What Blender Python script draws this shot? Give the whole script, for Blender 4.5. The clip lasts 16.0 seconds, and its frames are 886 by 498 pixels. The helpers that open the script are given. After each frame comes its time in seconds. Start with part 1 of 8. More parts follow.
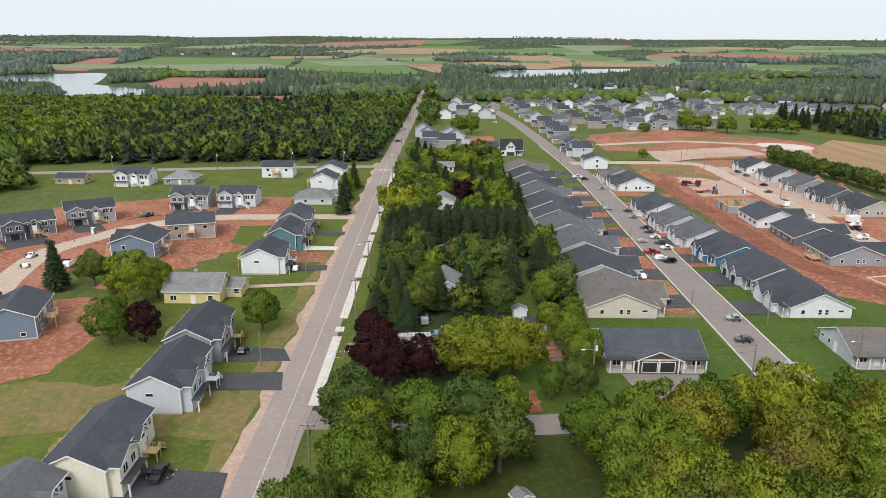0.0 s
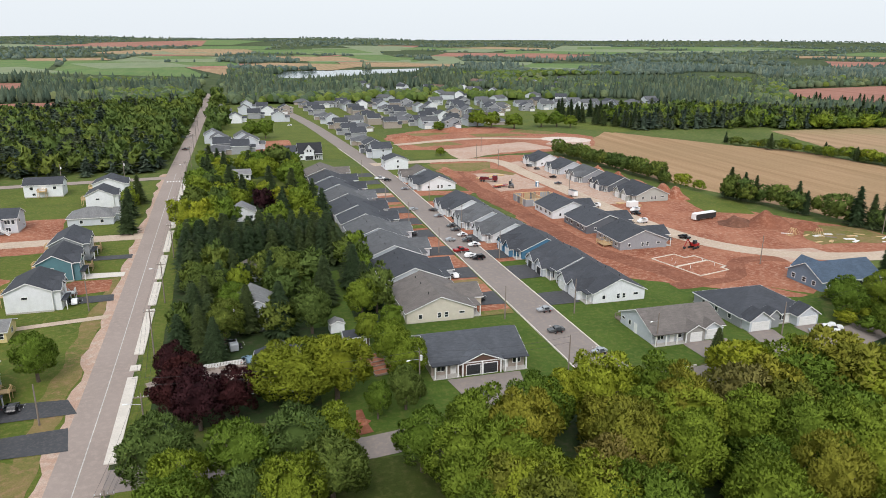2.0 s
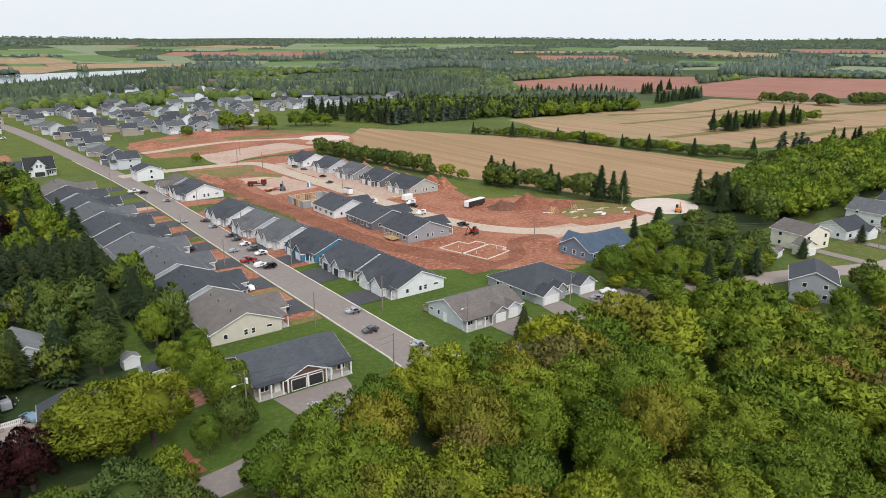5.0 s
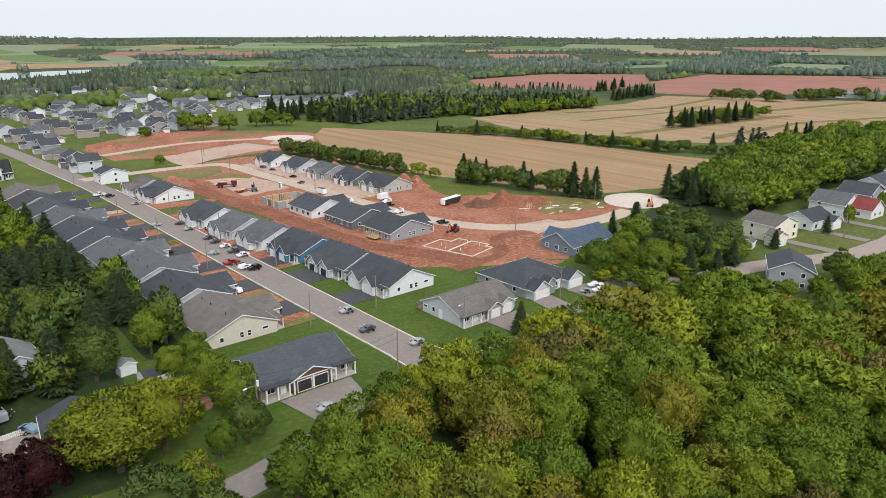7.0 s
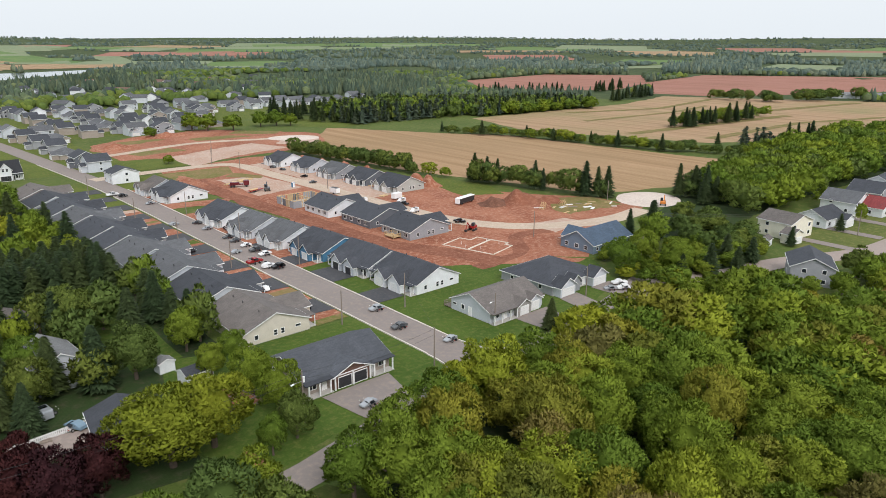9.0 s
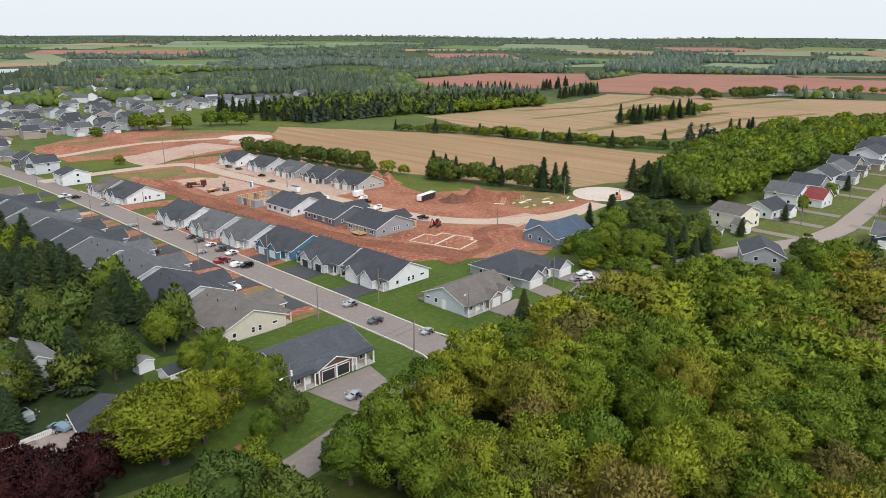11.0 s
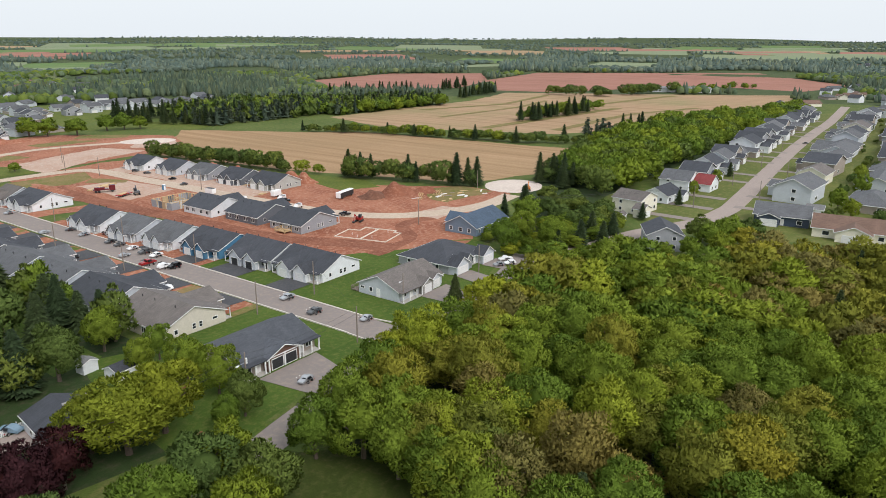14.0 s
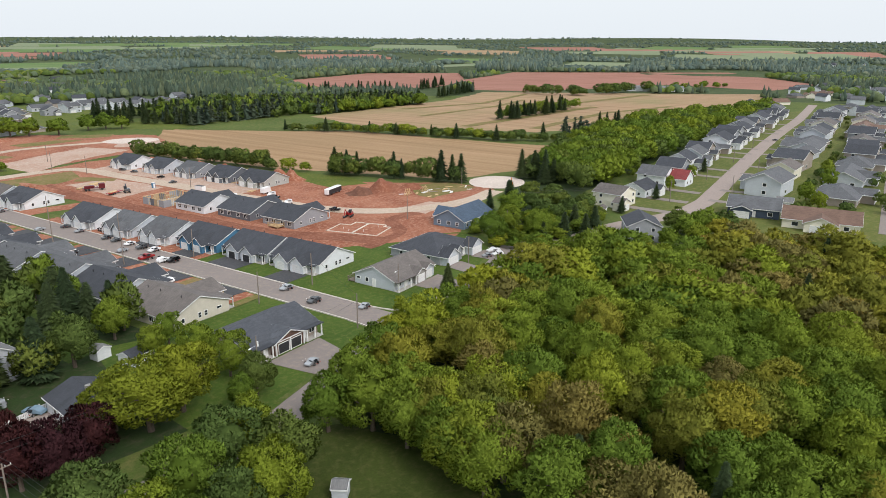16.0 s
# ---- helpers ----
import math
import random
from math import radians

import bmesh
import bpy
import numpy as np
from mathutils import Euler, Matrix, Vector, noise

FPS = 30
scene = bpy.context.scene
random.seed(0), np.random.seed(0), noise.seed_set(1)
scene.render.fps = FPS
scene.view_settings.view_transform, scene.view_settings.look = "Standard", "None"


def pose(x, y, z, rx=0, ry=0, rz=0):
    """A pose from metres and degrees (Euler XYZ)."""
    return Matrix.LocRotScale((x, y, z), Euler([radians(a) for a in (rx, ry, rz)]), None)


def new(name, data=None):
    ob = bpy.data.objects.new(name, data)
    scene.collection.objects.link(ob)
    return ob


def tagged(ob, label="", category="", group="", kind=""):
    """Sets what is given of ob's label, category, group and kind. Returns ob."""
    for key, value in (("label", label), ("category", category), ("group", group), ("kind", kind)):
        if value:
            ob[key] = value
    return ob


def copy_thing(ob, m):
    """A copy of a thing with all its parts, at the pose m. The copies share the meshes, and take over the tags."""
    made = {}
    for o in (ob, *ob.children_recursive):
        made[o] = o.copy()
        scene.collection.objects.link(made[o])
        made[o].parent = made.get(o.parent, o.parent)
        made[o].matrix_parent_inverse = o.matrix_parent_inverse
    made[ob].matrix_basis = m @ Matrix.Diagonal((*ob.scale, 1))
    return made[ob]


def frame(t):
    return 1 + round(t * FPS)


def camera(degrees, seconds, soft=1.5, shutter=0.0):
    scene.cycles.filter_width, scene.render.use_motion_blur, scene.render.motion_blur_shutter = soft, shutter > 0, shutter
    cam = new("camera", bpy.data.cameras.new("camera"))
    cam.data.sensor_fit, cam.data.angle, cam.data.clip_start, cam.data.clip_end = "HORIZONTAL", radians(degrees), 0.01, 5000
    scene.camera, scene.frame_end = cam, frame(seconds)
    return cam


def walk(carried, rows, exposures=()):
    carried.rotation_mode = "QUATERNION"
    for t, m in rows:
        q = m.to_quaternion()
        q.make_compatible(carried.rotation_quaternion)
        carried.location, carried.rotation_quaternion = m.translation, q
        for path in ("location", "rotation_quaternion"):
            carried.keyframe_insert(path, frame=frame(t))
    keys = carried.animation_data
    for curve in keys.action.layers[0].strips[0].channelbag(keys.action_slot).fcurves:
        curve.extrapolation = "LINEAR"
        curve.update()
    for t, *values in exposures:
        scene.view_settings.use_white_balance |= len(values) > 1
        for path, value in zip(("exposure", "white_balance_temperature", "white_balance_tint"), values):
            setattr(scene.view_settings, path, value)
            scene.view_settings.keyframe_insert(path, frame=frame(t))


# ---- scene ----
# The camera: a small aircraft about 65 m up, drifting back to the west and turning east.
cam = camera(63.9, 16.0, soft=0.8)
ROWS = [
    (0, -0.00, 0.00, 65.00, 73.295, -0.342, 0.103),
    (0.5, -0.01, 2.45, 65.12, 73.300, -0.386, -1.042),
    (1, -0.10, 4.44, 65.28, 73.313, -0.478, -5.728),
    (1.5, -0.35, 6.09, 65.13, 73.403, -0.463, -11.019),
    (2, -0.93, 7.64, 65.03, 73.436, -0.463, -16.271),
    (2.5, -2.08, 8.59, 65.08, 73.450, -0.486, -21.121),
    (3, -3.39, 9.89, 65.06, 73.458, -0.384, -25.354),
    (3.5, -4.88, 11.34, 65.03, 73.469, -0.366, -28.830),
    (4, -6.51, 12.69, 65.05, 73.446, -0.294, -31.706),
    (4.5, -8.21, 14.13, 65.00, 73.412, -0.220, -34.557),
    (5, -10.24, 15.66, 64.93, 73.383, -0.182, -36.949),
    (7.5, -20.31, 22.66, 64.59, 73.322, -0.130, -41.163),
    (8, -22.32, 24.08, 64.38, 73.356, -0.143, -41.326),
    (10.5, -31.14, 27.46, 64.40, 73.281, -0.324, -43.910),
    (11, -33.01, 27.72, 64.46, 73.286, -0.351, -45.985),
    (11.5, -34.81, 27.90, 64.50, 73.295, -0.349, -48.041),
    (12, -36.55, 28.02, 64.51, 73.308, -0.356, -49.666),
    (12.5, -38.50, 28.02, 64.45, 73.341, -0.323, -50.899),
    (13, -40.41, 27.95, 64.36, 73.370, -0.256, -52.138),
    (13.5, -42.52, 27.67, 64.32, 73.368, -0.227, -53.335),
    (14, -44.79, 27.33, 64.13, 73.397, -0.210, -54.245),
    (14.5, -47.13, 27.06, 64.10, 73.411, -0.218, -54.781),
    (15, -49.51, 26.66, 64.14, 73.412, -0.245, -55.253),
    (15.5, -52.07, 26.09, 64.17, 73.425, -0.234, -55.738),
    (16, -54.58, 25.74, 64.33, 73.393, -0.248, -56.235),
]
walk(cam, [(t, pose(x, y, z, rx, ry, rz)) for t, x, y, z, rx, ry, rz in ROWS])

# Bright overcast sky with a very soft sun behind the cloud.
SUN_ELEVATION, SUN_TURN = 44, 200
world = bpy.data.worlds.new("overcast_sky")
scene.world = world
world.use_nodes = True
wn = world.node_tree
wn.nodes.clear()
sky = wn.nodes.new("ShaderNodeTexSky")
sky.sky_type, sky.sun_disc = "NISHITA", False
sky.sun_elevation, sky.sun_rotation = radians(SUN_ELEVATION), radians(SUN_TURN)
sky.dust_density, sky.air_density, sky.ozone_density = 4.0, 1.0, 1.0
dim = wn.nodes.new("ShaderNodeVectorMath")
dim.operation = "SCALE"
dim.inputs["Scale"].default_value = 0.12
cloud = wn.nodes.new("ShaderNodeMixRGB")
cloud.inputs["Fac"].default_value = 0.82
cloud.inputs["Color2"].default_value = (0.98, 1.045, 1.11, 1)
wbg = wn.nodes.new("ShaderNodeBackground")
wbg.inputs["Strength"].default_value = 1.0
wout = wn.nodes.new("ShaderNodeOutputWorld")
wn.links.new(sky.outputs["Color"], dim.inputs[0])
wn.links.new(dim.outputs["Vector"], cloud.inputs["Color1"])
wn.links.new(cloud.outputs["Color"], wbg.inputs["Color"])
wn.links.new(wbg.outputs["Background"], wout.inputs["Surface"])
sun = new("sun", bpy.data.lights.new("sun", "SUN"))
sun.data.energy, sun.data.angle, sun.data.color = 2.1, radians(25), (1.0, 0.965, 0.95)
sun.matrix_world = pose(0, 0, 300, 90 - SUN_ELEVATION, 0, 180 - SUN_TURN)
scene.view_settings.exposure = 0.0

# ---- materials ----
MATS = {}


def nodes_of(name):
    m = bpy.data.materials.new(name)
    m.use_nodes = True
    nt = m.node_tree
    return m, nt, nt.nodes["Principled BSDF"]


def link_noise(nt, scale, detail=4.0, rough=0.6, coord="Object"):
    tc = nt.nodes.new("ShaderNodeTexCoord")
    n = nt.nodes.new("ShaderNodeTexNoise")
    n.inputs["Scale"].default_value, n.inputs["Detail"].default_value, n.inputs["Roughness"].default_value = scale, detail, rough
    nt.links.new(tc.outputs[coord], n.inputs["Vector"])
    return n


def ramp(nt, source, stops):
    r = nt.nodes.new("ShaderNodeValToRGB")
    while len(r.color_ramp.elements) < len(stops):
        r.color_ramp.elements.new(0.5)
    for e, (p, c) in zip(r.color_ramp.elements, stops):
        e.position, e.color = p, (*c, 1)
    nt.links.new(source, r.inputs["Fac"])
    return r


def mix(nt, fac, a, b, mode="MIX"):
    m = nt.nodes.new("ShaderNodeMixRGB")
    m.blend_type = mode
    for key, v in (("Fac", fac), ("Color1", a), ("Color2", b)):
        if isinstance(v, (int, float)):
            m.inputs[key].default_value = v
        elif isinstance(v, tuple):
            m.inputs[key].default_value = (*v, 1)
        else:
            nt.links.new(v, m.inputs[key])
    return m.outputs["Color"]


def bump(nt, bsdf, height, strength=0.3, dist=0.05):
    b = nt.nodes.new("ShaderNodeBump")
    b.inputs["Strength"].default_value, b.inputs["Distance"].default_value = strength, dist
    nt.links.new(height, b.inputs["Height"])
    nt.links.new(b.outputs["Normal"], bsdf.inputs["Normal"])


def ground_mat(name, a, b, c, big, small, rough=0.95, bump_s=0.4, bump_d=0.1, grit=0.25):
    """Two scales of patches between colours a and b, with specks of c."""
    m, nt, bs = nodes_of(name)
    n1, n2 = link_noise(nt, big, 5), link_noise(nt, small, 6, 0.7)
    base = ramp(nt, n1.outputs["Fac"], [(0.35, a), (0.65, b)]).outputs["Color"]
    speck = ramp(nt, n2.outputs["Fac"], [(0.48, (0, 0, 0)), (0.68, (1, 1, 1))]).outputs["Color"]
    col = mix(nt, speck, base, c)
    n3 = link_noise(nt, small * 9, 3)
    grain = ramp(nt, n3.outputs["Fac"], [(0.25, (1 - grit,) * 3), (0.75, (1 + grit,) * 3)]).outputs["Color"]
    nt.links.new(mix(nt, 1.0, col, grain, "MULTIPLY"), bs.inputs["Base Color"])
    bs.inputs["Roughness"].default_value = rough
    bs.inputs["Specular IOR Level"].default_value = 0.2
    bump(nt, bs, n2.outputs["Fac"], bump_s, bump_d)
    MATS[name] = m
    return m


def furrow_mat(name, a, b, c, angle, spacing, big=0.012):
    """A worked field: long lines of crop or furrows, with broad patches."""
    m, nt, bs = nodes_of(name)
    tc = nt.nodes.new("ShaderNodeTexCoord")
    mp = nt.nodes.new("ShaderNodeMapping")
    mp.inputs["Rotation"].default_value = (0, 0, radians(angle))
    mp.inputs["Scale"].default_value = (1 / spacing, 0.02 / spacing, 1)
    nt.links.new(tc.outputs["Object"], mp.inputs["Vector"])
    n1 = nt.nodes.new("ShaderNodeTexNoise")
    n1.inputs["Scale"].default_value, n1.inputs["Detail"].default_value = 0.8, 6
    nt.links.new(mp.outputs["Vector"], n1.inputs["Vector"])
    n2 = link_noise(nt, big, 5)
    lines = ramp(nt, n1.outputs["Fac"], [(0.36, a), (0.62, b)]).outputs["Color"]
    patch_f = ramp(nt, n2.outputs["Fac"], [(0.45, (0, 0, 0)), (0.75, (0.8, 0.8, 0.8))]).outputs["Color"]
    col = mix(nt, patch_f, lines, c)
    n3 = link_noise(nt, 0.9, 6, 0.75)
    grain = ramp(nt, n3.outputs["Fac"], [(0.3, (0.8, 0.8, 0.8)), (0.7, (1.18, 1.18, 1.18))]).outputs["Color"]
    nt.links.new(mix(nt, 1.0, col, grain, "MULTIPLY"), bs.inputs["Base Color"])
    bs.inputs["Roughness"].default_value = 0.95
    bs.inputs["Specular IOR Level"].default_value = 0.15
    bump(nt, bs, n1.outputs["Fac"], 0.3, 0.15)
    MATS[name] = m
    return m


def plain(name, color, rough=0.6, metal=0.0, noise_scale=1.5, amount=0.12, vary=0.0):
    """A painted or plain surface with faint dirt, and a slight change from thing to thing."""
    m, nt, bs = nodes_of(name)
    n = link_noise(nt, noise_scale, 5, 0.65)
    lo, hi = 1 - amount, 1 + amount
    g = ramp(nt, n.outputs["Fac"], [(0.3, (lo, lo, lo)), (0.7, (hi, hi, hi))]).outputs["Color"]
    col = mix(nt, 1.0, color, g, "MULTIPLY")
    if vary:
        oi = nt.nodes.new("ShaderNodeObjectInfo")
        v = ramp(nt, oi.outputs["Random"], [(0, (1 - vary,) * 3), (1, (1 + vary,) * 3)]).outputs["Color"]
        col = mix(nt, 1.0, col, v, "MULTIPLY")
    nt.links.new(col, bs.inputs["Base Color"])
    bs.inputs["Roughness"].default_value, bs.inputs["Metallic"].default_value = rough, metal
    MATS[name] = m
    return m


def banded(name, color, step, depth, rough=0.6, amount=0.08, vertical=False, dark=0.82):
    """Lapped boards: shadow lines every step metres up the wall, with faint dirt."""
    m, nt, bs = nodes_of(name)
    tc = nt.nodes.new("ShaderNodeTexCoord")
    sp = nt.nodes.new("ShaderNodeSeparateXYZ")
    nt.links.new(tc.outputs["Object"], sp.inputs[0])
    d = nt.nodes.new("ShaderNodeMath")
    d.operation = "DIVIDE"
    nt.links.new(sp.outputs["X" if vertical else "Z"], d.inputs[0])
    d.inputs[1].default_value = step
    f = nt.nodes.new("ShaderNodeMath")
    f.operation = "FRACT"
    nt.links.new(d.outputs[0], f.inputs[0])
    line = ramp(nt, f.outputs[0], [(0.0, (dark,) * 3), (0.14, (1, 1, 1))]).outputs["Color"]
    n = link_noise(nt, 0.7, 6, 0.7)
    lo, hi = 1 - amount, 1 + amount
    g = ramp(nt, n.outputs["Fac"], [(0.3, (lo,) * 3), (0.7, (hi,) * 3)]).outputs["Color"]
    nt.links.new(mix(nt, 1.0, mix(nt, 1.0, color, line, "MULTIPLY"), g, "MULTIPLY"), bs.inputs["Base Color"])
    bs.inputs["Roughness"].default_value = rough
    bump(nt, bs, f.outputs[0], 0.5, depth)
    MATS[name] = m
    return m


def shingles(name, color):
    """Asphalt shingles: short courses down the slope and blotches from tab to tab."""
    m, nt, bs = nodes_of(name)
    tc = nt.nodes.new("ShaderNodeTexCoord")
    br = nt.nodes.new("ShaderNodeTexBrick")
    br.inputs["Scale"].default_value = 1.0
    br.inputs["Brick Width"].default_value, br.inputs["Row Height"].default_value = 0.9, 0.28
    br.inputs["Mortar Size"].default_value = 0.012
    br.inputs["Color1"].default_value = (0.87, 0.87, 0.87, 1)
    br.inputs["Color2"].default_value = (1.13, 1.13, 1.13, 1)
    br.inputs["Mortar"].default_value = (0.6, 0.6, 0.6, 1)
    nt.links.new(tc.outputs["Object"], br.inputs["Vector"])
    n1, n2 = link_noise(nt, 0.35, 5), link_noise(nt, 7.0, 4, 0.7)
    g1 = ramp(nt, n1.outputs["Fac"], [(0.3, (0.85,) * 3), (0.7, (1.15,) * 3)]).outputs["Color"]
    g2 = ramp(nt, n2.outputs["Fac"], [(0.3, (0.82,) * 3), (0.7, (1.18,) * 3)]).outputs["Color"]
    col = mix(nt, 1.0, mix(nt, 1.0, mix(nt, 0.8, color, br.outputs["Color"], "MULTIPLY"), g1, "MULTIPLY"), g2, "MULTIPLY")
    oi = nt.nodes.new("ShaderNodeObjectInfo")
    v = ramp(nt, oi.outputs["Random"], [(0, (0.85,) * 3), (1, (1.15,) * 3)]).outputs["Color"]
    nt.links.new(mix(nt, 1.0, col, v, "MULTIPLY"), bs.inputs["Base Color"])
    bs.inputs["Roughness"].default_value = 0.8
    bs.inputs["Specular IOR Level"].default_value = 0.35
    bump(nt, bs, n2.outputs["Fac"], 0.4, 0.03)
    MATS[name] = m
    return m


def leaves(name, a, b, c, through_light=0.25):
    """Foliage: each clump its own tone between a and b, some towards c, and a cast from tree to tree."""
    m, nt, bs = nodes_of(name)
    geo = nt.nodes.new("ShaderNodeNewGeometry")
    oi = nt.nodes.new("ShaderNodeObjectInfo")
    one = ramp(nt, geo.outputs["Random Per Island"], [(0.0, [0.82 * k for k in a]), (0.55, b), (1.0, [1.15 * k for k in c])]).outputs["Color"]
    at = nt.nodes.new("ShaderNodeAttribute")
    at.attribute_name = "tone"
    both = nt.nodes.new("ShaderNodeMath")
    both.operation = "ADD"
    nt.links.new(oi.outputs["Random"], both.inputs[0])
    nt.links.new(at.outputs["Fac"], both.inputs[1])
    cast = nt.nodes.new("ShaderNodeMath")
    cast.operation = "FRACT"
    nt.links.new(both.outputs[0], cast.inputs[0])
    whole = ramp(nt, cast.outputs[0], [(0.0, (0.76, 0.84, 0.86)), (0.3, (0.92, 0.96, 0.96)), (0.6, (1.05, 1.03, 0.95)), (0.85, (1.22, 1.14, 0.95)), (1.0, (1.36, 1.18, 0.9))]).outputs["Color"]
    n = link_noise(nt, 0.45, 3)
    g = ramp(nt, n.outputs["Fac"], [(0.3, (0.8,) * 3), (0.7, (1.2,) * 3)]).outputs["Color"]
    col = mix(nt, 1.0, mix(nt, 1.0, one, whole, "MULTIPLY"), g, "MULTIPLY")
    nt.links.new(col, bs.inputs["Base Color"])
    bs.inputs["Roughness"].default_value = 0.75
    bs.inputs["Specular IOR Level"].default_value = 0.08
    tr = nt.nodes.new("ShaderNodeBsdfTranslucent")
    nt.links.new(col, tr.inputs["Color"])
    mx = nt.nodes.new("ShaderNodeMixShader")
    mx.inputs[0].default_value = through_light
    nt.links.new(bs.outputs[0], mx.inputs[1])
    nt.links.new(tr.outputs[0], mx.inputs[2])
    nt.links.new(mx.outputs[0], nt.nodes["Material Output"].inputs["Surface"])
    MATS[name] = m
    return m


ground_mat("meadow", (0.062, 0.098, 0.018), (0.096, 0.13, 0.028), (0.15, 0.145, 0.05), 0.03, 0.35)
ground_mat("lawn", (0.07, 0.104, 0.015), (0.106, 0.137, 0.021), (0.165, 0.152, 0.042), 0.09, 0.8)
ground_mat("lush_lawn", (0.048, 0.09, 0.012), (0.072, 0.115, 0.017), (0.112, 0.13, 0.03), 0.09, 0.8)
ground_mat("suburb_grass", (0.08, 0.108, 0.022), (0.125, 0.14, 0.034), (0.18, 0.165, 0.06), 0.05, 0.5)
ground_mat("dry_grass", (0.12, 0.138, 0.03), (0.215, 0.16, 0.066), (0.28, 0.175, 0.095), 0.1, 0.6)
# Wood floor colour, deepened by the shade under trees that is put into it.
ground_mat("shade_dark_floor", (0.02, 0.04, 0.012), (0.035, 0.06, 0.016), (0.06, 0.06, 0.03), 0.02, 0.5)
ground_mat("wood_land", (0.035, 0.058, 0.02), (0.06, 0.085, 0.028), (0.09, 0.105, 0.04), 0.006, 0.06)
# Lawn green darkened so that the trees' shade is in the colour.
ground_mat("shade_tinted_grass", (0.034, 0.05, 0.008), (0.05, 0.068, 0.012), (0.075, 0.078, 0.022), 0.1, 0.7)
ground_mat("red_earth", (0.24, 0.08, 0.044), (0.36, 0.148, 0.088), (0.44, 0.25, 0.172), 0.06, 0.7, bump_s=0.25, bump_d=0.12)
ground_mat("wet_earth", (0.175, 0.062, 0.036), (0.25, 0.098, 0.058), (0.32, 0.15, 0.098), 0.12, 0.8, bump_s=0.25, bump_d=0.12)
ground_mat("dark_earth", (0.12, 0.055, 0.036), (0.17, 0.078, 0.05), (0.22, 0.11, 0.075), 0.15, 0.6, bump_d=0.3)
ground_mat("packed_earth", (0.42, 0.27, 0.2), (0.47, 0.34, 0.27), (0.5, 0.41, 0.34), 0.06, 0.5)
ground_mat("asphalt_worn", (0.305, 0.25, 0.222), (0.335, 0.275, 0.245), (0.375, 0.305, 0.265), 0.06, 0.9, 0.85, 0.15, 0.02, 0.09)
ground_mat("asphalt_street", (0.232, 0.2, 0.184), (0.256, 0.22, 0.203), (0.3, 0.245, 0.21), 0.07, 0.8, 0.85, 0.15, 0.02, 0.09)
ground_mat("asphalt_new", (0.058, 0.06, 0.066), (0.076, 0.077, 0.083), (0.105, 0.1, 0.1), 0.12, 1.8, 0.8, 0.15, 0.02, 0.09)
ground_mat("gravel_road", (0.44, 0.34, 0.26), (0.5, 0.4, 0.31), (0.56, 0.46, 0.37), 0.06, 0.7, 0.95, 0.2, 0.04)
ground_mat("pale_gravel", (0.55, 0.46, 0.4), (0.62, 0.53, 0.46), (0.68, 0.6, 0.53), 0.08, 0.7, 0.95, 0.2, 0.04)
ground_mat("concrete", (0.62, 0.57, 0.51), (0.7, 0.65, 0.58), (0.55, 0.5, 0.44), 0.4, 3.0, 0.8, 0.1, 0.01, 0.09)
furrow_mat("stubble", (0.29, 0.185, 0.098), (0.39, 0.255, 0.145), (0.29, 0.195, 0.105), -28, 5.0)
furrow_mat("stubble_far", (0.3, 0.2, 0.115), (0.4, 0.265, 0.16), (0.24, 0.215, 0.1), 62, 6.0)
furrow_mat("ploughed", (0.29, 0.135, 0.098), (0.36, 0.18, 0.135), (0.26, 0.125, 0.088), 40, 8.0)
furrow_mat("green_crop", (0.1, 0.175, 0.055), (0.13, 0.2, 0.065), (0.17, 0.2, 0.085), 15, 8.0)
furrow_mat("pale_crop", (0.18, 0.225, 0.125), (0.21, 0.25, 0.145), (0.24, 0.25, 0.15), 70, 9.0)
m_, nt_, bs_ = nodes_of("water")
bs_.inputs["Base Color"].default_value = (0.16, 0.19, 0.2, 1)
bs_.inputs["Roughness"].default_value = 0.12
bump(nt_, bs_, link_noise(nt_, 0.15, 4).outputs["Fac"], 0.08, 0.3)
MATS["water"] = m_
for n_, c_ in (("charcoal", (0.052, 0.056, 0.066)), ("grey", (0.105, 0.108, 0.115)), ("taupe", (0.135, 0.119, 0.11)),
               ("slate_blue", (0.075, 0.11, 0.16)), ("slate", (0.085, 0.092, 0.107)), ("brown", (0.16, 0.1, 0.075)), ("pale_grey", (0.2, 0.2, 0.2)), ("red", (0.25, 0.05, 0.05)), ("black", (0.024, 0.025, 0.029))):
    shingles("roof_" + n_, c_)
for n_, c_ in (("white", (0.72, 0.74, 0.76)), ("sage", (0.42, 0.43, 0.4)), ("cream", (0.76, 0.72, 0.6)), ("beige", (0.6, 0.555, 0.47)), ("grey", (0.3, 0.31, 0.33)),
               ("light_grey", (0.53, 0.56, 0.6)), ("dark_grey", (0.13, 0.14, 0.16)), ("blue", (0.16, 0.22, 0.29)), ("teal", (0.09, 0.2, 0.23)),
               ("navy", (0.05, 0.07, 0.11)), ("yellow", (0.68, 0.57, 0.28)), ("taupe", (0.34, 0.29, 0.25)), ("wrap_blue", (0.07, 0.2, 0.33)),
               ("tan", (0.45, 0.33, 0.2)), ("brown", (0.13, 0.07, 0.05))):
    banded("siding_" + n_, c_, 0.2, 0.02)
plain("trim_white", (0.78, 0.78, 0.77), 0.5)
plain("trim_black", (0.03, 0.03, 0.032), 0.5)
banded("garage_white", (0.76, 0.76, 0.75), 0.53, 0.02, 0.45, dark=0.7)
banded("garage_black", (0.035, 0.036, 0.04), 0.53, 0.02, 0.4, dark=0.6)
plain("stone_grey", (0.3, 0.29, 0.27), 0.85, 0, 6.0, 0.35)
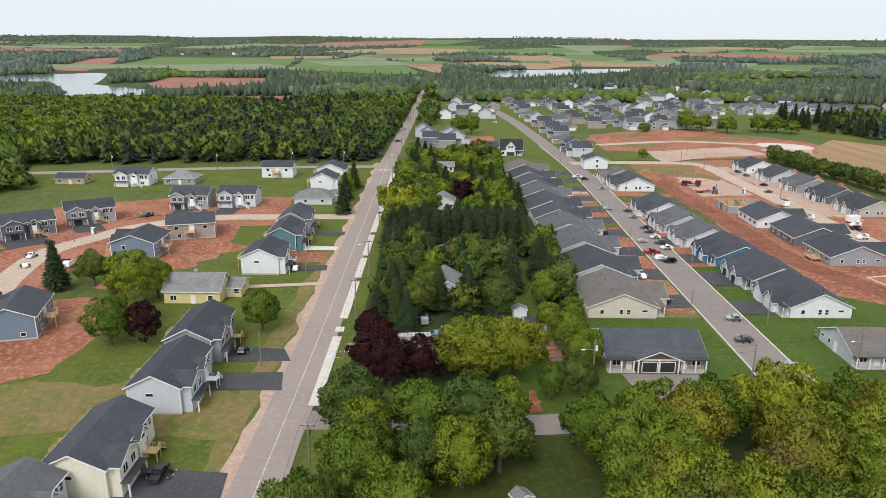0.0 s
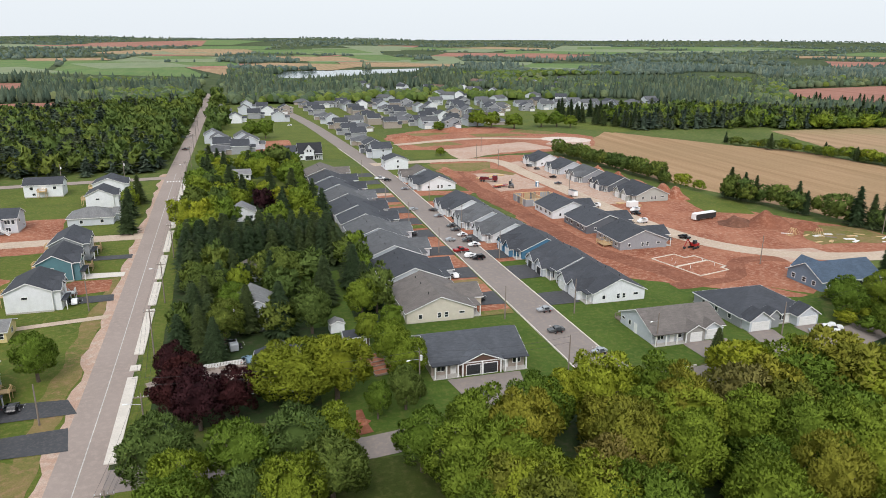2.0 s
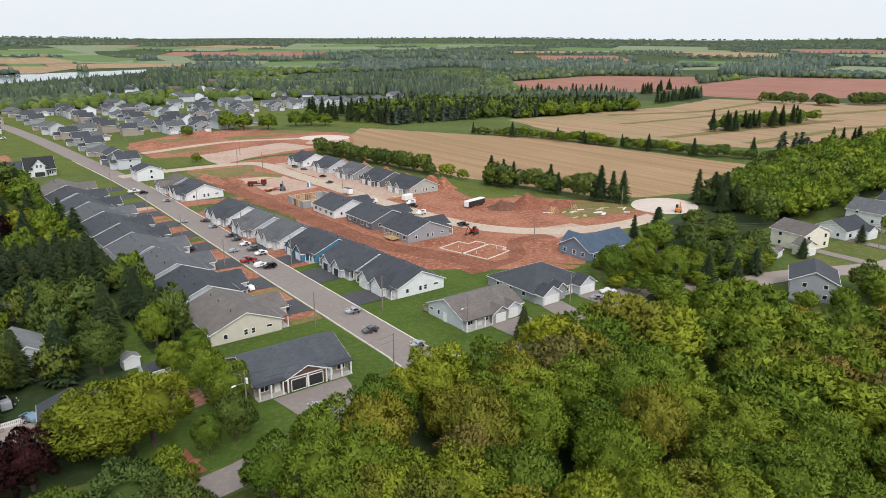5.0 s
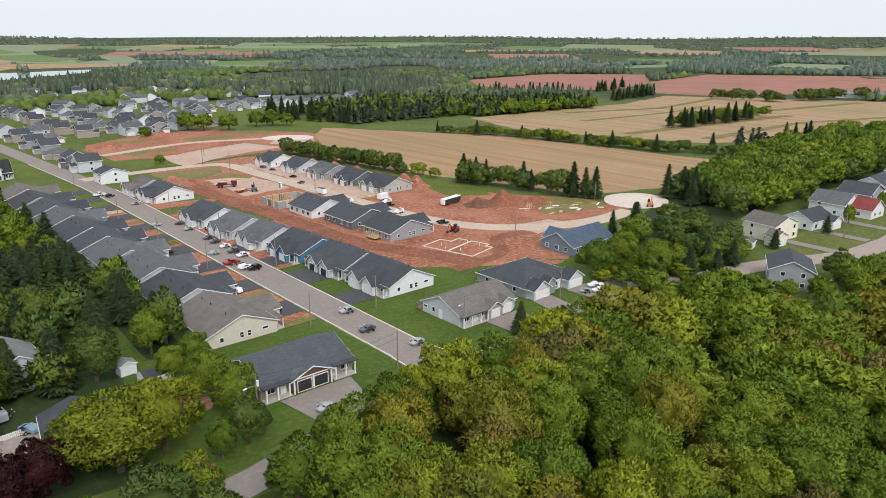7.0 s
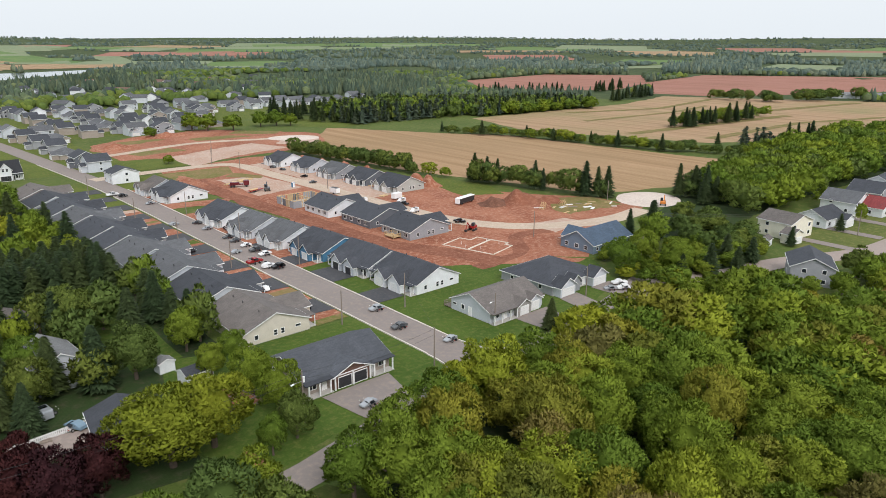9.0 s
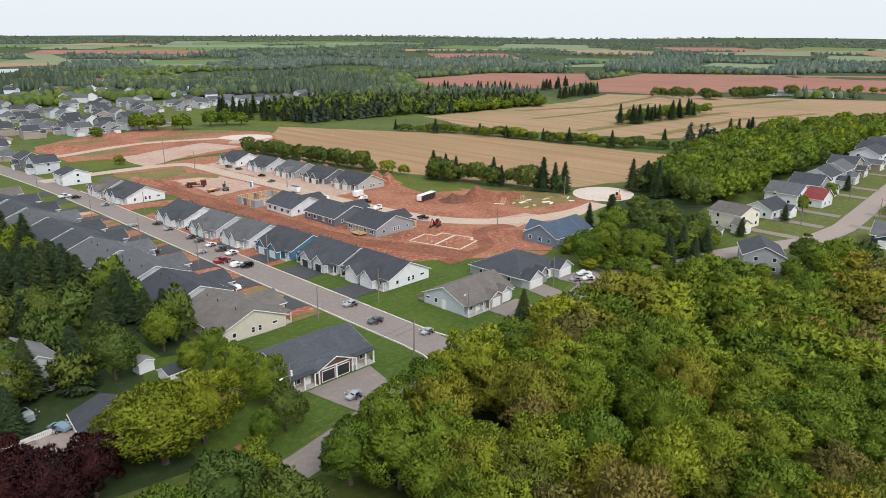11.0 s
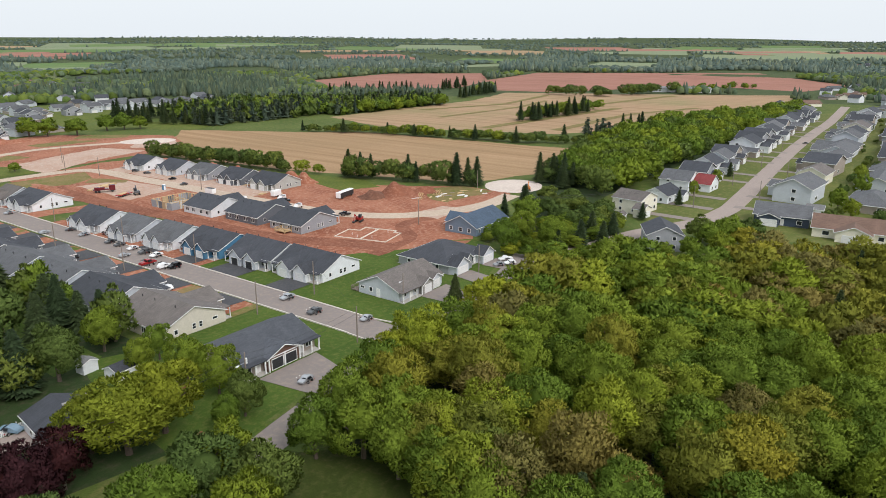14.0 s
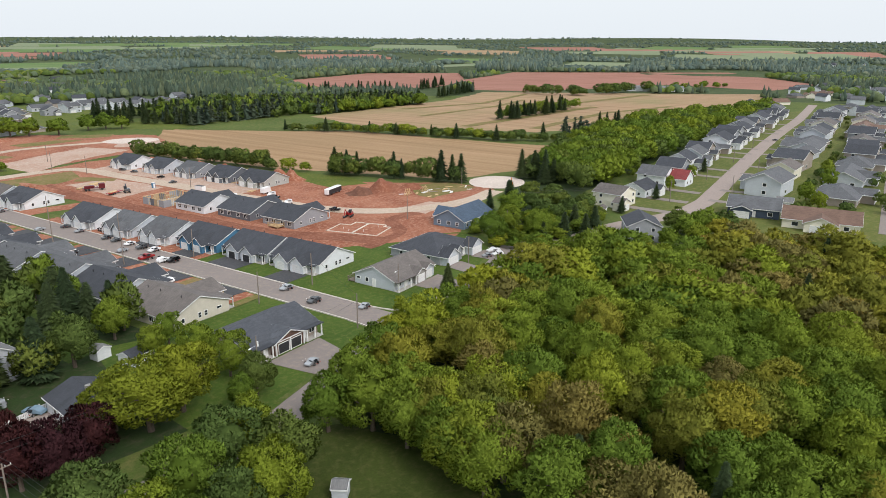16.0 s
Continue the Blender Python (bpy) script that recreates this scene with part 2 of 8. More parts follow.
plain("concrete_wall", (0.45, 0.43, 0.4), 0.85, 0, 2.0, 0.15)
plain("footing_concrete", (0.62, 0.55, 0.46), 0.85, 0, 1.5, 0.2)
plain("lumber", (0.55, 0.38, 0.2), 0.7, 0, 4.0, 0.2, 0.12)
plain("old_wood", (0.26, 0.21, 0.17), 0.85, 0, 5.0, 0.25, 0.1)
plain("pole_wood", (0.22, 0.18, 0.15), 0.85, 0, 3.0, 0.2)
plain("galvanised", (0.45, 0.46, 0.48), 0.45, 0.7)
plain("wire_black", (0.03, 0.03, 0.03), 0.5)
plain("bark", (0.12, 0.09, 0.07), 0.95, 0, 6.0, 0.3)
plain("rubber", (0.02, 0.02, 0.02), 0.8)
plain("chrome_grey", (0.5, 0.5, 0.52), 0.3, 0.8)
plain("white_paint", (0.8, 0.8, 0.78), 0.6, 0, 0.9, 0.2)
plain("faded_line", (0.5, 0.48, 0.45), 0.7, 0, 0.9, 0.3)
m_, nt_, bs_ = nodes_of("window_glass")
bs_.inputs["Base Color"].default_value = (0.025, 0.03, 0.036, 1)
bs_.inputs["Roughness"].default_value = 0.06
MATS["window_glass"] = m_
leaves("leaf_maple", (0.148, 0.214, 0.028), (0.172, 0.242, 0.033), (0.196, 0.266, 0.040), 0.3)
leaves("leaf_hedge", (0.100, 0.146, 0.036), (0.120, 0.168, 0.042), (0.140, 0.188, 0.050), 0.25)
leaves("leaf_light", (0.212, 0.268, 0.031), (0.240, 0.294, 0.036), (0.262, 0.314, 0.043), 0.3)
leaves("leaf_yellow", (0.190, 0.228, 0.025), (0.208, 0.248, 0.029), (0.226, 0.266, 0.034), 0.3)
leaves("leaf_olive", (0.215, 0.222, 0.034), (0.240, 0.245, 0.039), (0.262, 0.265, 0.045), 0.3)
leaves("leaf_brown", (0.235, 0.198, 0.058), (0.262, 0.220, 0.065), (0.288, 0.242, 0.073), 0.3)
leaves("leaf_maroon", (0.034, 0.012, 0.015), (0.044, 0.015, 0.018), (0.056, 0.019, 0.022), 0.1)
leaves("leaf_spruce", (0.040, 0.060, 0.026), (0.048, 0.072, 0.030), (0.058, 0.085, 0.036), 0.1)
# Spruce green made paler and bluer, with distance haze mixed into it.
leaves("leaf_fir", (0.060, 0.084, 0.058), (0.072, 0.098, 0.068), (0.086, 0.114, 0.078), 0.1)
# Both far-wood greens are greyed and blued: distance haze put into the colour.
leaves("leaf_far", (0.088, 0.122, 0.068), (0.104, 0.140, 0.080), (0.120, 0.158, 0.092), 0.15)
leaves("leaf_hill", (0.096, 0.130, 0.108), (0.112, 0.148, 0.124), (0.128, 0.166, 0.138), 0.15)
for n_, c_ in (("white", (0.8, 0.8, 0.8)), ("silver", (0.42, 0.44, 0.46)), ("grey", (0.12, 0.125, 0.13)), ("black", (0.012, 0.012, 0.014)),
               ("red", (0.3, 0.02, 0.02)), ("blue", (0.2, 0.3, 0.38)), ("maroon", (0.12, 0.015, 0.02)), ("orange", (0.6, 0.2, 0.04))):
    plain("car_" + n_, c_, 0.25, 0.3 if n_ in ("silver", "grey") else 0.0, 0.8, 0.05)
m_, nt_, bs_ = nodes_of("lamp_red")
bs_.inputs["Base Color"].default_value = (0.3, 0.01, 0.01, 1)
MATS["lamp_red"] = m_
m_, nt_, bs_ = nodes_of("lamp_clear")
bs_.inputs["Base Color"].default_value = (0.7, 0.7, 0.68, 1)
bs_.inputs["Roughness"].default_value = 0.1
MATS["lamp_clear"] = m_


# ---- geometry helpers ----
def hgt(x, y):
    """Height of the land: flat round the streets, low hills towards the horizon."""
    t = min(max((math.hypot(x, y) - 1300) / 3400, 0), 1)
    return 52 * t**1.2 + t * 10 * (math.sin(x * 0.0021 + 1.0) * math.cos(y * 0.0017) + 0.6 * math.sin(x * 0.0047 + y * 0.0039))


def mesh_object(name, verts, faces, material, parent=None, smooth=False):
    me = bpy.data.meshes.new(name)
    me.from_pydata(verts, [], faces)
    me.materials.append(MATS[material])
    if smooth:
        me.polygons.foreach_set("use_smooth", [True] * len(me.polygons))
    me.update()
    ob = new(name, me)
    if parent:
        ob.parent = parent
    return ob


def part(name, bm, material, parent, label=""):
    """One bmesh as one mesh object under a thing or a part."""
    me = bpy.data.meshes.new(name)
    bm.to_mesh(me)
    bm.free()
    me.materials.append(MATS[material])
    ob = new(name, me)
    ob.parent = parent
    if label:
        ob["label"] = label
    return ob


def shared(name, me, parent, m, label=""):
    """A further object on a mesh that others use too."""
    ob = new(name, me)
    ob.parent = parent
    ob.matrix_basis = m
    if label:
        ob["label"] = label
    return ob


def empty(name, m, label, category, group="", kind=""):
    ob = new(name)
    ob.matrix_basis = m
    return tagged(ob, label, category, group, kind)


def add_box(bm, x0, x1, y0, y1, z0, z1, m=None):
    vs = [bm.verts.new((x, y, z)) for x in (x0, x1) for y in (y0, y1) for z in (z0, z1)]
    if m is not None:
        for v in vs:
            v.co = m @ v.co
    for a, b, c, d in ((0, 1, 3, 2), (4, 6, 7, 5), (0, 4, 5, 1), (2, 3, 7, 6), (0, 2, 6, 4), (1, 5, 7, 3)):
        bm.faces.new((vs[a], vs[b], vs[c], vs[d]))
    return vs


def box(*args):
    bm = bmesh.new()
    add_box(bm, *args)
    return bm


def soft_box(x0, x1, y0, y1, z0, z1, r=0.03):
    bm = box(x0, x1, y0, y1, z0, z1)
    bmesh.ops.bevel(bm, geom=bm.edges[:], offset=r, segments=1, affect="EDGES")
    return bm


def add_prism(bm, poly, a, b, axis="x"):
    """A closed outline in (across, up), drawn out from a to b along the axis."""
    def at(u, z, s):
        return (s, u, z) if axis == "x" else (u, s, z)
    lo, hi = [bm.verts.new(at(u, z, a)) for u, z in poly], [bm.verts.new(at(u, z, b)) for u, z in poly]
    n = len(poly)
    for i in range(n):
        bm.faces.new((lo[i], lo[(i + 1) % n], hi[(i + 1) % n], hi[i]))
    bm.faces.new(lo[::-1])
    bm.faces.new(hi)
    bmesh.ops.recalc_face_normals(bm, faces=bm.faces[:])


def add_rod(bm, p, q, r0, r1=None, n=6):
    p, q = Vector(p), Vector(q)
    r1 = r0 if r1 is None else r1
    turn = (q - p).to_track_quat("Z", "Y").to_matrix()
    rings = []
    for c, r in ((p, r0), (q, r1)):
        rings.append([bm.verts.new(c + turn @ Vector((r * math.cos(2 * math.pi * i / n), r * math.sin(2 * math.pi * i / n), 0))) for i in range(n)])
    for i in range(n):
        bm.faces.new((rings[0][i], rings[0][(i + 1) % n], rings[1][(i + 1) % n], rings[1][i]))
    bm.faces.new(rings[0][::-1])
    bm.faces.new(rings[1])


def inside(x, y, poly):
    hit, n = False, len(poly)
    for i in range(n):
        (x0, y0), (x1, y1) = poly[i], poly[i - 1]
        if (y0 > y) != (y1 > y) and x < (x1 - x0) * (y - y0) / (y1 - y0) + x0:
            hit = not hit
    return hit


LAID = []


def layer(lift, points):
    """A height for a ground cover, clear of every other one that lies over the same land."""
    xs, ys = [p[0] for p in points], [p[1] for p in points]
    own = (min(xs) - 6, max(xs) + 6, min(ys) - 6, max(ys) + 6)
    near = [u for u, b in LAID if b[0] < own[1] and own[0] < b[1] and b[2] < own[3] and own[2] < b[3]]
    while any(abs(lift - u) < 0.0035 for u in near):
        lift += 0.0035
    LAID.append((lift, own))
    return lift


def patch(name, poly, lift, material, label, wob=1.0, step=4.0, category="ground"):
    """A piece of land cover with an uneven edge, laid a little over what lies under it."""
    if math.hypot(*poly[0]) < 700:
        lift = layer(lift, poly)
    rim = []
    for i, (x0, y0) in enumerate(poly):
        x1, y1 = poly[(i + 1) % len(poly)]
        far = math.hypot(x0, y0)
        n = max(1, int(math.hypot(x1 - x0, y1 - y0) / max(step, far * 0.012)))
        for k in range(n):
            x, y = x0 + (x1 - x0) * k / n, y0 + (y1 - y0) * k / n
            v = noise.noise_vector((x * 0.13, y * 0.13, lift)) * wob
            rim.append((x + v.x, y + v.y))
    bm = bmesh.new()
    bm.faces.new([bm.verts.new((x, y, 0)) for x, y in rim])
    bmesh.ops.triangulate(bm, faces=bm.faces[:])
    if max(math.hypot(x, y) for x, y in poly) > 1250:
        for _ in range(4):
            long = [e for e in bm.edges if e.calc_length() > 120]
            if not long:
                break
            bmesh.ops.subdivide_edges(bm, edges=long, cuts=1)
            bmesh.ops.triangulate(bm, faces=bm.faces[:])
    for v in bm.verts:
        v.co.z = hgt(v.co.x, v.co.y) + lift
    bmesh.ops.recalc_face_normals(bm, faces=bm.faces[:])
    me = bpy.data.meshes.new(name)
    bm.to_mesh(me)
    bm.free()
    me.materials.append(MATS[material])
    return tagged(new(name, me), label, category, "", "structure")


def curve_of(points, step=4.0):
    """A smooth line through the points (Catmull-Rom)."""
    p = [Vector((*q, 0)) for q in points]
    p = [2 * p[0] - p[1], *p, 2 * p[-1] - p[-2]]
    out = []
    for i in range(1, len(p) - 2):
        n = max(2, int((p[i + 1] - p[i]).length / step))
        for k in range(n):
            t = k / n
            out.append(0.5 * (2 * p[i] + (p[i + 1] - p[i - 1]) * t + (2 * p[i - 1] - 5 * p[i] + 4 * p[i + 1] - p[i + 2]) * t**2
                              + (3 * p[i] - p[i - 1] - 3 * p[i + 1] + p[i + 2]) * t**3))
    return out + [p[-2]]


def strip(name, points, left, right, lift, material, label="", category="road", wob=0.0, thick=0.0, parent=None):
    """A road, kerb or line along a path, from left to right of it (metres), with a solid edge where it is thick."""
    lift = layer(lift, points)
    line = curve_of(points)
    verts, faces = [], []
    for i, p in enumerate(line):
        d = (line[min(i + 1, len(line) - 1)] - line[max(i - 1, 0)]).normalized()
        side = Vector((d.y, -d.x, 0))
        for k, s in enumerate((left, right)):
            w = noise.noise((p.x * 0.11, p.y * 0.11, lift + 7 * k)) * wob
            q = p + side * (s + w)
            verts.append((q.x, q.y, hgt(q.x, q.y) + lift))
            if thick:
                verts.append((q.x, q.y, lift - thick))
    k = 4 if thick else 2
    for i in range(len(line) - 1):
        a, b = i * k, (i + 1) * k
        if thick:
            faces += [(a, a + 2, b + 2, b), (a + 1, a, b, b + 1), (a + 2, a + 3, b + 3, b + 2)]
        else:
            faces.append((a, a + 1, b + 1, b))
    if thick:
        e = (len(line) - 1) * k
        faces += [(0, 1, 3, 2), (e, e + 2, e + 3, e + 1)]
    ob = mesh_object(name, verts, faces, material, parent)
    return tagged(ob, label, category, "", "structure") if not parent else ob


def disc(cx, cy, rx, ry, n=20, turn=0.0):
    c, s = math.cos(radians(turn)), math.sin(radians(turn))
    return [(cx + rx * math.cos(a) * c - ry * math.sin(a) * s, cy + rx * math.cos(a) * s + ry * math.sin(a) * c)
            for a in (2 * math.pi * i / n for i in range(n))]


# ---- land ----
# One sheet from under the camera to the horizon, in rings that widen outwards.
RINGS = [0, 60, 150, 300, 500, 800, 1100, 1300] + [1300 + 170 * i for i in range(1, 21)] + [4760, 4850]
verts_, faces_ = [], []
for r_ in RINGS:
    for a_ in range(96):
        x_, y_ = r_ * math.cos(a_ * math.pi / 48), r_ * math.sin(a_ * math.pi / 48)
        verts_.append((x_, y_, hgt(x_, y_)))
for i_ in range(len(RINGS) - 1):
    for a_ in range(96):
        b_ = (a_ + 1) % 96
        q_ = (i_ * 96 + a_, (i_ + 1) * 96 + a_, (i_ + 1) * 96 + b_, i_ * 96 + b_)
        faces_.append(q_ if i_ else q_[1:3] + q_[:1])
land = mesh_object("ground", verts_, faces_, "meadow")
land.data.materials.append(MATS["wood_land"])
for p_ in land.data.polygons:
    p_.material_index = int(p_.center.xy.length > 760)
tagged(land, "grassy land reaching to low hills on the horizon", "ground", "", "structure")

# Far farmland, water and woods' clearings: name, cover, label, outline.
FIELDS = [
    ("field", "stubble", "harvested tan stubble field with long drill lines", [(227, 437), (262, 478), (305, 397), (331, 361), (340, 266), (350, 206), (316, 192), (261, 190), (238, 200), (222, 208), (215, 236), (205, 268), (198, 292), (191, 340), (186, 388), (204, 425)]),
    ("field", "stubble_far", "striped tan stubble field behind a hedgerow", [(387, 454), (480, 452), (591, 449), (711, 478), (825, 286), (885, 188), (780, 174), (640, 170), (521, 188), (403, 251), (358, 371)]),
    ("field", "ploughed", "ploughed red earth field", [(735, 842), (983, 885), (1098, 759), (894, 619), (747, 573), (682, 627), (654, 729)]),
    ("field", "ploughed", "large ploughed red field before distant woods", [(924, 639), (1178, 690), (1420, 350), (1130, 160), (960, 192), (992, 339), (923, 362), (753, 440), (739, 513)]),
    ("field", "pale_crop", "pale green far field", [(1252, 977), (1469, 943), (1333, 870), (1243, 915)]),
    ("field", "pale_crop", "pale green hillside field on the horizon", [(2152, 952), (3010, 1167), (2992, 985), (2231, 739)]),
    ("field", "ploughed", "red field beside the inlet", [(-404, 978), (-431, 1144), (-257, 1141), (-259, 991), (-355, 901)]),
    ("field", "ploughed", "small red field behind the wood", [(-302, 779), (-168, 808), (-154, 739), (-234, 702), (-284, 747)]),
    ("field", "green_crop", "bright green crop field", [(-296, 1386), (-373, 1972), (-118, 1776), (-30, 1251)]),
    ("field", "green_crop", "long green field above the inlet", [(-642, 1315), (-725, 1862), (-395, 1967), (-330, 1550), (-621, 1371)]),
    ("field", "ploughed", "far red field beside the inlet", [(-716, 1303), (-825, 1726), (-801, 1823), (-707, 1565), (-628, 1277)]),
    ("field", "ploughed", "red field on the far hills", [(-233, 2509), (-13, 2785), (-61, 2208), (-201, 2164)]),
    ("field", "stubble_far", "tan field beside the far road", [(-131, 1775), (-3, 1787), (-2, 1282)]),
    ("field", "green_crop", "green field above the pond", [(191, 2309), (256, 2331), (246, 1611), (183, 1607)]),
    ("field", "ploughed", "narrow red field above the pond", [(260, 2211), (339, 2349), (308, 1682), (253, 1578)]),
    ("field", "green_crop", "sloping green field with hedges", [(375, 2353), (487, 2462), (488, 1772), (347, 1619)]),
    ("field", "pale_crop", "pale far field", [(600, 2248), (675, 2207), (583, 1790), (518, 1779)]),
    ("field", "ploughed", "red field near the skyline", [(614, 3117), (867, 3358), (648, 2663), (571, 2680)]),
    ("field", "ploughed", "thin red far field", [(844, 2003), (969, 1975), (910, 1899)]),
]
WATERS = [
    [(-900, 1130), (-700, 1149), (-574, 1265), (-469, 972), (-406, 923), (-334, 856), (-348, 741), (-390, 727), (-431, 829), (-554, 1025), (-622, 1018), (-900, 1000)],
    [(61, 1240), (103, 1436), (394, 1509), (352, 1408), (115, 1207)],
    [(475, 1546), (565, 1636), (494, 1513)],
]
# Small patchwork of farmland on the far hills.
rnd_field = random.Random(14)
for k_ in range(90):
    a_, r_ = rnd_field.uniform(-0.7, 1.7), rnd_field.uniform(1500, 3500)
    x_, y_ = r_ * math.sin(a_), r_ * math.cos(a_)
    w_, d_, t_ = rnd_field.uniform(70, 170) * r_ / 2000, rnd_field.uniform(60, 150) * r_ / 1800, -a_ + rnd_field.uniform(-0.4, 0.4)
    c_, s_ = math.cos(t_), math.sin(t_)
    cover_, word_ = rnd_field.choice((("green_crop", "green"), ("pale_crop", "pale"), ("pale_crop", "pale"), ("ploughed", "red"), ("green_crop", "green"), ("stubble_far", "tan")))
    FIELDS.append(("field", cover_, f"{word_} field on the far hills", [(x_ + u_ * w_ * c_ - v_ * d_ * s_, y_ + u_ * w_ * s_ + v_ * d_ * c_) for u_, v_ in ((-1, -0.9), (0.9, -1), (1, 0.9), (-0.9, 1))]))
for n_, (name_, cover_, label_, poly_) in enumerate(FIELDS):
    patch(name_, poly_, 0.05 + 0.002 * n_ + (0.5 if cover_ and math.hypot(*poly_[0]) > 1200 else 0), cover_, label_, 3.0, 12, "field")
for a_, b_, c_, k_ in (((402, 311), (500, 303), (609, 292), 5), ((420, 262), (560, 262), (658, 232), 4), ((560, 335), (660, 320), (790, 300), 5), ((480, 430), (580, 400), (712, 421), 4), ((440, 380), (560, 372), (640, 385), 3)):
    for s_ in (0, 1):
        p_, q_ = (a_, b_) if s_ == 0 else (b_, c_)
        patch("field_strip", [(p_[0], p_[1] - k_), (q_[0], q_[1] - k_), (q_[0], q_[1] + k_), (p_[0], p_[1] + k_)], 0.2, "dry_grass", "grassy strip between bands of stubble", 1.5, 8, "field")
for poly_ in WATERS:
    patch("water", poly_, 0.12, "water", "calm grey tidal inlet reflecting the sky", 5.0, 12, "water")

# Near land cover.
patch("wood_floor", [(44, 108), (62, 112), (75, 110), (100, 116), (128, 118), (150, 138), (162, 128), (172, 112), (160, 88), (170, 58), (192, 5), (150, -80), (20, -60), (20, 70), (28, 100)], 0.03, "shade_dark_floor", "shaded floor of the wood", 2.0, 5)
patch("wood_floor", [(-22, 60), (-22, 118), (-5, 112), (10, 108), (8, 60)], 0.03, "shade_dark_floor", "shaded floor under the trees beside the road", 3.0, 2)
patch("wood_floor", [(243, 181), (339, 198), (457, 205), (521, 180), (640, 150), (640, 128), (440, 138), (260, 145), (205, 140), (170, 150), (200, 165)], 0.03, "shade_dark_floor", "shaded floor of the wood behind the houses", 2.0, 5)
patch("wood_floor", [(-20, 125), (-19, 400), (28, 400), (33, 300), (32, 165), (20, 120)], 0.03, "shade_dark_floor", "shady ground under the garden trees", 2.0, 5)
patch("lawn", [(24, 116), (38, 118.6), (55, 120), (61, 121.6), (62.8, 128), (62.6, 158), (30, 160), (20, 140)], 0.06, "lush_lawn", "mown lawn beside the dark-roofed duplex", 0.6, 4)
patch("lawn", [(10, 114), (26, 115), (32, 160), (20, 165), (12, 140)], 0.06, "lush_lawn", "back garden grass between the trees", 0.6, 4)
patch("lawn", [(13, 163), (24, 164), (25, 204), (14, 204)], 0.06, "lush_lawn", "narrow green back garden", 0.8, 4)
patch("lawn", [(-2, 325), (20, 325), (21, 352), (0, 352)], 0.06, "lawn", "sunny garden lawn among trees", 1.0, 4)
patch("lawn", [(-4, 70), (28, 70), (28, 98), (22, 106), (-6, 107.5), (-20, 107.5), (-20, 84)], 0.06, "shade_tinted_grass", "lawn beside the small shed, tree shade put into its colour", 3.0, 2)
patch("lawn", [(73, 128), (86, 122), (112, 126), (132, 132), (145, 150), (118, 176), (104, 180), (100, 200), (73, 200)], 0.06, "lush_lawn", "bright mown lawn between the bungalows", 0.6, 4)
patch("red_lot", [(100, 178), (118, 165), (140, 150), (165, 158), (172, 172), (200, 172), (215, 178), (216, 200), (196, 232), (180, 262), (182, 300), (177, 384), (152, 391), (128, 385), (100, 378), (96, 352), (104, 320), (100, 250)], 0.09, "red_earth", "bare red earth of the building lots", 2.0, 4)
patch("red_lot", [(96, 425), (99, 491), (135, 516), (187, 524), (240, 455), (218, 415), (190, 400), (130, 392), (108, 398)], 0.09, "red_earth", "graded red earth at the end of the building site", 3.0, 5)
patch("lawn", [(97, 372), (97, 352), (112, 346), (126, 352), (132, 371)], 0.12, "dry_grass", "rough grass beside the gravel street", 1.0, 4)
patch("lawn", [(92, 424), (94, 388), (118, 388), (130, 405), (112, 420)], 0.12, "lawn", "patch of grass among bare earth", 1.5, 4)
for poly_ in ([(110, 432), (138, 440), (134, 452), (106, 446)], [(150, 412), (176, 420), (170, 432), (146, 424)], [(160, 470), (196, 468), (186, 486), (158, 484)], [(120, 480), (146, 490), (140, 500), (116, 494)], [(190, 490), (214, 470), (224, 480), (200, 504)]):
    patch("lawn", poly_, 0.12, "dry_grass", "rough regrown grass on red earth", 4.0, 3)
patch("lawn", [(180, 268), (192, 288), (200, 250), (192, 232), (176, 240)], 0.12, "lawn", "grass beside the parked bus", 1.5, 4)
patch("lawn", [(93, 532), (116, 531), (180, 530), (240, 520), (262, 470), (300, 480), (270, 560), (190, 545), (100, 560)], 0.06, "lawn", "green verge beyond the red earth", 3.0, 5)
patch("packed_ground", [(118, 380), (150, 400), (190, 410), (180, 440), (120, 420)], 0.12, "packed_earth", "trampled pale red ground", 2.0, 5)
strip("wheel_track", [(104, 346), (101, 320), (102, 290), (104, 250), (106, 215), (110, 196), (121, 168)], -4.5, 4, 0.11, "wet_earth", "dark churned earth track behind the houses", "ground", 2.0)
strip("wheel_track", [(112, 166), (132, 168), (146, 182), (160, 180)], -3, 2.5, 0.11, "wet_earth", "dark wheel tracks across the lot", "ground", 1.5)
strip("wheel_track", [(176, 270), (172, 300), (170, 340), (166, 372)], -3, 3, 0.11, "wet_earth", "dark dug earth behind the new houses", "ground", 1.5)
for poly_ in ([(144, 262), (157, 262), (155, 372), (143, 368)], [(110, 296), (134, 300), (133, 338), (112, 340)], [(160, 176), (180, 179), (178, 186), (160, 192)], [(190, 425), (214, 412), (226, 434), (200, 440)]):
    patch("packed_ground", poly_, 0.13, "packed_earth", "trampled pale red ground on the lot", 2.5, 3)
patch("lawn", [(184, 190), (214, 186), (216, 204), (200, 214), (188, 204)], 0.13, "dry_grass", "rough grass under scattered lumber", 2.5, 3)
patch("lawn", [(118, 345), (130, 330), (134, 336), (126, 352)], 0.13, "dry_grass", "tuft of rough grass on the lot", 1.5, 3)
patch("lawn", [(137, 160), (146, 150), (160, 146), (176, 150), (172, 140), (150, 140)], 0.12, "lawn", "grass behind the blue-roofed house", 1.5, 3)
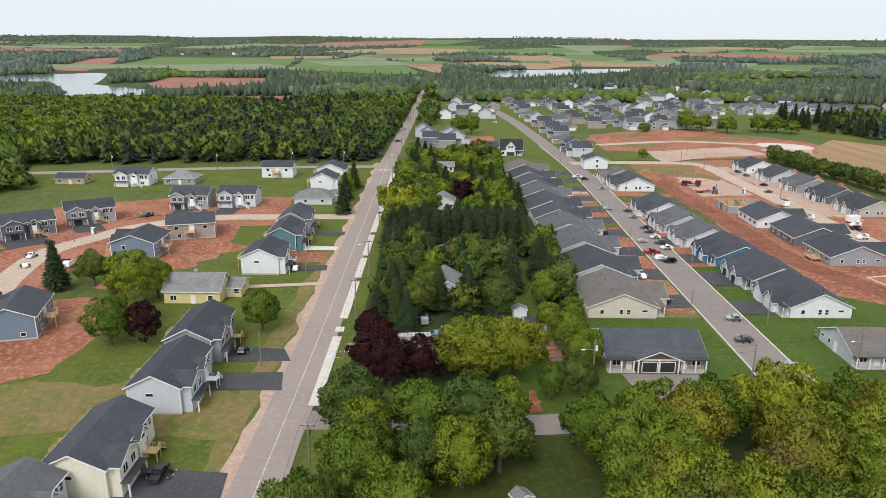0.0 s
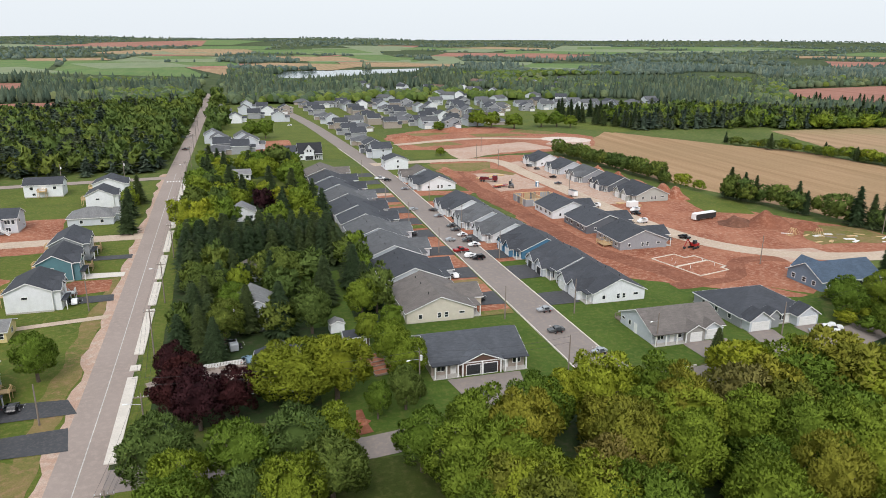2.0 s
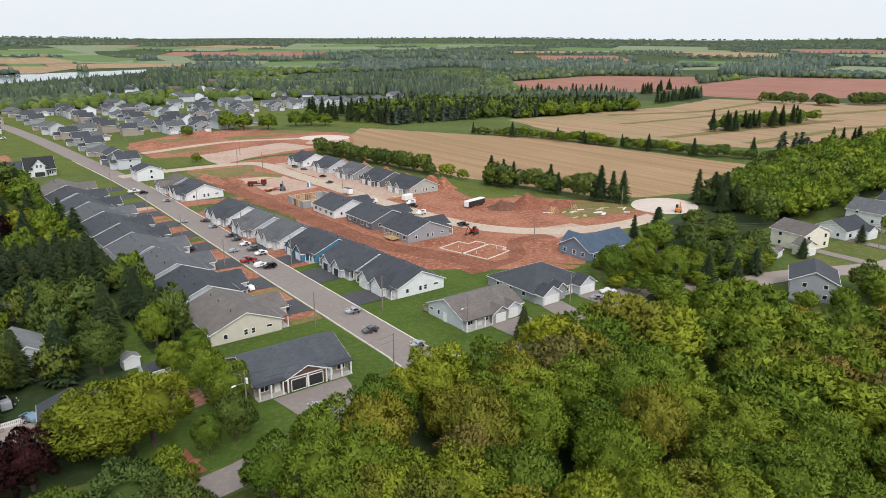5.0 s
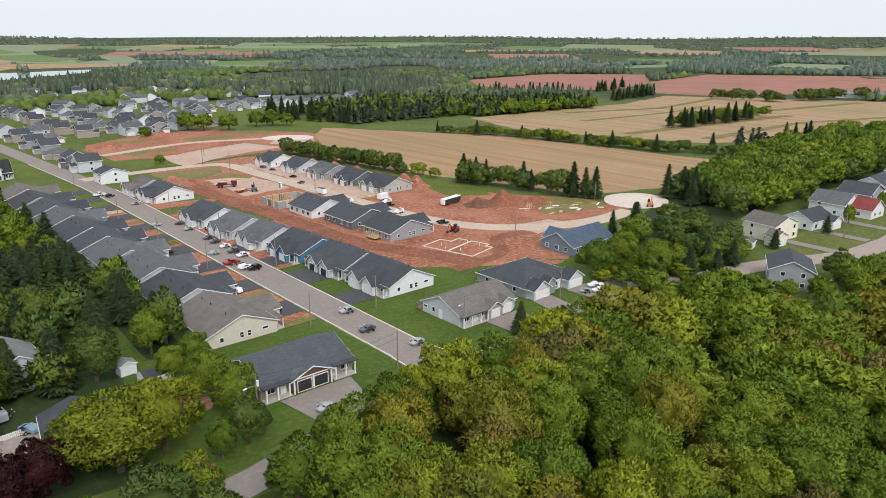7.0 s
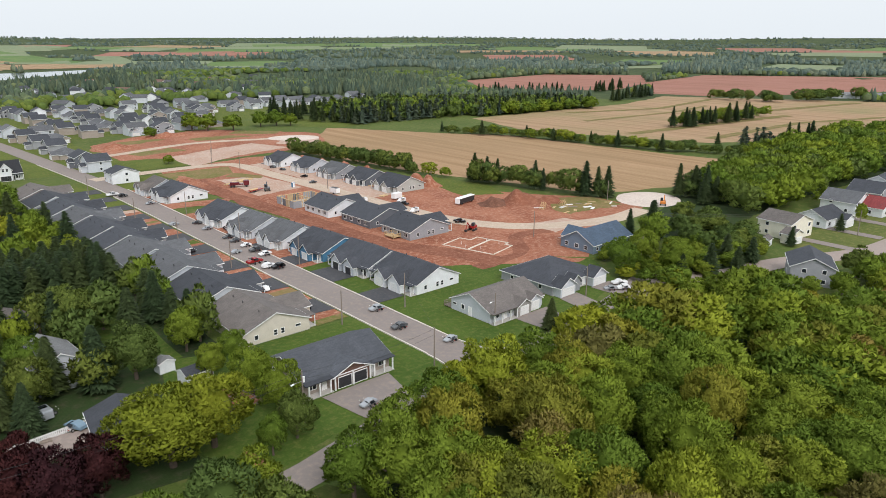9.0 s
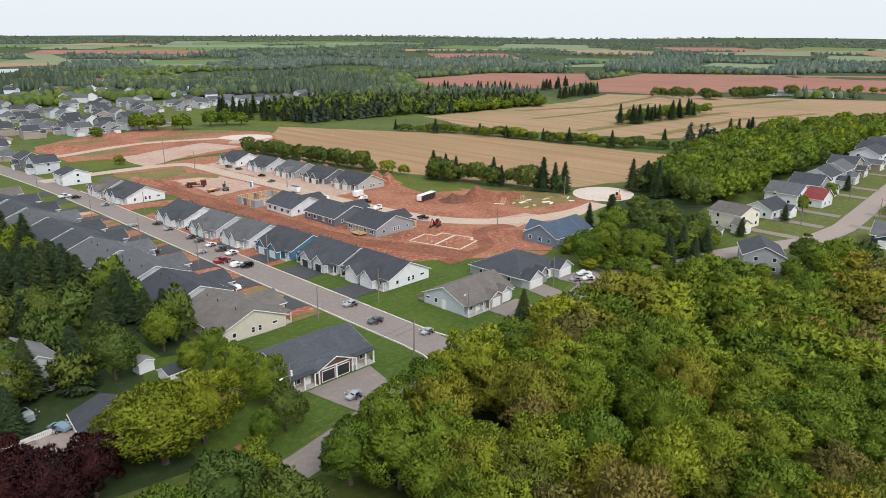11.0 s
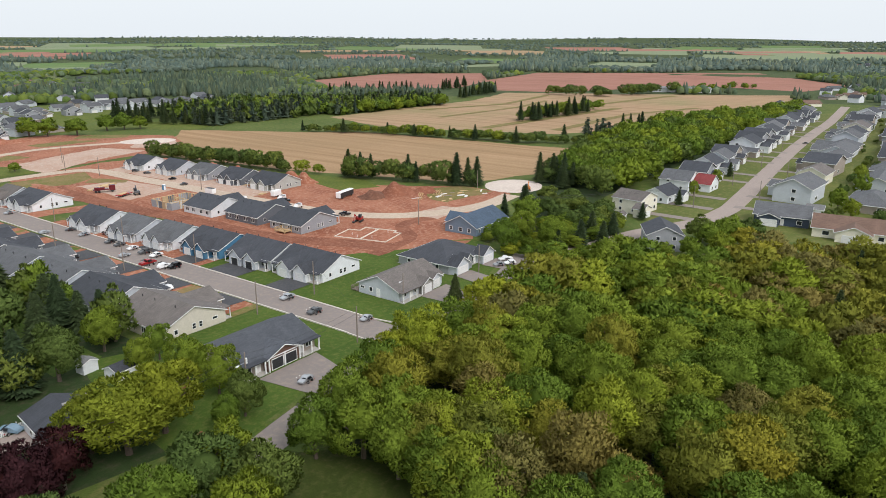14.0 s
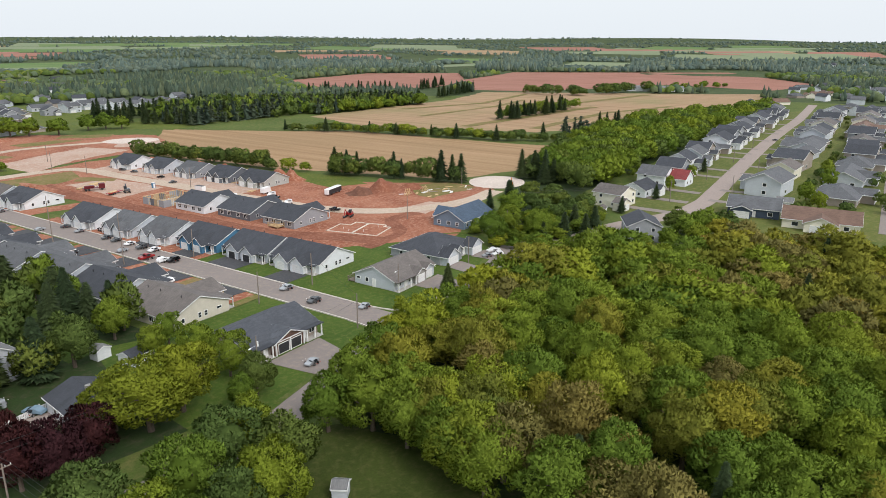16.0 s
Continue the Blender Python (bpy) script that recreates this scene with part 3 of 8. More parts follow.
patch("lawn", [(-18, 410), (60, 400), (100, 398), (95, 440), (94, 530), (190, 545), (270, 580), (440, 640), (430, 700), (250, 735), (-18, 735)], 0.04, "lawn", "mown lawns between the houses of the far estate", 2.0, 8)
patch("red_yard", [(1, 438), (34, 440), (33, 484), (3, 476)], 0.06, "red_earth", "strip of bare red earth behind the far houses", 2.0, 5)
# West side of the main road.
patch("lawn", [(-33, 80), (-33, 260), (-60, 262), (-75, 235), (-66, 200), (-90, 165), (-78, 128), (-120, 110), (-110, 75)], 0.06, "lawn", "front and back lawns of the split-level houses", 1.0, 4)
patch("lawn", [(-36, 262), (-36, 358), (-215, 338), (-170, 300), (-110, 300), (-112, 262)], 0.06, "lawn", "open lawns round the corner houses", 1.0, 4)
patch("rough_grass", [(-35, 104), (-35, 120), (-46, 122), (-75, 124), (-110, 120), (-110, 100), (-62, 107)], 0.10, "dry_grass", "thin dry grass over red soil", 3.2, 2)
patch("rough_grass", [(-34, 80), (-34, 214), (-37, 214), (-38.5, 150), (-37, 80)], 0.10, "dry_grass", "worn verge of the main road", 1.6, 2)
patch("red_lot", [(-79, 128), (-76, 160), (-90, 172), (-140, 150), (-160, 110), (-104, 112)], 0.09, "red_earth", "bare red earth behind the blue house", 1.5, 4)
patch("red_lot", [(-68, 205), (-72, 248), (-106, 244), (-118, 222), (-112, 198), (-90, 190), (-80, 196)], 0.09, "red_earth", "churned red earth round the new houses", 1.5, 4)
patch("red_lot", [(-60, 258), (-62, 290), (-112, 288), (-150, 270), (-170, 240), (-150, 210), (-128, 215), (-112, 258)], 0.09, "red_earth", "red earth lots of houses under construction", 1.5, 4)
patch("red_lot", [(-36, 202), (-36, 212), (-46, 213), (-52, 206), (-46, 200)], 0.12, "red_earth", "bare red front yard", 0.8, 3)
patch("red_yard", [(52, 161), (62.6, 161), (62.8, 305), (50, 305)], 0.09, "red_earth", "bare red front yards between the driveways", 0.6, 3)
patch("red_yard", [(73, 200), (84, 200), (80, 262), (78, 285), (73, 285)], 0.09, "red_earth", "bare red front yards between the new driveways", 0.6, 3)
patch("red_yard", [(73.2, 296), (78, 296), (94, 292), (100, 300), (78, 306), (78, 342), (73.4, 342)], 0.09, "red_earth", "bare red yards round the white bungalow", 0.6, 3)
for y_ in (163.2, 171.5, 283, 296):
    patch("lawn", [(54, y_ - 3.5), (62.4, y_ - 3.5), (62.4, y_ - 0.5), (54, y_ - 0.5)], 0.11, "dry_grass", "thin new grass beside a driveway", 0.4, 2)
patch("lawn", [(53, 305), (62.8, 305), (63, 372), (47, 372)], 0.08, "lawn", "strip of lawns along the far driveways", 0.6, 3)
patch("lawn", [(73.2, 342), (95, 342), (97, 371), (73.4, 371)], 0.08, "lawn", "lawn round the white corner house", 0.6, 3)

COURT = [(-33, 257.5), (-60, 256.5), (-86, 254), (-107, 241), (-116, 226), (-122, 212), (-122, 197), (-118, 178), (-112, 150), (-125, 110)]
strip("red_shoulder", COURT[1:], -13, 12, 0.09, "red_earth", "churned red earth along the new street", "ground", 4.0)
# Roads.
MAIN = [(-27.6, 40), (-27.6, 140), (-28.6, 243), (-29.5, 375), (-25.5, 685), (-25.5, 900)]
strip("road_shoulder", MAIN[:4], -6.3, -3.4, 0.11, "packed_earth", "dusty red gravel shoulder of the main road", wob=1.9)
strip("road_main", MAIN, -4.2, 4.0, 0.14, "asphalt_worn", "worn dusty two-lane asphalt road")
strip("edge_line", MAIN[:4], -0.15, 0.02, 0.155, "faded_line", "faded painted line along the road")
for y0_, y1_ in ((84, 92), (116, 147), (150, 152.5), (158, 185), (188, 206), (209, 232), (236, 262), (266, 300), (304, 350)):
    strip("sidewalk", [(-23.3 - (y0_ - 90) * 0.005, y0_), (-23.3 - (y1_ - 90) * 0.005, y1_)], -1.0, 1.0, 0.26, "concrete", "pale concrete pavement broken by driveways", "pavement", 0, 0.3)
strip("verge", [(-21.6, 80), (-22.2, 230), (-24, 360)], -0.8, 2.6, 0.08, "lawn", "narrow grass verge under the power lines", "verge", 0.5)
MID = [(67.6, 113), (67.8, 122), (68, 165), (68, 215), (68.5, 345), (64, 440), (55, 573), (42, 676), (20, 740)]
strip("road_mid", MID, -4.7, 4.7, 0.14, "asphalt_street", "grey residential street with pale kerbs")
strip("kerb", [(62.9, 131), (62.6, 125), (60.6, 121.6), (55, 120)], -0.15, 0.15, 0.28, "concrete", "curved concrete kerb before the lawn", "kerb", 0, 0.3)
strip("kerb", [(67.9, 131), *MID[2:6]], -4.95, -4.65, 0.28, "concrete", "low concrete kerb", "kerb", 0, 0.3)
strip("kerb", [(72.8, 133), (72.9, 165), (73, 215), (73.4, 345)], -0.15, 0.15, 0.28, "concrete", "low concrete kerb", "kerb", 0, 0.3)
strip("road_turn", [(66, 119), (78, 116.5), (92, 118), (118, 122), (140, 128)], -4.2, 4.2, 0.135, "asphalt_street", "end of the street turning behind the trees")
strip("kerb", [(72.8, 133), (74.2, 125.5), (79, 121.2), (88, 122.2)], -0.15, 0.15, 0.28, "concrete", "curved concrete kerb at the street corner", "kerb", 0, 0.3)
strip("road_cross", [(68, 377), (92, 380), (122, 380), (137, 372), (138.5, 335), (139.5, 300), (141, 250), (144, 214), (153, 194), (169, 181.5), (190, 175), (212, 176)], -4.2, 4.2, 0.15, "gravel_road", "pale gravel street through the building lots", wob=0.4)
patch("turning_circle", disc(229, 185, 15, 13, 22, 20), 0.16, "pale_gravel", "round gravel turning circle at the street's end", 0.5, 3, "road")
strip("road_site", [(96, 445), (152, 462), (200, 450)], -3.5, 3.5, 0.15, "gravel_road", "gravel track across red earth", wob=0.5)
patch("turning_circle", disc(213, 444, 17, 13, 20, -30), 0.16, "pale_gravel", "pale gravel turning pad", 0.5, 3, "road")
strip("road_west", [(-320, 325), (-213, 338), (-163, 346), (-129, 353), (-77, 360), (-30, 364)], -3.6, 3.6, 0.15, "asphalt_worn", "asphalt side road along the wood")
strip("road_court", COURT, -4.0, 4.0, 0.13, "gravel_road", "dusty new street between half-built houses", wob=0.5)
strip("road_east", [(140, 128), (160, 116), (184, 110), (205, 101), (218, 96.7), (236, 94.8), (256, 95), (335, 100.3), (427, 105.6), (520, 109), (605, 111), (760, 120)], -4.0, 4.0, 0.15, "asphalt_worn", "pale grey street through the older suburb", wob=0.25)
strip("road_far", [(119, 690), (121, 549)], -3, 3, 0.15, "asphalt_street", "side street of the far housing estate")
strip("road_lane", [(-23.8, 111.2), (-8, 111.2), (5, 110.6), (17, 109.8), (28, 111.6), (40, 114.4), (52, 116.6), (65, 118)], -3.3, 3.3, 0.12, "asphalt_street", "narrow asphalt street between garden trees", wob=0.35)
for k_ in range(7):
    strip("crossing_bar", [(-32 + k_ * 1.3, 352.5), (-32 + k_ * 1.3, 355)], -0.3, 0.3, 0.17, "white_paint", "white painted zebra crossing bar", "road marking")


# ---- houses ----
CACHE = {}


def cached(key, make, material):
    if key not in CACHE:
        bm = make()
        me = bpy.data.meshes.new(key[0])
        bm.to_mesh(me)
        bm.free()
        me.materials.append(MATS[material])
        CACHE[key] = me
    return CACHE[key]


def frame_bars(w, h, t=0.1, depth=0.09, mullion=True):
    """A casing round an opening, in one piece, with its glazing bars."""
    bm = bmesh.new()
    def loop(e, y):
        return [bm.verts.new((x, y, z)) for x, z in ((-w / 2 - e, -e), (w / 2 + e, -e), (w / 2 + e, h + e), (-w / 2 - e, h + e))]
    rings = [loop(t, 0.02), loop(t, -depth), loop(0, -depth), loop(0, 0.02)]
    for p, q in zip(rings, rings[1:] + rings[:1]):
        for i in range(4):
            bm.faces.new((p[i], p[(i + 1) % 4], q[(i + 1) % 4], q[i]))
    bmesh.ops.recalc_face_normals(bm, faces=bm.faces[:])
    if mullion and w > 1.3:
        add_box(bm, -0.05, 0.05, -depth * 0.8, 0.02, 0, h)
    elif mullion and h > 1.1:
        add_box(bm, -w / 2, w / 2, -depth * 0.8, 0.02, h * 0.5 - 0.03, h * 0.5 + 0.03)
    return bm


def add_window(parent, m, w, h, trim="trim_white"):
    """A framed window on a wall that faces -y of m."""
    win = shared("window", cached(("window_frame", w, h, trim), lambda: frame_bars(w, h), trim), parent, m)
    shared("pane", cached(("pane", w, h), lambda: box(-w / 2, w / 2, -0.03, 0.02, 0, h), "window_glass"), win, Matrix())


def sunk_window(w, h, t=0.12):
    """A window far off: one solid casing whose glass lies sunk in its front."""
    bm = bmesh.new()
    def loop(e, y):
        return [bm.verts.new((x, y, z)) for x, z in ((-w / 2 - e, -e), (w / 2 + e, -e), (w / 2 + e, h + e), (-w / 2 - e, h + e))]
    rings = [loop(t, 0.02), loop(t, -0.09), loop(0, -0.09), loop(0, -0.03)]
    for p, q in zip(rings, rings[1:]):
        for i in range(4):
            bm.faces.new((p[i], p[(i + 1) % 4], q[(i + 1) % 4], q[i]))
    bm.faces.new(rings[3]).material_index = 1
    return bm


def add_small_window(parent, m, w, h):
    key = ("small_window", w, h)
    if key not in CACHE:
        cached(key, lambda: sunk_window(w, h), "trim_white").materials.append(MATS["window_glass"])
    shared("window", CACHE[key], parent, m)


def add_door(parent, m, w=0.95, h=2.05, material="trim_white", small=False):
    def leaf():
        bm = box(-w / 2, w / 2, -0.06, 0.02, 0, h)
        for z0, z1 in ((0.15, 0.9), (1.05, h - 0.15)):
            for x0, x1 in ((-w * 0.4, -w * 0.06), (w * 0.06, w * 0.4)):
                add_box(bm, x0, x1, -0.085, -0.05, z0, z1)
        return bm
    d = shared("door", cached(("door", w, h, material), leaf, material), parent, m)
    if not small:
        shared("door_frame", cached(("door_frame", w, h), lambda: frame_bars(w, h, 0.12, 0.09, False), "trim_white"), d, Matrix())


def add_garage(parent, m, w=2.7, h=2.15, material="garage_white", far=False):
    def leaf():
        bm = bmesh.new()
        for i in range(4):
            z = i * h / 4
            add_box(bm, -w / 2, w / 2, -0.05, 0.02, z + 0.012, z + h / 4 - 0.012)
            n = max(2, round(w / 0.68))
            for k in range(n):
                x = -w / 2 + (k + 0.5) * w / n
                add_box(bm, x - w / n * 0.4, x + w / n * 0.4, -0.075, -0.04, z + 0.09, z + h / 4 - 0.09)
        return bm
    g = shared("garage_door", cached(("garage_door", w, h, material), leaf, material), parent, m)
    if not far:
        shared("door_frame", cached(("garage_frame", w, h), lambda: frame_bars(w, h, 0.14, 0.1, False), "trim_white"), g, Matrix())


def volume(parent, x, y, w, d, h, rise, axis, wall, roof, z0=0.0, over=0.45, trim="trim_white", hip=False, names=("wall", "roof", "fascia"), plain_edge=False, ends=(-1, 1)):
    """Walls with gables, a roof slab with eaves and white edge boards. axis: the way that the ridge runs."""
    at = Matrix.Translation((x, y, z0))
    half, length = (d / 2, w / 2) if axis == "x" else (w / 2, d / 2)
    slope = rise / half
    bm = bmesh.new()
    if hip:
        add_prism(bm, [(-half, 0), (half, 0), (half, h), (-half, h)], -length, length, axis)
    else:
        add_prism(bm, [(-half, 0), (half, 0), (half, h), (0, h + rise - 0.02), (-half, h)], -length, length, axis)
    part(names[0], bm, wall, parent).matrix_basis = at
    drop, t = over * slope, 0.2
    bm = bmesh.new()
    if hip:
        e, top, run = over, h + rise, max(length - half, 0.3)
        low = [(sx * (length + e), sy * (half + e), h - drop) for sx, sy in ((-1, -1), (1, -1), (1, 1), (-1, 1))]
        ridge = [(-run, 0, top), (run, 0, top)]
        pts = [p if axis == "x" else (-p[1], p[0], p[2]) for p in low + ridge]
        vs = [bm.verts.new(p) for p in pts]
        under = [bm.verts.new((p[0], p[1], p[2] - t)) for p in pts[:4]]
        for f in ((vs[0], vs[1], vs[5], vs[4]), (vs[1], vs[2], vs[5]), (vs[2], vs[3], vs[4], vs[5]), (vs[3], vs[0], vs[4]), under[::-1]):
            bm.faces.new(f)
        for i in range(4):
            bm.faces.new((under[i], under[(i + 1) % 4], vs[(i + 1) % 4], vs[i]))
    else:
        o = half + over
        add_prism(bm, [(-o, h - drop), (0, h + rise), (o, h - drop), (o, h - drop + t), (0, h + rise + t), (-o, h - drop + t)], -length - over, length + over, axis)
    r = part(names[1], bm, roof, parent)
    r.matrix_basis = at
    if plain_edge:
        return r
    bm = bmesh.new()
    if hip:
        for sx in (-1, 1):
            a, b = (length + over, half + over) if axis == "x" else (half + over, length + over)
            add_box(bm, sx * (a + 0.02) - 0.03, sx * (a + 0.02) + 0.03, -b, b, h - drop - t, h - drop)
            add_box(bm, -a, a, sx * (b + 0.02) - 0.03, sx * (b + 0.02) + 0.03, h - drop - t, h - drop)
    else:
        for s in ends:
            e = s * (length + over + 0.02)
            add_prism(bm, [(-o, h - drop - 0.06), (0, h + rise - 0.06), (o, h - drop - 0.06), (o, h - drop + t * 0.8), (0, h + rise + t * 0.8), (-o, h - drop + t * 0.8)], e - 0.03, e + 0.03, axis)
        for s in (-1, 1):
            u = s * (half + over + 0.03)
            add_prism(bm, [(u - 0.05, h - drop - 0.05), (u + 0.05, h - drop - 0.05), (u + 0.05, h - drop + t * 0.8), (u - 0.05, h - drop + t * 0.8)], -length - over, length + over, axis)
    part(names[2], bm, trim, r).matrix_basis = Matrix()
    return r


def corner_boards(parent, w, d, h, z0=0.0, t=0.16):
    """White boards up the four corners of a block."""
    for sx in (-1, 1):
        for sy in (-1, 1):
            x, y = sx * (w / 2 - t / 2 + 0.02), sy * (d / 2 - t / 2 + 0.02)
            part("corner_board", box(x - t / 2, x + t / 2, y - t / 2, y + t / 2, z0 + 0.3, z0 + h - 0.25), "trim_white", parent)


def wall_spots(x, y, w, d, z0=0.0):
    """A pose on each side of a block, facing out, for windows and doors: side, along, up."""
    def spot(side, u, z):
        if side == "S":
            return pose(x + u, y - d / 2 - 0.005, z0 + z)
        if side == "N":
            return pose(x - u, y + d / 2 + 0.005, z0 + z, 0, 0, 180)
        if side == "E":
            return pose(x + w / 2 + 0.005, y + u, z0 + z, 0, 0, 90)
        return pose(x - w / 2 - 0.005, y - u, z0 + z, 0, 0, -90)
    return spot


def openings(h, spot, items, small=False):
    for kind, side, u, z, w, t, *rest in items:
        m = spot(side, u, z)
        if kind == "win" and small:
            add_small_window(h, m, w, t)
        elif kind == "win":
            add_window(h, m, w, t, *rest)
        elif kind == "door":
            add_door(h, m, w, t, *(rest or ["trim_white"]), small)
        else:
            add_garage(h, m, w, t, *rest)


def bungalow(x0, x1, y0, y1, wall, roof, label, face, garage="garage_white", wing=True, rise=3.3, h=2.8, group="new duplex bungalows", gable_wall=None):
    """A new single-storey duplex; ridge along the street, garages to one side (E or W), white gables to the ends."""
    w, d = x1 - x0, y1 - y0
    house = empty("bungalow", pose((x0 + x1) / 2, (y0 + y1) / 2, 0), label, "house", group)
    part("foundation", box(-w / 2 + 0.05, w / 2 - 0.05, -d / 2 + 0.05, d / 2 - 0.05, -0.2, 0.28), "concrete_wall", house)
    volume(house, 0, 0, w, d, h, rise, "y", wall, roof, z0=0.15)
    s = 1 if face == "E" else -1
    spot = wall_spots(0, 0, w, d, 0.15)
    items = [("win", "S", -w * 0.3, 1.0, 0.8, 1.0), ("win", "S", -w * 0.02, 0.9, 0.8, 1.2), ("win", "S", w * 0.05 + 0.6, 0.9, 0.8, 1.2), ("win", "S", w * 0.32, 1.5, 1.3, 0.5),
             ("win", "N", -w * 0.25, 1.0, 0.8, 1.0), ("win", "N", w * 0.2, 1.0, 0.9, 1.2)]
    back = "W" if face == "E" else "E"
    for u in (-d * 0.36, -d * 0.14, d * 0.14, d * 0.36):
        items.append(("win", back, u, 0.9, 1.5, 1.2))
    if wing:
        if face == "E":
            # One broad garage block with a lower roof.
            volume(house, w / 2 - 0.6, d * 0.12, 10.0, d * 0.52, h - 0.2, rise * 0.62, "x", wall, roof, z0=0.15, names=("garage_wall", "garage_roof", "fascia"))
            gs = wall_spots(w / 2 - 0.6, d * 0.12, 10.0, d * 0.52, 0.15)
            for k in (-1, 1):
                add_garage(house, gs("E", k * d * 0.12, 0.02), 2.7, 2.15, garage)
            add_door(house, spot("E", -d * 0.3, 0.02), 0.95, 2.05)
            add_window(house, spot("E", -d * 0.4, 0.8), 1.3, 1.3)
            part("porch_roof", box(w / 2, w / 2 + 2.2, -d * 0.46, -d * 0.15, 2.75, 2.93), roof, house)
            for e in (-0.45, -0.3, -0.16):
                part("porch_post", soft_box(w / 2 + 1.9, w / 2 + 2.1, d * e - 0.1, d * e + 0.1, 0, 2.78), "trim_white", house)
            part("porch_slab", box(w / 2, w / 2 + 2.2, -d * 0.46, -d * 0.15, -0.1, 0.22), "concrete_wall", house)
        for k in (-1, 1) if face == "W" else ():
            cy = k * d * 0.17
            ww, wd = 8.4, d * 0.27
            cx = s * (w / 2 + 2.8 - ww / 2)
            volume(house, cx, cy, ww, wd, h - 0.1, rise * 0.62, "x", wall, roof, z0=0.15, names=("garage_wall", "garage_roof", "fascia"))
            # The wing's ridge runs on into the main roof.
            ws = wall_spots(cx, cy, ww, wd, 0.15)
            add_garage(house, ws(face, 0, 0.02), 2.7, 2.15, garage)
            add_door(house, spot(face, (1 if face == "E" else 1) * k * d * 0.4 * (1), 0.02), 0.95, 2.05, "trim_black" if garage == "garage_black" else "trim_white")
            add_window(house, spot(face, k * d * 0.4 - k * 1.6, 0.8), 1.1, 1.3)
            # Porch roof on posts.
            py = k * d * 0.4
            bm = bmesh.new()
            add_box(bm, min(s * w / 2, s * (w / 2 + 1.9)), max(s * w / 2, s * (w / 2 + 1.9)), py - d * 0.09, py + d * 0.09, 2.72, 2.9)
            part("porch_roof", bm, roof, house)
            for e in (-1, 1):
                part("porch_post", soft_box(s * (w / 2 + 1.7) - 0.1, s * (w / 2 + 1.7) + 0.1, py + e * d * 0.08 - 0.1, py + e * d * 0.08 + 0.1, 0, 2.75), "trim_white", house)
            part("porch_slab", box(min(s * w / 2, s * (w / 2 + 1.9)), max(s * w / 2, s * (w / 2 + 1.9)), py - d * 0.09, py + d * 0.09, -0.1, 0.22), "concrete_wall", house)
    openings(house, spot, items)
    for k in (-0.3, 0.1, 0.35):
        bm = bmesh.new()
        add_rod(bm, (w * 0.12 * (-s), d * k, h + rise * 0.6), (w * 0.12 * (-s), d * k, h + rise + 0.1), 0.1, 0.1, 8)
        part("vent_pipe", bm, "trim_black", house)
    return house


def steps_and_deck(house, x, y, z, side, material="lumber", width=2.2):
    """Wooden landing on posts with rails and a flight of steps down towards the given side (+1 east, -1 west)."""
    bm = box(x - 0.9, x + 0.9, y - width / 2, y + width / 2, z - 0.15, z)
    part("landing", bm, material, house)
    for ex in (-0.8, 0.8):
        for ey in (-width / 2 + 0.08, width / 2 - 0.08):
            part("deck_post", box(x + ex - 0.06, x + ex + 0.06, y + ey - 0.06, y + ey + 0.06, -0.1, z + 0.95), material, house)
    n = max(3, int(z / 0.19))
    for i in range(n):
        xs = x + side * (0.9 + 0.27 * i)
        zz = z - (i + 1) * z / (n + 1)
        part("step", box(min(xs, xs + side * 0.3), max(xs, xs + side * 0.3), y - 0.7, y + 0.7, zz - 0.05, zz), material, house)
    bm = bmesh.new()
    for e in (-1, 1):
        ys = y + e * 0.74
        a, b = (x + side * 0.9, ys, z), (x + side * (0.9 + 0.27 * n), ys, 0.05)
        add_rod(bm, (a[0], ys, a[2] + 0.9), (b[0], ys, b[2] + 0.9), 0.05, 0.05, 4)
        add_rod(bm, a, b, 0.09, 0.09, 4)
        for k in range(0, n + 1, 2):
            t = k / n
            px, pz = a[0] + (b[0] - a[0]) * t, a[2] + (b[2] - a[2]) * t
            add_rod(bm, (px, ys, pz), (px, ys, pz + 0.9), 0.03, 0.03, 4)
    for e in (-1, 1):
        add_box(bm, x - 0.9, x + 0.9, y + e * width / 2 - 0.03, y + e * width / 2 + 0.03, z + 0.85, z + 0.95)
        for k in range(7):
            px = x - 0.85 + k * 0.28
            add_rod(bm, (px, y + e * width / 2, z), (px, y + e * width / 2, z + 0.9), 0.025, 0.025, 4)
    part("railing", bm, material, house)


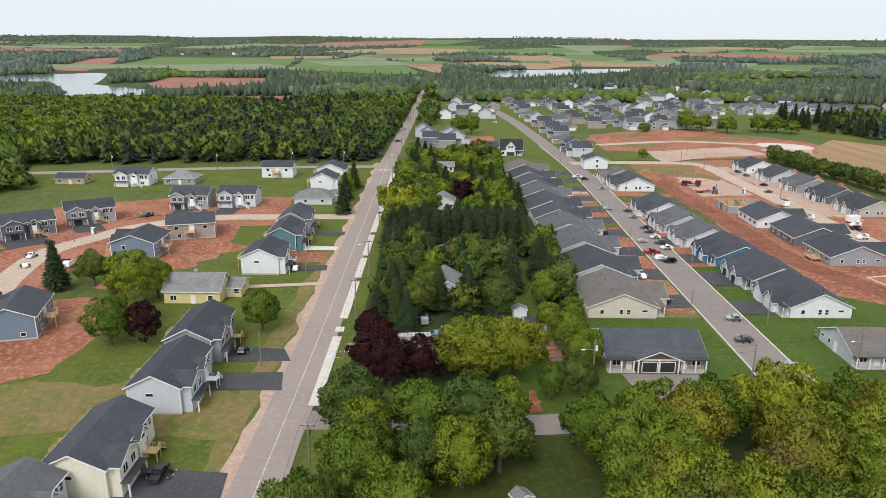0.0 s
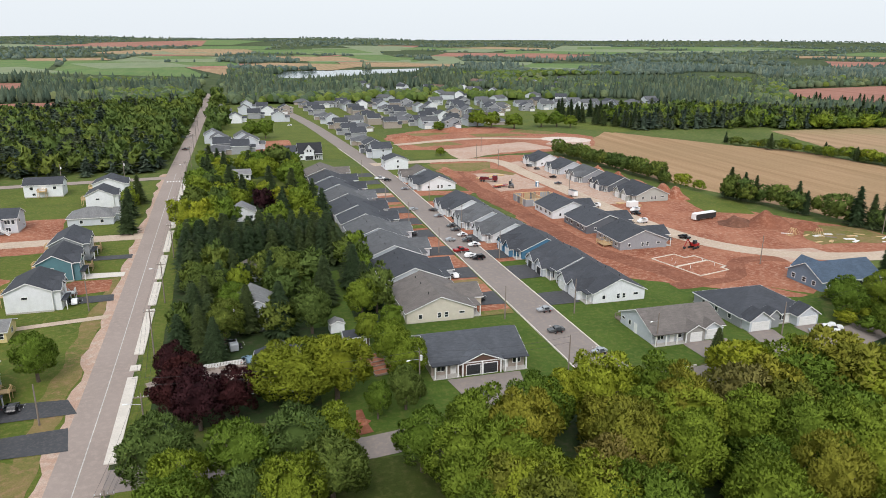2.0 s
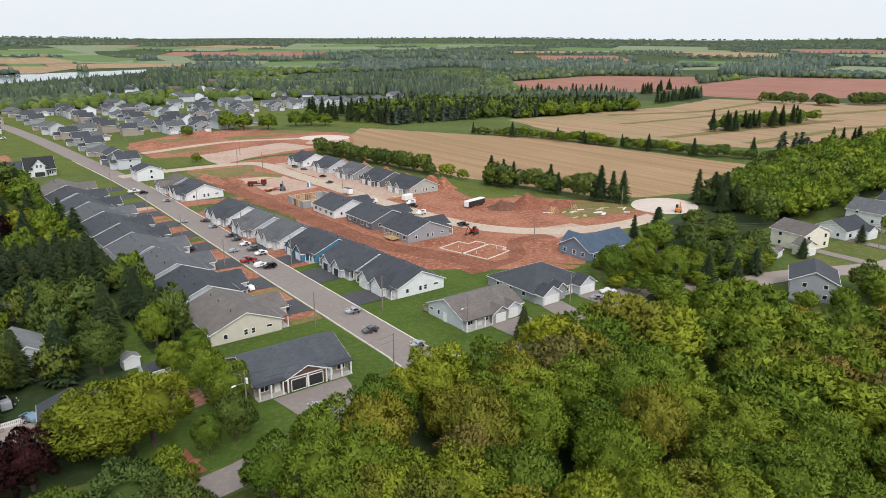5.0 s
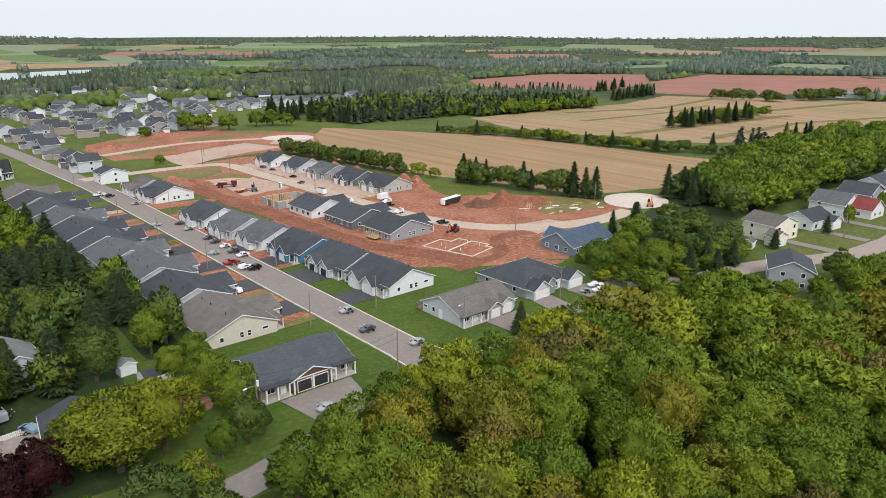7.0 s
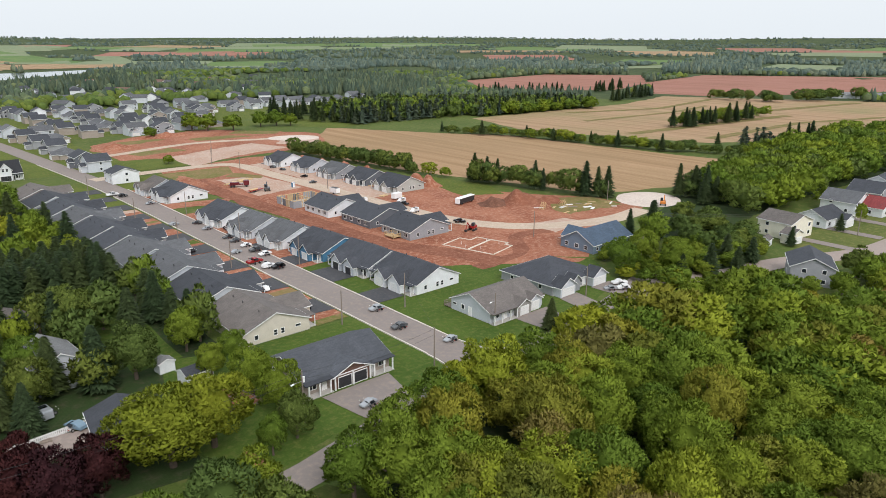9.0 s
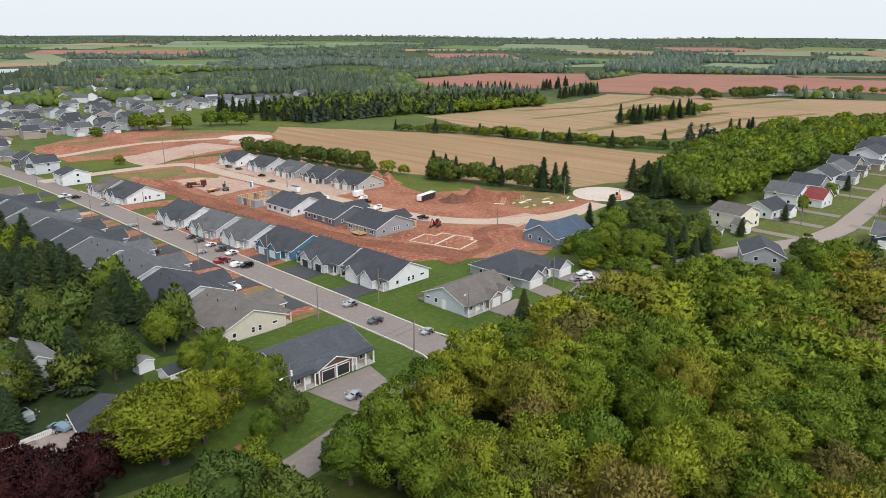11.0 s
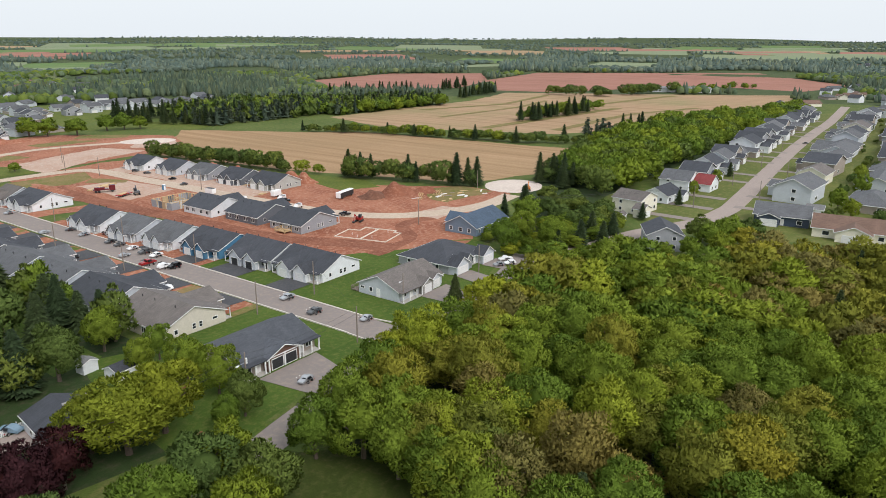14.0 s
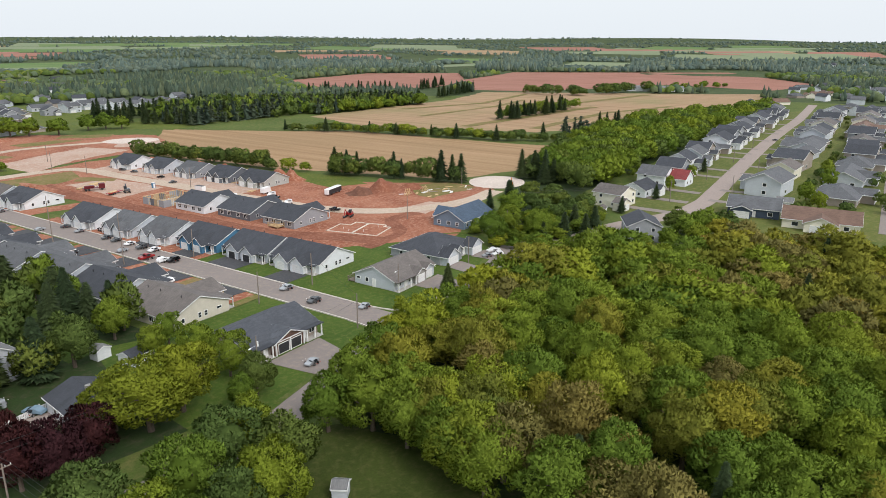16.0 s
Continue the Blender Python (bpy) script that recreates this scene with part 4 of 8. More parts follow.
def back_deck(house, x, y, w, d, z, material="lumber"):
    part("deck", box(x - w / 2, x + w / 2, y - d / 2, y + d / 2, z - 0.2, z), material, house)
    for ex in (-1, 1):
        for ey in (-1, 1):
            part("deck_post", box(x + ex * (w / 2 - 0.1) - 0.07, x + ex * (w / 2 - 0.1) + 0.07, y + ey * (d / 2 - 0.1) - 0.07, y + ey * (d / 2 - 0.1) + 0.07, -0.1, z + 1.0), material, house)
    bm = bmesh.new()
    for ey in (-1, 1):
        add_box(bm, x - w / 2, x + w / 2, y + ey * d / 2 - 0.03, y + ey * d / 2 + 0.03, z + 0.9, z + 1.0)
        for k in range(int(w / 0.3) + 1):
            px = x - w / 2 + k * 0.3
            add_box(bm, px - 0.02, px + 0.02, y + ey * d / 2 - 0.02, y + ey * d / 2 + 0.02, z, z + 0.9)
    for ex in (-1, 1):
        add_box(bm, x + ex * w / 2 - 0.03, x + ex * w / 2 + 0.03, y - d / 2, y + d / 2, z + 0.9, z + 1.0)
        for k in range(int(d / 0.3) + 1):
            py = y - d / 2 + k * 0.3
            add_box(bm, x + ex * w / 2 - 0.02, x + ex * w / 2 + 0.02, py - 0.02, py + 0.02, z, z + 0.9)
    part("railing", bm, material, house)


def split_level(x, y, turn, w, d, wall, roof, label, front_bay=True, garage="garage_white", h=5.4, rise=2.3, axis="x", group="split-level houses", deck=True, bare=False):
    """A two-storey house; front towards local -y: entry stairs, garage under, a shallow gabled bay."""
    house = empty("house", pose(x, y, 0, 0, 0, turn), label, "house", group)
    part("foundation", box(-w / 2 - 0.02, w / 2 + 0.02, -d / 2 - 0.02, d / 2 + 0.02, -0.2, 0.45), "concrete_wall", house)
    volume(house, 0, 0, w, d, h, rise, axis, wall, roof)
    corner_boards(house, w, d, h)
    spot = wall_spots(0, 0, w, d)
    items = [("win", "S", w * 0.3, 3.4, 1.6, 1.35), ("win", "S", w * 0.42, 3.4, 0.9, 1.35), ("win", "S", w * 0.3, 0.9, 1.5, 1.2), ("door", "S", w * 0.1, 2.0, 1.0, 2.1),
             ("win", "E", -d * 0.2, 3.5, 1.0, 1.0), ("win", "E", d * 0.25, 1.0, 1.0, 0.8), ("win", "W", -d * 0.08, 3.6, 1.3, 0.55),
             ("win", "N", -w * 0.3, 3.4, 1.2, 1.1), ("win", "N", w * 0.3, 3.4, 1.2, 1.1), ("win", "N", -w * 0.25, 1.0, 1.2, 0.9), ("door", "N", w * 0.02, 3.0, 1.5, 2.05)]
    openings(house, spot, items)
    if front_bay:
        bw = w * 0.36
        bx = -w * 0.27
        volume(house, bx, -d / 2 + 0.75, bw, 4.9, h, rise * 0.62, "y", wall, roof, names=("bay_wall", "bay_roof", "fascia"), ends=(-1,))
        bs = wall_spots(bx, -d / 2 - 0.5, bw, 2.4)
        add_window(house, bs("S", -bw * 0.22, 3.3), 1.4, 1.4)
        add_window(house, bs("S", bw * 0.22, 3.3), 1.4, 1.4)
        px = w * 0.1
        volume(house, px, -d / 2 + 0.55, 2.9, 3.5, h - 0.3, 1.25, "y", wall, roof, names=("portico_wall", "portico_roof", "fascia"), ends=(-1,))
        ps = wall_spots(px, -d / 2 - 0.35, 2.9, 1.7)
        add_door(house, ps("S", 0, 2.0), 1.1, 2.1)
        add_window(house, ps("S", 0, 4.25), 1.3, 0.7)
        add_garage(house, bs("S", 0, 0.05), min(2.7, bw - 0.6), 2.15, garage)
        part("canopy", soft_box(bx - bw / 2 - 0.3, bx + bw / 2 + 0.3, -d / 2 - 3.0, -d / 2 - 1.6, 2.5, 2.7, 0.04), roof, house)
        for e in (-1, 1):
            part("porch_post", soft_box(bx + e * bw / 2 - 0.11, bx + e * bw / 2 + 0.11, -d / 2 - 2.9, -d / 2 - 2.68, 0, 2.52), "trim_white", house)
    steps_and_deck(house, w * 0.1 + 0.2, -d / 2 - 2.3 if front_bay else -d / 2 - 1.1, 1.95, 1, "lumber" if bare else "trim_white")
    if deck:
        back_deck(house, w * 0.02, d / 2 + 1.3, 3.2, 2.5, 2.9)
    return house


# Row along the west side of the middle street: south wall's y, depth, walls, roof.
ROW_A = [(159.3, 19.5, "siding_beige", "roof_taupe", "beige"), (182.2, 19, "siding_light_grey", "roof_charcoal", "pale grey"), (204.5, 18.5, "siding_light_grey", "roof_grey", "pale grey"),
         (225.5, 17.5, "siding_light_grey", "roof_grey", "pale grey"), (245.5, 12, "siding_grey", "roof_charcoal", "grey"), (259.5, 18, "siding_light_grey", "roof_charcoal", "pale grey"), (280, 17, "siding_grey", "roof_grey", "grey"),
         (299.5, 16, "siding_light_grey", "roof_charcoal", "pale grey"), (318.5, 16, "siding_light_grey", "roof_charcoal", "pale grey"), (337.5, 17, "siding_taupe", "roof_taupe", "taupe")]
for n_, (y_, d_, wall_, roof_, col_) in enumerate(ROW_A):
    shift_ = -0.028 * (y_ - 159)
    bungalow(35 + shift_, 51.6 + shift_, y_, y_ + d_, wall_, roof_, f"{col_} duplex bungalow with {roof_[5:].replace('_', ' ')} shingle roof beside the street", "E", "garage_white", True, 3.3)
# Row along its east side: x of front and back, y from and to.
ROW_B = [(84, 98.8, 160, 178.4, "siding_white", "roof_charcoal", "white"), (83, 98, 179.6, 198, "siding_light_grey", "roof_charcoal", "pale grey"), (81, 96.5, 200, 217.5, "siding_wrap_blue", "roof_charcoal", "half-clad blue"),
         (78.5, 94, 219.5, 234, "siding_white", "roof_grey", "white"), (77, 92, 237, 252, "siding_light_grey", "roof_grey", "pale grey"), (76, 91, 257, 275.5, "siding_white", "roof_charcoal", "white"),
         (77, 92.5, 306, 323, "siding_white", "roof_charcoal", "white"), (76, 90, 325, 338, "siding_light_grey", "roof_taupe", "pale grey")]
for x0_, x1_, y0_, y1_, wall_, roof_, col_ in ROW_B:
    bungalow(x0_, x1_, y0_, y1_, wall_, roof_, f"new {col_} duplex bungalow with {roof_[5:]} shingle roof and garages", "W", "garage_black" if y0_ == 179.6 else "garage_white")
def w_(a, b):
    return (b - a) / 2


# Building lots on both sides of the gravel street.
ROW_C = [(115, 132, 201, 216.5, "siding_grey"), (114, 131, 222, 239.5, "siding_dark_grey"), (111.5, 127.5, 244.5, 261, "siding_white")]
for x0_, x1_, y0_, y1_, wall_ in ROW_C:
    lot_ = bungalow(x0_, x1_, y0_, y1_, wall_, "roof_charcoal", "newly built bungalow with dark roof on bare red earth", "E", group="bungalows on the building lots")
    if y0_ == 201:
        back_deck(lot_, -w_(x0_, x1_) - 1.6, -0.6, 3.2, 5.0, 0.9)
ROW_D = [(157.5, 172.5, 262, 278.5, "siding_sage"), (156.5, 171, 283.5, 299, "siding_dark_grey"), (155, 170, 305, 320, "siding_grey"), (153.5, 168, 327, 342, "siding_light_grey"), (151.5, 166, 351, 366, "siding_white")]
for x0_, x1_, y0_, y1_, wall_ in ROW_D:
    bungalow(x0_, x1_, y0_, y1_, wall_, "roof_charcoal" if wall_ != "siding_grey" else "roof_grey", "new bungalow with open porch beside the gravel street", "W", group="bungalows on the building lots")

# Single bungalows south of the building lots.
def gabled_front(house, cx, cy, w, d, h, rise, wall, roof, side, gw, gdoor, n=1):
    """A wing with a gable towards the given side and n garage doors in it."""
    axis = "y" if side in "SN" else "x"
    volume(house, cx, cy, w, d, h, rise, axis, wall, roof, z0=0.15, names=("wing_wall", "wing_roof", "fascia"))
    sp = wall_spots(cx, cy, w, d, 0.15)
    for i in range(n):
        u = (i - (n - 1) / 2) * (gw + 0.7)
        add_garage(house, sp(side, u, 0.02), gw, 2.15, gdoor)


duplex = empty("bungalow", pose(43.4, 138.9, 0), "grey duplex bungalow with charcoal roof, brown gable and black garage doors", "house")
part("foundation", box(-9.9, 9.9, -6.9, 7, -0.2, 0.28), "concrete_wall", duplex)
volume(duplex, 0, 0, 20, 14.2, 2.8, 3.0, "x", "siding_taupe", "roof_slate", z0=0.15)
gabled_front(duplex, 0.2, -6.2, 8.6, 4.6, 2.75, 1.75, "siding_brown", "roof_slate", "S", 2.9, "garage_black", 2)
for x_ in (-9.6, -7.3, -4.9, -3.9, 0.2, 4.2, 5.2, 7.6, 9.7):
    part("porch_post", soft_box(x_ - 0.14, x_ + 0.14, -8.85, -8.57, 0, 2.9), "trim_white", duplex)
part("porch_roof", box(-10.3, -4.2, -8.9, -6.9, 2.86, 3.06), "roof_charcoal", duplex)
part("porch_roof", box(4.8, 10.3, -8.9, -6.9, 2.86, 3.06), "roof_charcoal", duplex)
part("porch_slab", box(-10, -4.3, -8.9, -7, -0.1, 0.2), "concrete_wall", duplex)
part("porch_slab", box(4.9, 10, -8.9, -7, -0.1, 0.2), "concrete_wall", duplex)
openings(duplex, wall_spots(0, 0, 20, 14.2, 0.15), [("win", "S", -8, 0.9, 1.6, 1.2), ("door", "S", -5.4, 0.05, 0.95, 2.05), ("win", "S", 8.2, 0.9, 1.6, 1.2), ("door", "S", 5.8, 0.05, 0.95, 2.05),
         ("win", "W", -3.5, 1.0, 1.1, 1.2), ("win", "W", 0.5, 1.0, 1.1, 1.2), ("win", "W", 3.5, 1.1, 0.8, 0.9), ("win", "E", 2, 1.0, 1.1, 1.2), ("win", "E", -3, 1.0, 1.1, 1.2), ("win", "N", 5, 1, 1.6, 1.2), ("win", "N", -5, 1, 1.6, 1.2)])
part("pediment_board", box(-3.6, 4.0, -8.62, -8.5, 2.78, 2.98), "trim_white", duplex)

grey_house = empty("bungalow", pose(93.8, 140.6, 0), "light grey bungalow with taupe shingle roof and twin white garages", "house")
part("foundation", box(-9.1, 9.1, -6.6, 6.6, -0.2, 0.28), "concrete_wall", grey_house)
volume(grey_house, 0, 0, 18.4, 13.4, 2.8, 2.9, "x", "siding_light_grey", "roof_taupe", z0=0.15)
gabled_front(grey_house, 1.3, -6.3, 4.6, 3.4, 2.7, 1.3, "stone_grey", "roof_taupe", "S", 2.7, "garage_white")
gabled_front(grey_house, 5.8, -5.9, 4.4, 3.0, 2.7, 1.3, "siding_light_grey", "roof_taupe", "S", 2.7, "garage_white")
part("porch_roof", box(-9.6, -1.1, -8.4, -6.5, 2.75, 2.95), "roof_taupe", grey_house)
for x_ in (-9, -6.4, -3.6, -1.3):
    part("porch_post", soft_box(x_ - 0.12, x_ + 0.12, -8.2, -7.96, 0, 2.78), "trim_white", grey_house)
part("porch_slab", box(-9.2, -1.1, -8.3, -6.6, -0.1, 0.2), "concrete_wall", grey_house)
openings(grey_house, wall_spots(0, 0, 18.4, 13.4, 0.15), [("win", "W", -2.5, 1.1, 0.9, 1.1), ("door", "W", 0, 0.1, 1.0, 2.1), ("win", "W", -5.4, 1.5, 1.2, 0.5), ("win", "S", -7, 0.9, 1.4, 1.3), ("door", "S", -4, 0.05, 0.95, 2.05), ("win", "S", -2.2, 0.9, 1.2, 1.2),
         ("win", "N", -5, 0.9, 1.5, 1.2), ("win", "N", 3, 0.9, 1.5, 1.2), ("win", "E", 2, 1, 1, 1.1)])
back_deck(grey_house, -7.5, 8.0, 3.5, 2.6, 0.5, "old_wood")

dark_house = empty("bungalow", pose(120, 145.6, 0), "slate grey bungalow with charcoal roof and white-trimmed gables", "house")
part("foundation", box(-9.9, 9.9, -9.4, 9.4, -0.2, 0.28), "concrete_wall", dark_house)
volume(dark_house, 0, 0, 20, 18, 2.8, 3.6, "x", "siding_grey", "roof_charcoal", z0=0.15, hip=True)
gabled_front(dark_house, -6.6, -10, 6, 3.2, 2.75, 2.0, "siding_light_grey", "roof_charcoal", "S", 4.6, "garage_white")
gabled_front(dark_house, 6.8, -10, 6, 3.2, 2.75, 2.0, "siding_light_grey", "roof_charcoal", "S", 4.6, "garage_white")
volume(dark_house, -2.2, -9.4, 3.2, 2.6, 3.3, 1.3, "y", "siding_grey", "roof_charcoal", names=("dormer_wall", "dormer_roof", "fascia"))
openings(dark_house, wall_spots(0, 0, 20, 18, 0.15), [("win", "W", 5, 1, 1.1, 1.1), ("win", "W", 0, 1, 1.1, 1.1), ("win", "W", -5, 1.1, 1.1, 0.9), ("win", "S", 1.6, 0.9, 1.5, 1.2), ("door", "S", 3.2, 0.05, 0.95, 2.05), ("win", "E", 3, 1, 1.1, 1.1), ("win", "N", 2, 1, 1.5, 1.2), ("win", "N", -5, 1, 1.5, 1.2)])

blue_roof = empty("bungalow", pose(158, 158.5, 0), "slate grey bungalow with dull blue shingle roof on red earth", "house")
part("foundation", box(-9.8, 9.8, -6.3, 6.3, -0.2, 0.28), "concrete_wall", blue_roof)
volume(blue_roof, 0, 0, 20, 12.8, 2.8, 3.4, "x", "siding_blue", "roof_slate_blue", z0=0.15)
volume(blue_roof, -3.5, 4.5, 6, 8, 2.8, 2.6, "y", "siding_blue", "roof_slate_blue", z0=0.15, names=("wing_wall", "wing_roof", "fascia"))
openings(blue_roof, wall_spots(0, 0, 20, 12.8, 0.15), [("win", "W", -4, 0.9, 1.1, 1.2), ("win", "W", 0, 0.9, 1.3, 1.2), ("win", "W", 3.5, 0.9, 1.1, 1.2), ("win", "S", -8, 0.9, 0.9, 1.0), ("win", "S", -4.5, 0.9, 1.2, 1.1), ("win", "S", 3, 0.9, 1.2, 1.1)])

# Split-level houses west of the main road; fronts to the east.
split_level(-53.0, 96.6, 90, 17, 9.6, "siding_cream", "roof_charcoal", "cream split-level house with charcoal roof and wooden entry stairs", bare=True)
split_level(-51.0, 121.2, 90, 17, 9.4, "siding_light_grey", "roof_charcoal", "pale grey split-level house with charcoal roof and white stairs")
split_level(-52, 141.5, 90, 16.5, 9.4, "siding_grey", "roof_charcoal", "dark grey split-level house with white trim", bare=True)
split_level(-51.5, 196.8, 90, 13.5, 10.5, "siding_white", "roof_charcoal", "white split-level house with charcoal roof")
split_level(-50.5, 220.5, 90, 15, 9, "siding_teal", "roof_charcoal", "teal-sided split-level house with charcoal roof", bare=True)
split_level(-51.3, 240, 90, 15, 9.2, "siding_grey", "roof_charcoal", "grey split-level house with charcoal roof", bare=True)
split_level(-58.5, 80, 90, 14, 10, "siding_light_grey", "roof_grey", "grey-roofed house beside the cream split-level")
split_level(-98.5, 273.8, 0, 14.5, 10, "siding_grey", "roof_charcoal", "grey two-storey house with charcoal roof, facing the new street", garage="garage_black")
split_level(-81, 277, 0, 14.5, 10, "siding_light_grey", "roof_charcoal", "pale grey two-storey house facing the new street")
split_level(-140, 231, 35, 16, 10, "siding_dark_grey", "roof_charcoal", "dark grey two-storey house with white trim", garage="garage_black", bare=True)
split_level(-128, 250, 30, 16, 10, "siding_grey", "roof_charcoal", "grey two-storey house with stone trim", garage="garage_black", bare=True)
split_level(-152, 207, 40, 16, 10, "siding_white", "roof_charcoal", "white two-storey house beside the dusty street", garage="garage_black", bare=True)
split_level(-92.8, 209.5, -90, 13, 13, "siding_blue", "roof_charcoal", "blue-sided house with charcoal roof on red earth", axis="x", bare=True)
split_level(-84.5, 231, 195, 15, 10, "siding_taupe", "roof_charcoal", "taupe house under construction with wooden balconies", bare=True)
split_level(-97, 151, -75, 15, 11, "siding_blue", "roof_charcoal", "blue-grey house with wooden deck on red earth", bare=True)
split_level(-138.5, 316, 0, 15, 10, "siding_white", "roof_charcoal", "white house with dark roof on open lawn")
split_level(-78.5, 336, 180, 14.5, 9, "siding_white", "roof_charcoal", "white two-storey house with back balcony", front_bay=False)
split_level(-52.8, 310, 90, 12, 10, "siding_white", "roof_charcoal", "white house with dark roof near the crossroads")
split_level(-53, 333.5, 90, 12, 12, "siding_white", "roof_charcoal", "white gabled house at the crossroads")


def simple_house(m, w, d, h, rise, axis, wall, roof, label, hip=False, front=None, group="suburban houses", chimney=False, far=False, bare=False):
    """A plain suburban house, front to local -y. front: width, depth, offset of a gabled wing with its garage."""
    house = empty("house", m, label, "house", group)
    if not far:
        part("foundation", box(-w / 2 + 0.04, w / 2 - 0.04, -d / 2 + 0.04, d / 2 - 0.04, -0.2, 0.35), "concrete_wall", house)
    volume(house, 0, 0, w, d, h, rise, axis, wall, roof, z0=0.0 if far else 0.1, hip=hip, plain_edge=bare)
    spot = wall_spots(0, 0, w, d, 0.1)
    items = []
    for z in ([0.9, 3.6] if h > 4 else [0.9]):
        items += [("win", "S", -w * 0.33, z, 1.5, 1.2), ("win", "S", w * 0.33, z, 1.2, 1.2), ("win", "W", -d * 0.2, z, 1.0, 1.1)]
        items += [("win", "W", d * 0.25, z, 1.0, 1.1), ("win", "E", 0.5, z, 1.0, 1.1), ("win", "N", -w * 0.1, z, 1.6, 1.1)] if z < 1 or not group else [("win", "E", 0.5, z, 1.0, 1.1)]
    if not far:
        items.append(("door", "S", 0.3, 0.1, 0.95, 2.05))
    openings(house, spot, items if not far else [] if bare else [i for i in items if i[1] == "S"], far or group == "older suburb houses")
    if front:
        fw, fd, fx = front
        fh = min(h, 3.0) if h < 4 else h * 0.62
        deep = max(0.0, (fh + fw * 0.24 - h) * d / 2 / rise) if axis == "x" else 0.0
        volume(house, fx, -d / 2 - fd / 2 + 0.5 + deep / 2, fw, fd + deep, fh, fw * 0.24, "y", wall, roof, z0=0.0 if far else 0.1, names=("wing_wall", "wing_roof", "fascia"), plain_edge=bare, ends=(-1,))
        if not bare:
            add_garage(house, wall_spots(fx, -d / 2 - fd / 2 + 0.5, fw, fd, 0.1)("S", 0, 0.05), min(fw - 0.8, 4.8), 2.15, "garage_white", far)
    if chimney:
        part("chimney", soft_box(-0.5, 0.5, -0.4, 0.4, h + rise * 0.5, h + rise + 1.0), "stone_grey", house)
    return house


simple_house(pose(-63, 172, 0), 14, 9.5, 3.4, 3.2, "x", "siding_yellow", "roof_pale_grey", "pale yellow house with grey shingle roof and gables", front=None, group="", chimney=True)
h_ = simple_house(pose(-55.5, 176, 0), 7, 7.5, 2.6, 1.4, "x", "siding_yellow", "roof_pale_grey", "pale yellow annexe joined to the yellow house", group="")
simple_house(pose(-119, 320, 0), 14, 10.5, 3.0, 2.6, "x", "siding_grey", "roof_pale_grey", "grey house with hipped roof and porch", hip=True)
simple_house(pose(-52, 283, 0, 0, 0, 90), 12, 15, 3.0, 2.6, "y", "siding_light_grey", "roof_pale_grey", "pale grey bungalow with low grey roof", hip=True, front=(6, 3.5, 2))
simple_house(pose(-168, 318, 0), 13, 8, 2.6, 1.8, "x", "siding_tan", "roof_charcoal", "small tan bungalow with dark roof")
simple_house(pose(-205, 300, 0, 0, 0, 20), 14, 9, 2.6, 2.2, "x", "siding_taupe", "roof_taupe", "low grey-brown house among trees")
gable_house = empty("house", pose(38.4, 406, 0), "white two-storey house with steep black roof and front gable", "house")
part("foundation", box(-6.2, 6.2, -4.7, 4.7, -0.2, 0.35), "concrete_wall", gable_house)
volume(gable_house, 0, 0, 12.6, 9.6, 3.6, 5.0, "x", "siding_white", "roof_black", z0=0.1)
volume(gable_house, -0.6, -3.6, 5.2, 4.4, 5.2, 3.0, "y", "siding_white", "roof_black", z0=0.1, names=("wing_wall", "wing_roof", "fascia"))
openings(gable_house, wall_spots(-0.6, -3.6, 5.2, 4.4, 0.1), [("win", "S", -0.8, 4.4, 0.9, 1.3), ("win", "S", 0.8, 4.4, 0.9, 1.3), ("garage", "S", 0, 0.05, 4.2, 2.2, "garage_black")])
openings(gable_house, wall_spots(0, 0, 12.6, 9.6, 0.1), [("win", "S", 4.4, 0.9, 1.5, 1.3), ("win", "S", -4.8, 0.9, 1.3, 1.3), ("win", "E", -1.6, 0.9, 1.0, 1.2), ("win", "E", 1.6, 0.9, 1.0, 1.2), ("win", "E", 0, 4.2, 1.0, 1.2), ("win", "W", 0, 4.2, 1.0, 1.2), ("door", "S", 2.8, 0.1, 0.95, 2.05, "trim_black")])
part("porch_roof", box(2.0, 6.6, -6.6, -4.7, 2.75, 2.95), "roof_black", gable_house)
for x_ in (2.3, 4.4, 6.4):
    part("porch_post", soft_box(x_ - 0.1, x_ + 0.1, -6.5, -6.3, 0, 2.78), "trim_white", gable_house)
simple_house(pose(31, 418, 0), 15, 12, 2.8, 2.8, "x", "siding_tan", "roof_charcoal", "bungalow under construction with tan sheathing", group="")
simple_house(pose(78, 366, 0, 0, 0, -90), 11, 12, 4.6, 2.2, "x", "siding_white", "roof_charcoal", "white two-storey house at the gravel street", group="")
simple_house(pose(78, 404, 0, 0, 0, -90), 13, 11, 5.2, 2.8, "y", "siding_light_grey", "roof_charcoal", "pale grey two-storey house with gable", group="", front=(5, 3, 2))
simple_house(pose(77, 421, 0, 0, 0, -90), 12, 11, 5.2, 2.8, "x", "siding_dark_grey", "roof_charcoal", "dark grey two-storey house with gable", group="", front=(5, 3, 2))
simple_house(pose(0, 274, 0), 9, 9, 3.2, 2.4, "y", "siding_white", "roof_pale_grey", "white garage building with pale roof between hedges", group="")
simple_house(pose(0.8, 170, 0, 0, 0, 4), 9, 12, 5.0, 2.6, "y", "siding_light_grey", "roof_pale_grey", "grey house half hidden by garden trees", group="")
simple_house(pose(4.4, 139.6, 0, 0, 0, -7.5), 10, 13, 2.9, 1.9, "y", "siding_white", "roof_charcoal", "white bungalow with dark roof behind maple trees", group="", chimney=True)
